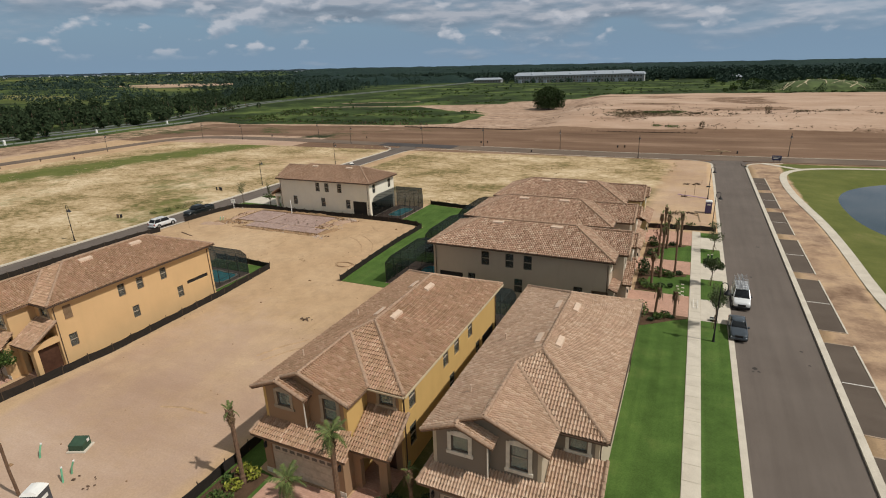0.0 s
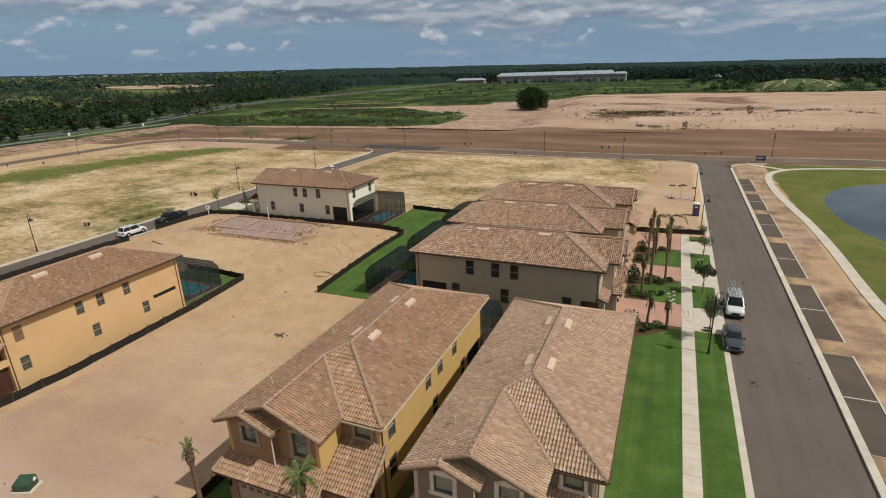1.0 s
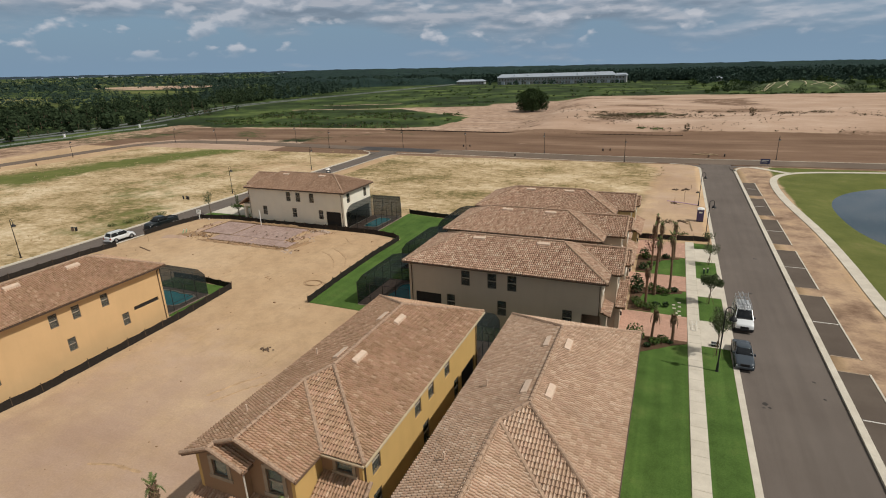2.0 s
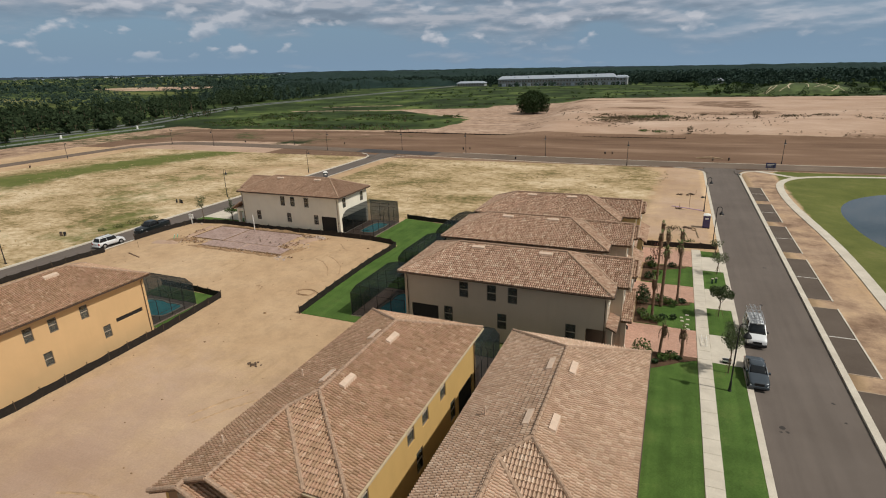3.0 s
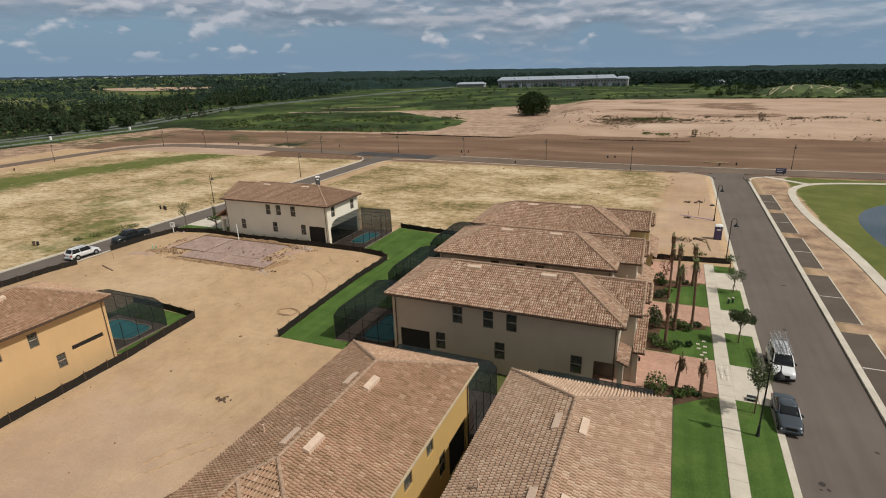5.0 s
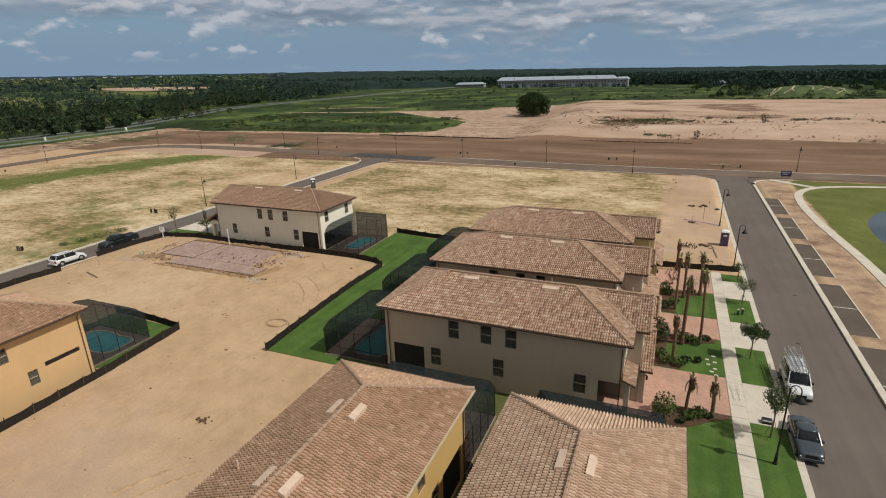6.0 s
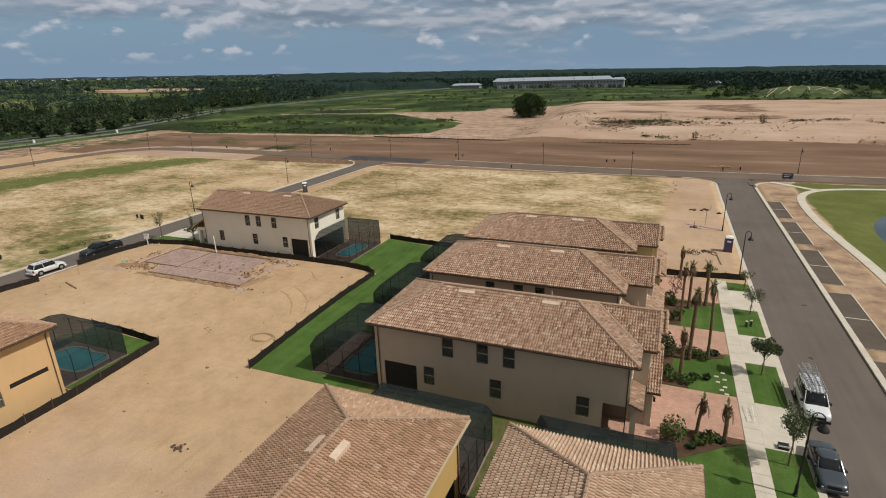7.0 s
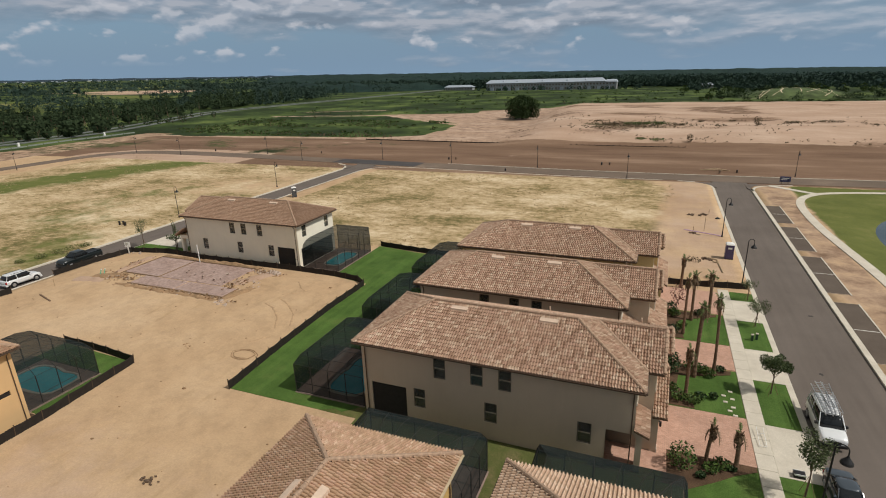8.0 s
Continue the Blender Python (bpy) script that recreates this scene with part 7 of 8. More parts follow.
# ---- the distance ----
def tree_leaves(mb, x, y, z, h, w, n, rng, pine):
    for _ in range(n):
        if pine:
            t = rng.random()
            r = w * (0.25 + 0.75 * math.sin(math.pi * min(1, 0.25 + 0.8 * t))) * rng.uniform(0.3, 1)
            zz = h * (0.30 + 0.70 * t)
        else:
            t = rng.uniform(-1, 1)
            r = w * math.sqrt(max(0.03, 1 - t * t)) * rng.uniform(0.5, 1)
            zz = h * (0.58 + 0.42 * t)
        a = rng.uniform(0, 6.283)
        p = Vector((x + r * math.cos(a), y + r * math.sin(a), z + zz))
        s = w * rng.uniform(0.18, 0.40)
        u, v = Vector((rng.gauss(0, 1), rng.gauss(0, 1), rng.gauss(0, 0.5))).normalized(), Vector((rng.gauss(0, 0.4), rng.gauss(0, 0.4), 1)).normalized()
        mb.add([tuple(p - u * s), tuple(p - v * s * 0.6), tuple(p + u * s), tuple(p + v * s * 0.6)], [(0, 1, 2, 3)])


rng = random.Random(5)
woods = Mb()
trunks = Mb()


scrub = Mb()
far_wood = Mb()


def hump(x, y):
    """Height of the grassy spoil heap beyond the sand."""
    return 6.0 * max(0.0, 1 - ((x - 78) / 34) ** 2 - ((y - 470) / 26) ** 2) ** 0.8


def wood(x, y, h, w, n, pine=False, mesh=None):
    z = land(x, y) + hump(x, y)
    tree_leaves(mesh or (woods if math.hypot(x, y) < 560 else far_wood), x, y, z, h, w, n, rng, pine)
    if math.hypot(x, y) < 450:
        trunks.tube([(x, y, z - 0.2), (x, y, z + h * 0.6)], [0.22, 0.12], 4, False)


# belt west of the highway: dark scrub with pines standing out of it
for _ in range(1500):
    y = 95 + 560 * rng.random() ** 1.15
    x = -292 - 0.10 * (y - 110) - 26 * smooth(170, 280, y) - rng.random() * (60 + 0.10 * y)
    thick = noise.noise((x * 0.022, y * 0.014, 6))
    if thick < -0.26 + 0.50 * smooth(190, 400, y):
        continue
    pine = rng.random() < 0.35
    k = 0.65 + 0.9 * smooth(-0.25, 0.4, thick) * rng.uniform(0.6, 1.1)
    wood(x, y, k * (rng.uniform(7, 11) if pine else rng.uniform(3.5, 7)), k * (rng.uniform(1.6, 2.4) if pine else rng.uniform(2.0, 3.8)), 52, pine)
for _ in range(9):
    y = rng.uniform(100, 215)
    wood(-250 - rng.random() * 9 - 0.12 * (y - 110), y, rng.uniform(5, 10), rng.uniform(2.4, 4.2), 170)
for _ in range(26):
    y = rng.uniform(105, 290)
    wood(-272 - rng.random() * 22 - 0.14 * (y - 110), y, rng.uniform(5, 9), rng.uniform(2.2, 3.8), 90)
for _ in range(6400):
    y = 130 + 900 * rng.random() ** 1.1
    x = -345 - 0.15 * (y - 110) - rng.random() ** 1.2 * 1100
    if noise.noise((x * 0.006, y * 0.012, 4)) < -0.02 + 0.00012 * (-345 - x):
        continue
    if -1090 < x < -760 and abs(y - 735 + 0.28 * (x + 925)) < 85 and rng.random() < 0.8:
        continue
    pine = rng.random() < 0.4
    wood(x, y, rng.uniform(6, 9) if pine else rng.uniform(2.5, 5.5), rng.uniform(1.6, 2.6) if pine else rng.uniform(2.5, 5.0), 16, pine)
for _ in range(2600):
    y = rng.uniform(330, 900)
    x = rng.uniform(max(-1.02 * y, -760), -342)
    if noise.noise((x * 0.010, y * 0.007, 17)) < 0.10 - 0.35 * smooth(600, 850, y):
        continue
    wood(x, y, rng.uniform(5, 10), rng.uniform(2.6, 5.0), 14, rng.random() < 0.25, far_wood)
for _ in range(70):
    y = rng.uniform(110, 300)
    wood(-254 - rng.random() * 30 - 0.12 * (y - 120), y, rng.uniform(2, 4.5), rng.uniform(1.0, 2.2), 30)
for _ in range(150):
    y = 150 + 420 * rng.random()
    wood(-290 - 0.10 * (y - 110) - rng.random() * 70, y, rng.uniform(10, 15), rng.uniform(1.8, 2.8), 54, True)
# edges of the far belts
for _ in range(700):
    x = rng.uniform(-900, 800)
    y = 775 + rng.random() * 60 + (90 if x < -260 else 0)
    if x > -40:
        y -= min(150, (x + 40) * 0.5) * rng.random()
    wood(x, y, rng.uniform(8, 13), rng.uniform(4, 7), 46)
for _ in range(420):
    x = rng.uniform(20, 620)
    wood(x, rng.uniform(600, 760), rng.uniform(3, 8), rng.uniform(2.5, 5), 46)
# single crowns standing out of the far woods
for _ in range(2200):
    x = rng.uniform(-300, 1100)
    y = rng.uniform(840, 1500)
    wood(x, y, rng.uniform(11, 17), rng.uniform(4, 7), 16)
for _ in range(1500):
    a, d = radians(rng.uniform(108, 156)), 1100 + 2300 * rng.random()
    x, y = d * math.cos(a), d * math.sin(a)
    if x < -330 and noise.noise((x * 0.002, y * 0.005, 6)) > -0.15:
        wood(x, y, rng.uniform(6, 11), rng.uniform(6, 16), 8)
for _ in range(420):
    x = rng.uniform(-420, 60)
    wood(x, rng.uniform(770, 835), rng.uniform(9, 13), rng.uniform(4, 7), 40)
# trees before the terrace and in the middle distance
for _ in range(46):
    x = rng.uniform(-225, -20)
    wood(x, rng.uniform(672, 692), rng.uniform(3, 6.5), rng.uniform(1.8, 3.2), 40)
# low growth in the meadow
for _ in range(26):
    wood(rng.uniform(-140, -104), rng.uniform(203, 207), rng.uniform(1.0, 2.2), rng.uniform(0.25, 0.5), 16)
for _ in range(18):
    x, y = rng.uniform(-240, -110), rng.uniform(215, 420)
    wood(x, y, rng.uniform(0.5, 1.6), rng.uniform(0.5, 1.4), 14, mesh=scrub)
for _ in range(900):
    x = rng.uniform(-236, -100)
    y = rng.uniform(197, 270) - 0.12 * (x + 118)
    if noise.noise((x * 0.03, y * 0.05, 14)) > -0.05 and x < between(y, MEADOW) - 3:
        wood(x, y, rng.uniform(0.3, 1.3), rng.uniform(0.5, 1.8), 12, mesh=scrub)
for _ in range(600):
    x, y = rng.uniform(-260, 40), rng.uniform(300, 640)
    if noise.noise((x * 0.012, y * 0.03, 15)) > 0.0 and x < between(y, MEADOW) - 6:
        wood(x, y, rng.uniform(0.5, 1.6), rng.uniform(0.8, 2.4), 10, mesh=scrub)
# round the grassy heap and along the meadow's far side
for _ in range(120):
    x = rng.uniform(5, 190)
    y = rng.uniform(430, 600)
    if y < 500 and 36 < x < 118:
        continue
    wood(x, y, rng.uniform(2, 6), rng.uniform(1.6, 3.6), 50, mesh=scrub if rng.random() < 0.6 else None)
for _ in range(60):
    x = rng.uniform(30, 150)
    wood(x, rng.uniform(392, 425), rng.uniform(0.4, 1.1), rng.uniform(0.8, 2.0), 20, mesh=scrub)
for _ in range(26):
    x, y = rng.uniform(-230, 150), rng.uniform(400, 700)
    wood(x, y, rng.uniform(1, 3), rng.uniform(1.2, 3), 14)
# the canopy of the far woods, a rolling sheet of crowns that thins out to fields on the town's side
canopy = Mb()
rows = [800 * 1.045 ** k for k in range(36)]
cols = [radians(22 + 0.32 * k) for k in range(352)]
idx = {}
for i, d in enumerate(rows):
    for k, a in enumerate(cols):
        x, y = d * math.cos(a), d * math.sin(a)
        h = 9.5 + 5.0 * noise.noise((x * 0.03, y * 0.03, 1)) + 2.0 * noise.noise((x * 0.11, y * 0.11, 2)) + 5 * noise.noise((x * 0.0016, y * 0.0016, 7)) + (4 if math.degrees(a) < 85 else 0) * smooth(900, 2600, d)
        if (-260 < x < -30 and y < 800):
            continue
        # the woods thin out towards the fields
        h = h * smooth(0, 5, 131 + 5 * noise.noise((d * 0.004, 3, 9)) - math.degrees(a)) - 1.0 * smooth(0, 8, math.degrees(a) - 122)
        if i == 0 or k >= 350:
            h = -3
        idx[i, k] = len(canopy.v)
        canopy.v.append((x, y, land(x, y) + h))
for i in range(len(rows) - 1):
    for k in range(len(cols) - 1):
        q = [(i, k), (i, k + 1), (i + 1, k + 1), (i + 1, k)]
        if all(c in idx for c in q):
            canopy.q.append(tuple(idx[c] for c in reversed(q)))
# canopy colour leans blue to carry the haze of distance
M_CANOPY = Mat("haze_woodland_canopy", 0.9, 0, 0.05)
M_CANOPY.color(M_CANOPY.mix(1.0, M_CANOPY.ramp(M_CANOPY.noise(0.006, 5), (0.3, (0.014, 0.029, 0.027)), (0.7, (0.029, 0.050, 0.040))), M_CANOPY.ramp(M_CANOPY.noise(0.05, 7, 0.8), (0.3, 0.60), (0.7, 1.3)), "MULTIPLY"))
M_CANOPY.bump(M_CANOPY.noise(0.15, 5, 0.8), 0.8, 3.0)
# horizon ridge; its blue base colour stands in for haze
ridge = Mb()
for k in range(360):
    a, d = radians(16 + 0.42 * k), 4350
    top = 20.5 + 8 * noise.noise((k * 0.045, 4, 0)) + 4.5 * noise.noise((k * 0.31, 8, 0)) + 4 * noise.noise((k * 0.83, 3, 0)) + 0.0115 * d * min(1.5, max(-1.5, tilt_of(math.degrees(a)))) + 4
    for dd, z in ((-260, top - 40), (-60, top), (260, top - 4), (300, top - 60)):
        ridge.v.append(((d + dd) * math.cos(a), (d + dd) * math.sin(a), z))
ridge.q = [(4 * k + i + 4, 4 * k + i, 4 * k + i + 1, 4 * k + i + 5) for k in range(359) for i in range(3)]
structure("backdrop", ridge, plain("haze_blue_woods", (0.021, 0.036, 0.050), 0.95, vary=0.25, scale=0.01, fine=0.1), "thin line of woods on the horizon, blue haze in its colour", "horizon")
tagged(part("far_canopy", canopy, M_CANOPY.m, smooth=True), "rolling dark canopy of distant woodland, tinted blue for haze", "woodland", kind="stuff")
tagged(part("near_woods", woods, M_FOREST), "dark green belt of scrub and pines", "woodland", kind="stuff")
tagged(part("far_woods", far_wood, M_HAZEWOOD), "woodland reaching to the horizon, haze put into its blue-green leaves", "woodland", kind="stuff")
tagged(part("meadow_scrub", scrub, M_SCRUB), "fresh green scrub scattered over the meadow", "scrub", kind="stuff")
heap = Mb()
for j in range(31):
    for i in range(41):
        x, y = 42 + 72 * i / 40, 442 + 56 * j / 30
        heap.v.append((x, y, land(x, y) + hump(x, y) + 0.5 * noise.noise((x * 0.2, y * 0.2, 3)) * min(1, hump(x, y)) - (0.6 if hump(x, y) <= 0 else 0.0)))
heap.q = [(41 * j + i, 41 * j + i + 1, 41 * j + i + 42, 41 * j + i + 41) for j in range(30) for i in range(40)]
tagged(part("grass_mound", heap, plain("heap_grass", (0.070, 0.098, 0.034), 0.95, vary=0.5, scale=0.15), smooth=True), "low earth mound grown over with grass", "mound")
tracks = Mb()
for xa, xb, y0, bend in ((44, 58, 464, 3), (50, 62, 468, 3), (54, 66, 470, -3), (62, 70, 472, 3), (68, 78, 474, -4), (79, 74, 474, 3), (82, 92, 474, 4), (94, 86, 474, -3), (92, 98, 470, 3), (106, 97, 466, -3)):
    for k in range(14):
        q = []
        for t in (k / 14, (k + 1) / 14):
            x, y = xa + (xb - xa) * t + bend * math.sin(3 * t), y0 - 22 * (1 - t)
            wd = 0.25 + 0.5 * abs(noise.noise((x * 0.3, y * 0.3, 5)))
            q += [(x - wd, y, land(x, y) + hump(x - wd, y) + 0.35), (x + wd, y, land(x, y) + hump(x + wd, y) + 0.35)]
        tracks.add(q, [(0, 1, 3, 2)])
tagged(part("worn_tracks", tracks, plain("worn_sand", (0.46, 0.39, 0.26), 0.95, vary=0.4, scale=0.5)), "pale sandy tracks worn over the heap", "tracks", kind="stuff")
tagged(part("far_trunks", trunks, M_BARK), "grey trunks of the far woodland", "woodland", kind="stuff")
# the lone oak on the meadow's edge
oak = thing("tree", pose(-72.5, 285, land(-72.5, 285)), "large dark oak standing alone on bare sand", "tree")
part("trunk", Mb().tube([(0, 0, -0.3), (0.2, 0, 2.2), (0, 0.2, 4.5)], [0.9, 0.65, 0.45], 9), M_BARK, oak)
cr = Mb()
r2 = random.Random(9)
for k in range(16):
    a = k * 2.4
    rr = 6.3 * math.sqrt(k / 16)
    tip = (rr * math.cos(a) * 1.15, rr * math.sin(a), 5.6 + 4.4 * (1 - (rr / 7.4) ** 2) * r2.uniform(0.7, 1.1))
    part("limb", Mb().tube([(0, 0, 2.6), (tip[0] * 0.5, tip[1] * 0.5, tip[2] * 0.62), tip], [0.3, 0.18, 0.05], 5), M_BARK, oak)
    clump(cr, tip, 2.9, 2.9, 2.4, 330, 0.42, r2, 0.2)
    clump(cr, (tip[0] * 1.08, tip[1] * 1.08, 4.6), 2.6, 2.6, 1.6, 150, 0.42, r2, 0.2)
    clump(cr, (tip[0] * 1.02, tip[1] * 1.02, 2.5), 2.4, 2.4, 2.0, 200, 0.42, r2, 0.2)
part("crown", cr, M_OAK, oak, "wide dark crown")
# weeds and saplings on the sand mound
for i, (x, y, r, h, n, mt) in enumerate(((-16, 226, 4.5, 0.7, 260, M_SHRUB), (-9, 229, 5.5, 0.8, 320, M_SHRUB), (-24, 222, 3.5, 0.6, 150, M_BRUSH), (-1, 228, 3.0, 0.7, 120, M_BRUSH), (22.5, 222, 1.3, 3.4, 140, M_BRUSH), (1.2, 196, 1.0, 2.6, 110, M_BRUSH),
        (12, 226, 2.2, 0.7, 80, M_BRUSH), (34, 230, 3.2, 0.6, 130, M_BRUSH), (45, 230, 4.0, 0.7, 150, M_BRUSH), (-8, 198, 2.5, 0.7, 120, M_SHRUB), (-13, 199, 2.0, 0.5, 80, M_SHRUB), (6, 238, 1.6, 0.6, 60, M_BRUSH), (17, 240, 1.6, 0.5, 60, M_BRUSH), (-30, 236, 2.4, 0.5, 80, M_BRUSH))):
    brush(x, y, r, h, n, 200 + i, "green weeds on the sand mound" if mt is M_SHRUB else "dry brown weeds on the sand mound", mt, land(x, y), 0.3)
tuft = Mb()
r3 = random.Random(21)
for _ in range(900):
    x, y = r3.uniform(-60, 75), r3.uniform(196, 262)
    if noise.noise((x * 0.06, y * 0.12, 9)) > 0.12:
        clump(tuft, (x, y, land(x, y) + 0.12), 0.35, 0.3, 0.18, 4, 0.22, r3, 0)
for _ in range(420):
    u, v = r3.gauss(0, 1), r3.gauss(0, 1)
    x, y = -17 + 9.5 * u, 224 + 6 * v + 0.25 * 9.5 * u
    clump(tuft, (x, y, land(x, y) + 0.2), 0.5, 0.4, 0.3, 6, 0.25, r3, 0)
for _ in range(260):
    x = r3.uniform(-14, 62)
    y = r3.choice((197, 226, 229, 240)) + r3.gauss(0, 1.6)
    if noise.noise((x * 0.12, y * 0.05, 3)) > 0.0:
        clump(tuft, (x, y, land(x, y) + 0.2), 0.5, 0.35, 0.35, 6, 0.25, r3, 0)
tagged(part("weeds", tuft, M_BRUSH), "scattered dry weeds on the mound", "weeds", kind="stuff")
straw_t = Mb()
M_STRAW = leaf_mat("straw_tuft", (0.34, 0.26, 0.13), (0.55, 0.43, 0.25))
for _ in range(6500):
    if r3.random() < 0.55:
        x, y = r3.uniform(-73, -4), r3.uniform(79, 136)
    else:
        x, y = r3.uniform(-170, -88), r3.uniform(35, 142)
    if noise.noise((x * 0.07, y * 0.12, 4)) + 0.6 * noise.noise((x * 0.3, y * 0.4, 6)) > 0.06:
        clump(straw_t, (x, y, land(x, y) + 0.06), 0.45, 0.36, 0.06, 4, 0.13, r3, 0)
tagged(part("straw_tufts", straw_t, M_STRAW), "dry straw tufts on the empty lots", "straw", kind="stuff")

# highway with a pale barrier, and its sandy verge
mb = ribbon(Mb(), [(-262, 60), (-263, 120), (-264, 200), (-300, 290), (-318, 340), (-316, 430), (-306, 540), (-299, 680), (-296, 760)], 4.2, 0.35, 0.3)
ribbon(mb, [(-273, 60), (-274, 120), (-276, 200), (-312, 290), (-330, 340), (-328, 430), (-316, 540), (-308, 680), (-304, 760)], 3.6, 0.35, 0.3)
structure("road", mb, plain("pale_road", (0.135, 0.145, 0.135), 0.9, vary=0.3, scale=0.05), "pale grey highway before the woods", "road")
for i in range(18):
    y = 96 + i * 6.2
    if i % 6 == 3:
        tagged(part("gate_post", Mb().bevel_box(-0.36, 0.36, -0.36, 0.36, 0, 2.0, 0.06), M_WHITE, m=pose(-246 - (0.03 * i), y, land(-246, y))), "white masonry post of the roadside wall", "post", "roadside posts")
    tagged(part("roadside_rail", Mb().box(-0.15, 0.15, -2.9, 2.9, 0.0, 0.55), plain("rail_paint", (0.22, 0.24, 0.21), 0.8) if i == 0 else bpy.data.materials["rail_paint"], m=pose(-246, y, land(-246, y))), "pale roadside wall segment", "wall", "roadside wall")
# long white terraced building
M_SIDING, M_ROOFW = plain("white_siding", (0.28, 0.29, 0.29), 0.7), plain("pale_metal_roof", (0.33, 0.37, 0.42), 0.6)
tb_ = thing("terrace_building", pose(-140, 706, land(-140, 706)), "long white terrace building with a pale roof", "building")
part("wall", Mb().box(-80, 80, -8, 8, 0, 9.2), M_SIDING, tb_)
part("roof", Mb().add([(-81, -9, 9.2), (67, -9, 9.2), (67, 9, 9.2), (-81, 9, 9.2), (-77, 0, 13.2), (63, 0, 13.2)], [(0, 1, 5, 4), (1, 2, 5), (2, 3, 4, 5), (3, 0, 4)]), M_ROOFW, tb_)
part("roof", Mb().add([(67, -9, 8.2), (81, -9, 8.2), (81, 9, 8.2), (67, 9, 8.2), (68, 0, 11), (79, 0, 11)], [(0, 1, 5, 4), (1, 2, 5), (2, 3, 4, 5), (3, 0, 4)]), M_ROOFW, tb_)
WINM = Mb().box(-0.9, 0.9, -0.12, 0.02, -0.9, 0.9).mesh("window", M_WINFRAME)
for k in range(42):
    x = -77 + k * 3.75
    for z in (2.2, 6.4):
        part("window", WINM, None, tb_, m=pose(x, -8.0, z))
for k in range(14):
    x = -72 + k * 11
    part("porch", Mb().box(x - 2.0, x + 2.0, -10.5, -8, 0, 3.6), M_ROOFW, tb_)
for x in (-58, -40, -8, 22, 44):
    part("dormer", Mb().add([(x - 2, -6.0, 10.2), (x + 2, -6.0, 10.2), (x, -6.0, 11.8), (x - 2, -1, 12.4), (x + 2, -1, 12.4), (x, 0, 13.25)], [(0, 1, 2), (1, 4, 5, 2), (3, 0, 2, 5)]), M_ROOFW, tb_)
for x, y, w, h, lab in ((-270, 735, 40, 4.2, "low pale building at the wood's edge"), (36, 700, 13, 3.4, "small pale outbuilding by the woods")):
    t2 = thing("outbuilding", pose(x, y, land(x, y)), lab, "building")
    part("wall", Mb().box(-w / 2, w / 2, -5, 5, 0, h), M_SIDING, t2)
    part("roof", Mb().add([(-w / 2 - 1, -6, h), (w / 2 + 1, -6, h), (w / 2 + 1, 6, h), (-w / 2 - 1, 6, h), (-w / 2 + 3, 0, h + 2.5), (w / 2 - 3, 0, h + 2.5)], [(0, 1, 5, 4), (1, 2, 5), (2, 3, 4, 5), (3, 0, 4)]), M_ROOFW, t2)
    for k in range(int(w / 4)):
        part("window", WINM, None, t2, m=pose(-w / 2 + 2 + k * 4, -5, h / 2))
# far town on the left horizon
r4 = random.Random(31)
for k in range(48):
    a = radians(114 + 39 * r4.random() ** 0.6)
    d = r4.uniform(3000, 3900)
    w, dp, h = r4.uniform(8, 26), 10, r4.uniform(2.0, 3.4)
    x, y = d * math.cos(a), d * math.sin(a)
    fb = thing("far_house", pose(x, y, land(x, y), 0, 0, math.degrees(a) - 90), "pale distant house among the woods", "house", "distant houses")
    part("wall", Mb().box(-w / 2, w / 2, -dp / 2, dp / 2, 0, h), M_SIDING if k % 3 else C_CREAM, fb)
    part("roof", Mb().add([(-w / 2 - 1, -dp / 2 - 1, h), (w / 2 + 1, -dp / 2 - 1, h), (w / 2 + 1, dp / 2 + 1, h), (-w / 2 - 1, dp / 2 + 1, h), (-w / 3, 0, h + 2), (w / 3, 0, h + 2)], [(0, 1, 5, 4), (1, 2, 5), (2, 3, 4, 5), (3, 0, 4)]), M_ROOFW, fb)

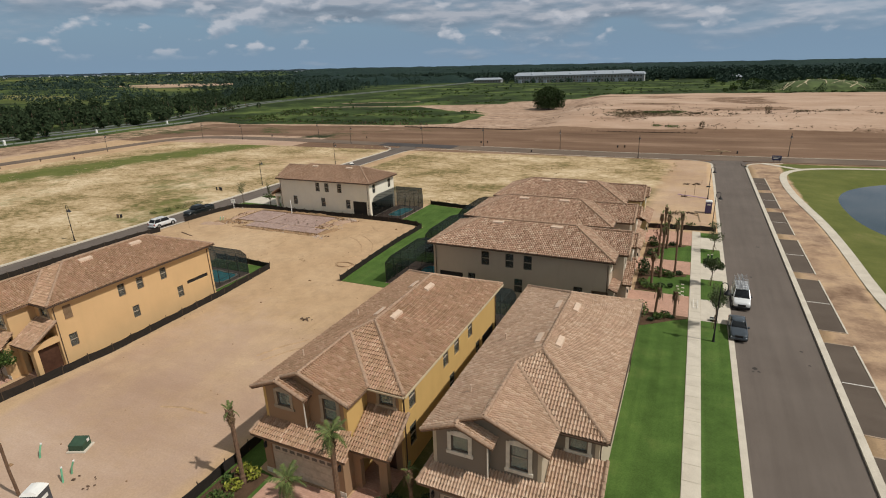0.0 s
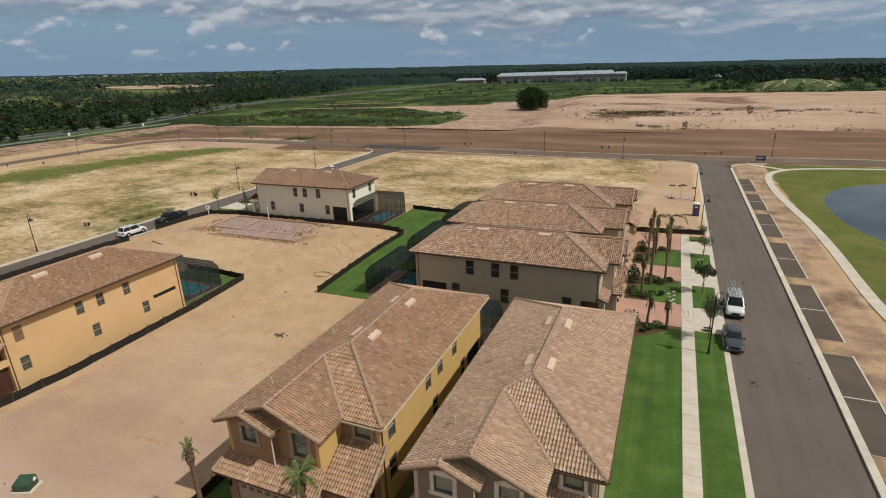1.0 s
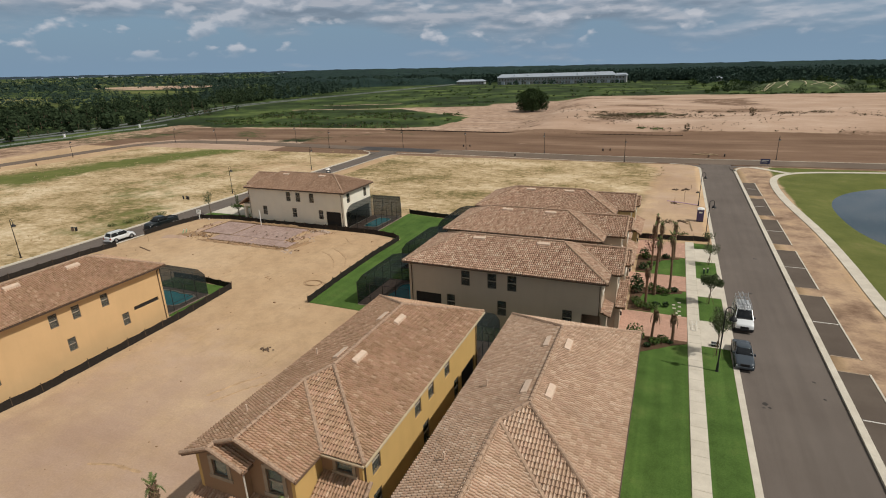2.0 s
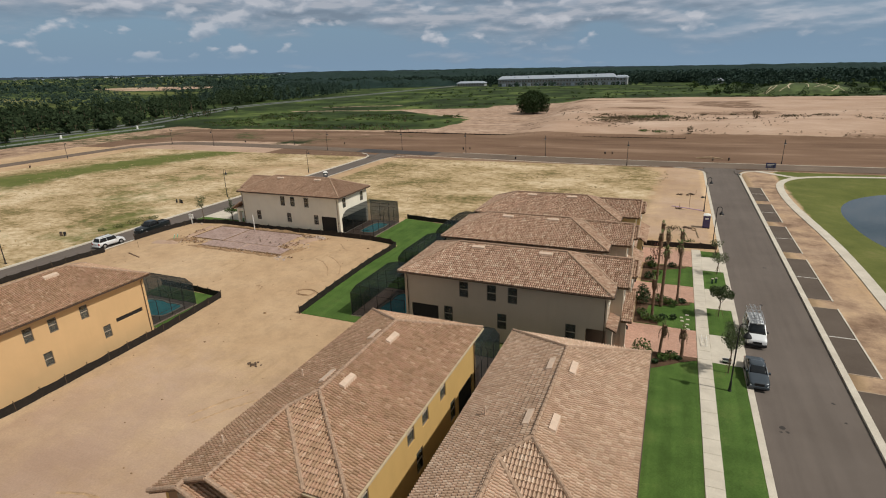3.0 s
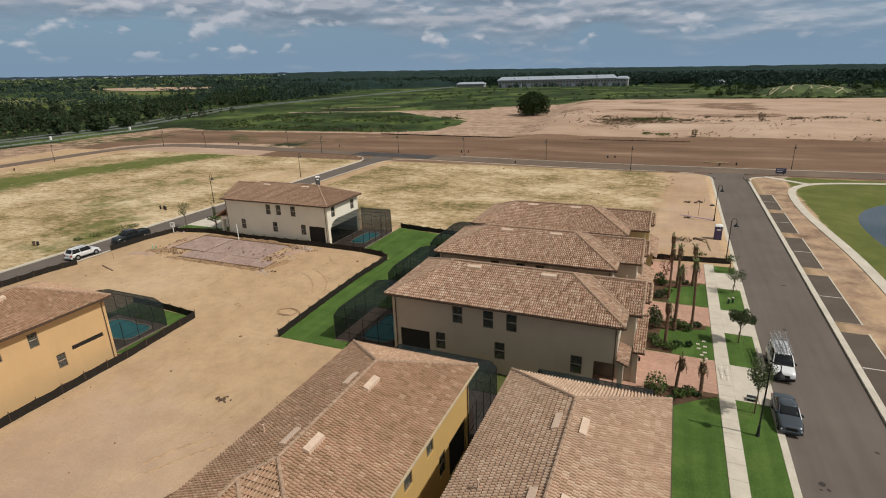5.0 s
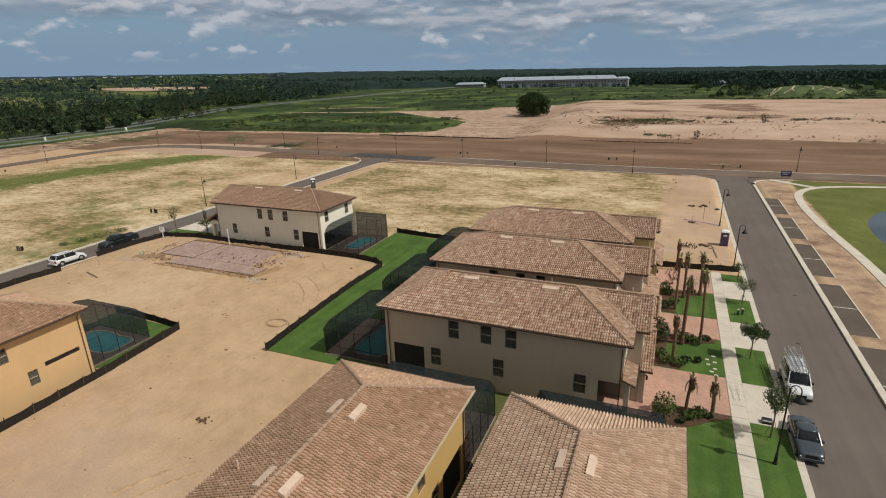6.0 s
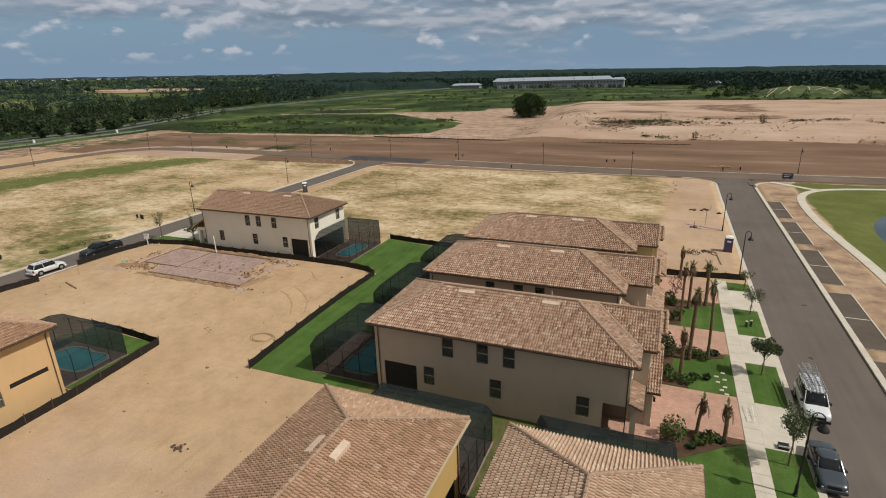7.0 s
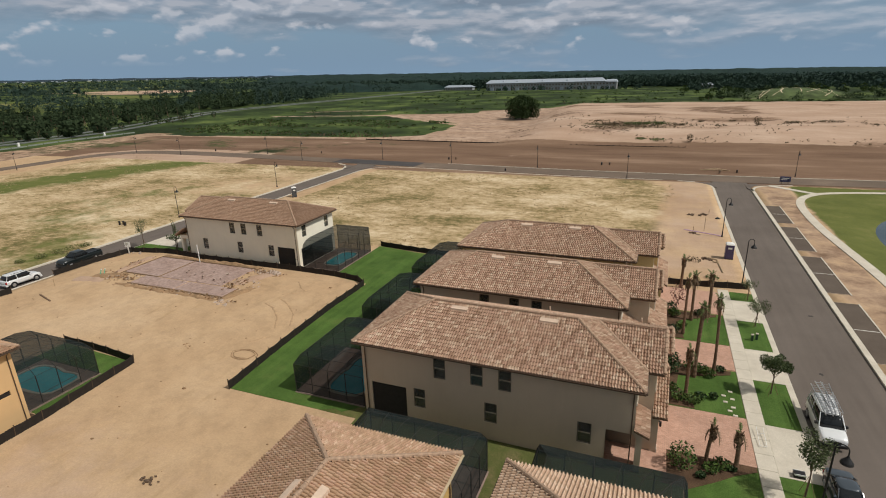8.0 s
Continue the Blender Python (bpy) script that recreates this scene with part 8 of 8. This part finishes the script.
rut = Mb()
for pts in (((-45.7, 57.1), (-44.3, 56.5), (-42.4, 54.9), (-41.0, 52.7)), ((-45.2, 58.8), (-43.2, 57.7), (-41.2, 56.0), (-39.9, 53.6)), ((-46.0, 63.5), (-44.6, 62.0), (-43.6, 61.4)), ((-45.5, 59.7), (-44.8, 60.3), (-44.0, 60.5)), ((-41.6, 49.6), (-40.8, 50.6), (-40.3, 51.2)), ((-33.6, 25.2), (-32.4, 27.4), (-31.0, 29.2)), ((-34.6, 25.8), (-33.4, 28.0), (-32.0, 29.8)), ((-36.0, 17.2), (-34.2, 17.8), (-32.0, 17.9))):
    for (xa, ya), (xb, yb) in zip(pts, pts[1:]):
        for k in range(6):
            x, y = xa + (xb - xa) * (k + 0.5) / 6, ya + (yb - ya) * (k + 0.5) / 6
            x, y = x + 0.08 * noise.noise((x * 3, y * 3, 1)), y + 0.08 * noise.noise((x * 3, y * 3, 5))
            z, dx, dy = land(x, y), (xb - xa) / 11, (yb - ya) / 11
            ln = math.hypot(dx, dy)
            w = 0.22 * (0.6 + 0.6 * abs(noise.noise((x, y, 2))))
            ox, oy = -dy / ln * w, dx / ln * w
            rut.add([(x - dx - ox, y - dy - oy, z - 0.02), (x + dx - ox, y + dy - oy, z - 0.02), (x + dx, y + dy, z + 0.035), (x - dx, y - dy, z + 0.035), (x + dx + ox, y + dy + oy, z - 0.02), (x - dx + ox, y - dy + oy, z - 0.02)], [(0, 1, 2, 3), (3, 2, 4, 5)])
tagged(part("tyre_ruts", rut, plain("damp_sand", (0.44, 0.292, 0.168), 0.95, vary=0.3, scale=2)), "curved tyre ruts pressed into the sand", "tyre ruts", kind="stuff")
silt_fence("low dark silt fence along the foot of the sand mound", [(-112, 196), (-70, 192.5), (-30, 190.5), (0, 190)], 0.32)

# looped track line on the sand, built as a thin coiled tube
hose = Mb().tube([((1.35 - 0.008 * k) * math.cos(0.205 * k) * (1 + 0.08 * math.sin(k)), 0.7 * (1.35 - 0.008 * k) * math.sin(0.205 * k), 0.03 + 0.0004 * k) for k in range(58)], 0.03, 5)
tagged(part("hose", hose, M_SPOIL, m=pose(-40.4, 47.6, 0.0)), "looped track line on the lot, made as a thin tube", "hose")
# hedges and sand tracks' shrubs past the mound
r5 = random.Random(51)
for k in range(26):
    cx, cy, sp = r5.choice(((46, 440, 5), (73, 434, 3), (105, 438, 5), (42, 470, 14), (116, 455, 14)))
    x, y = cx + r5.gauss(0, 0.6) * sp, cy + r5.gauss(0, 0.5) * sp
    brush(x, y, r5.uniform(2, 4.5), r5.uniform(2, 5.5), 90, 400 + k, "dark green bush past the sand mound", M_FOREST if k % 3 else M_SHRUBDK, land(x, y), 0.5)
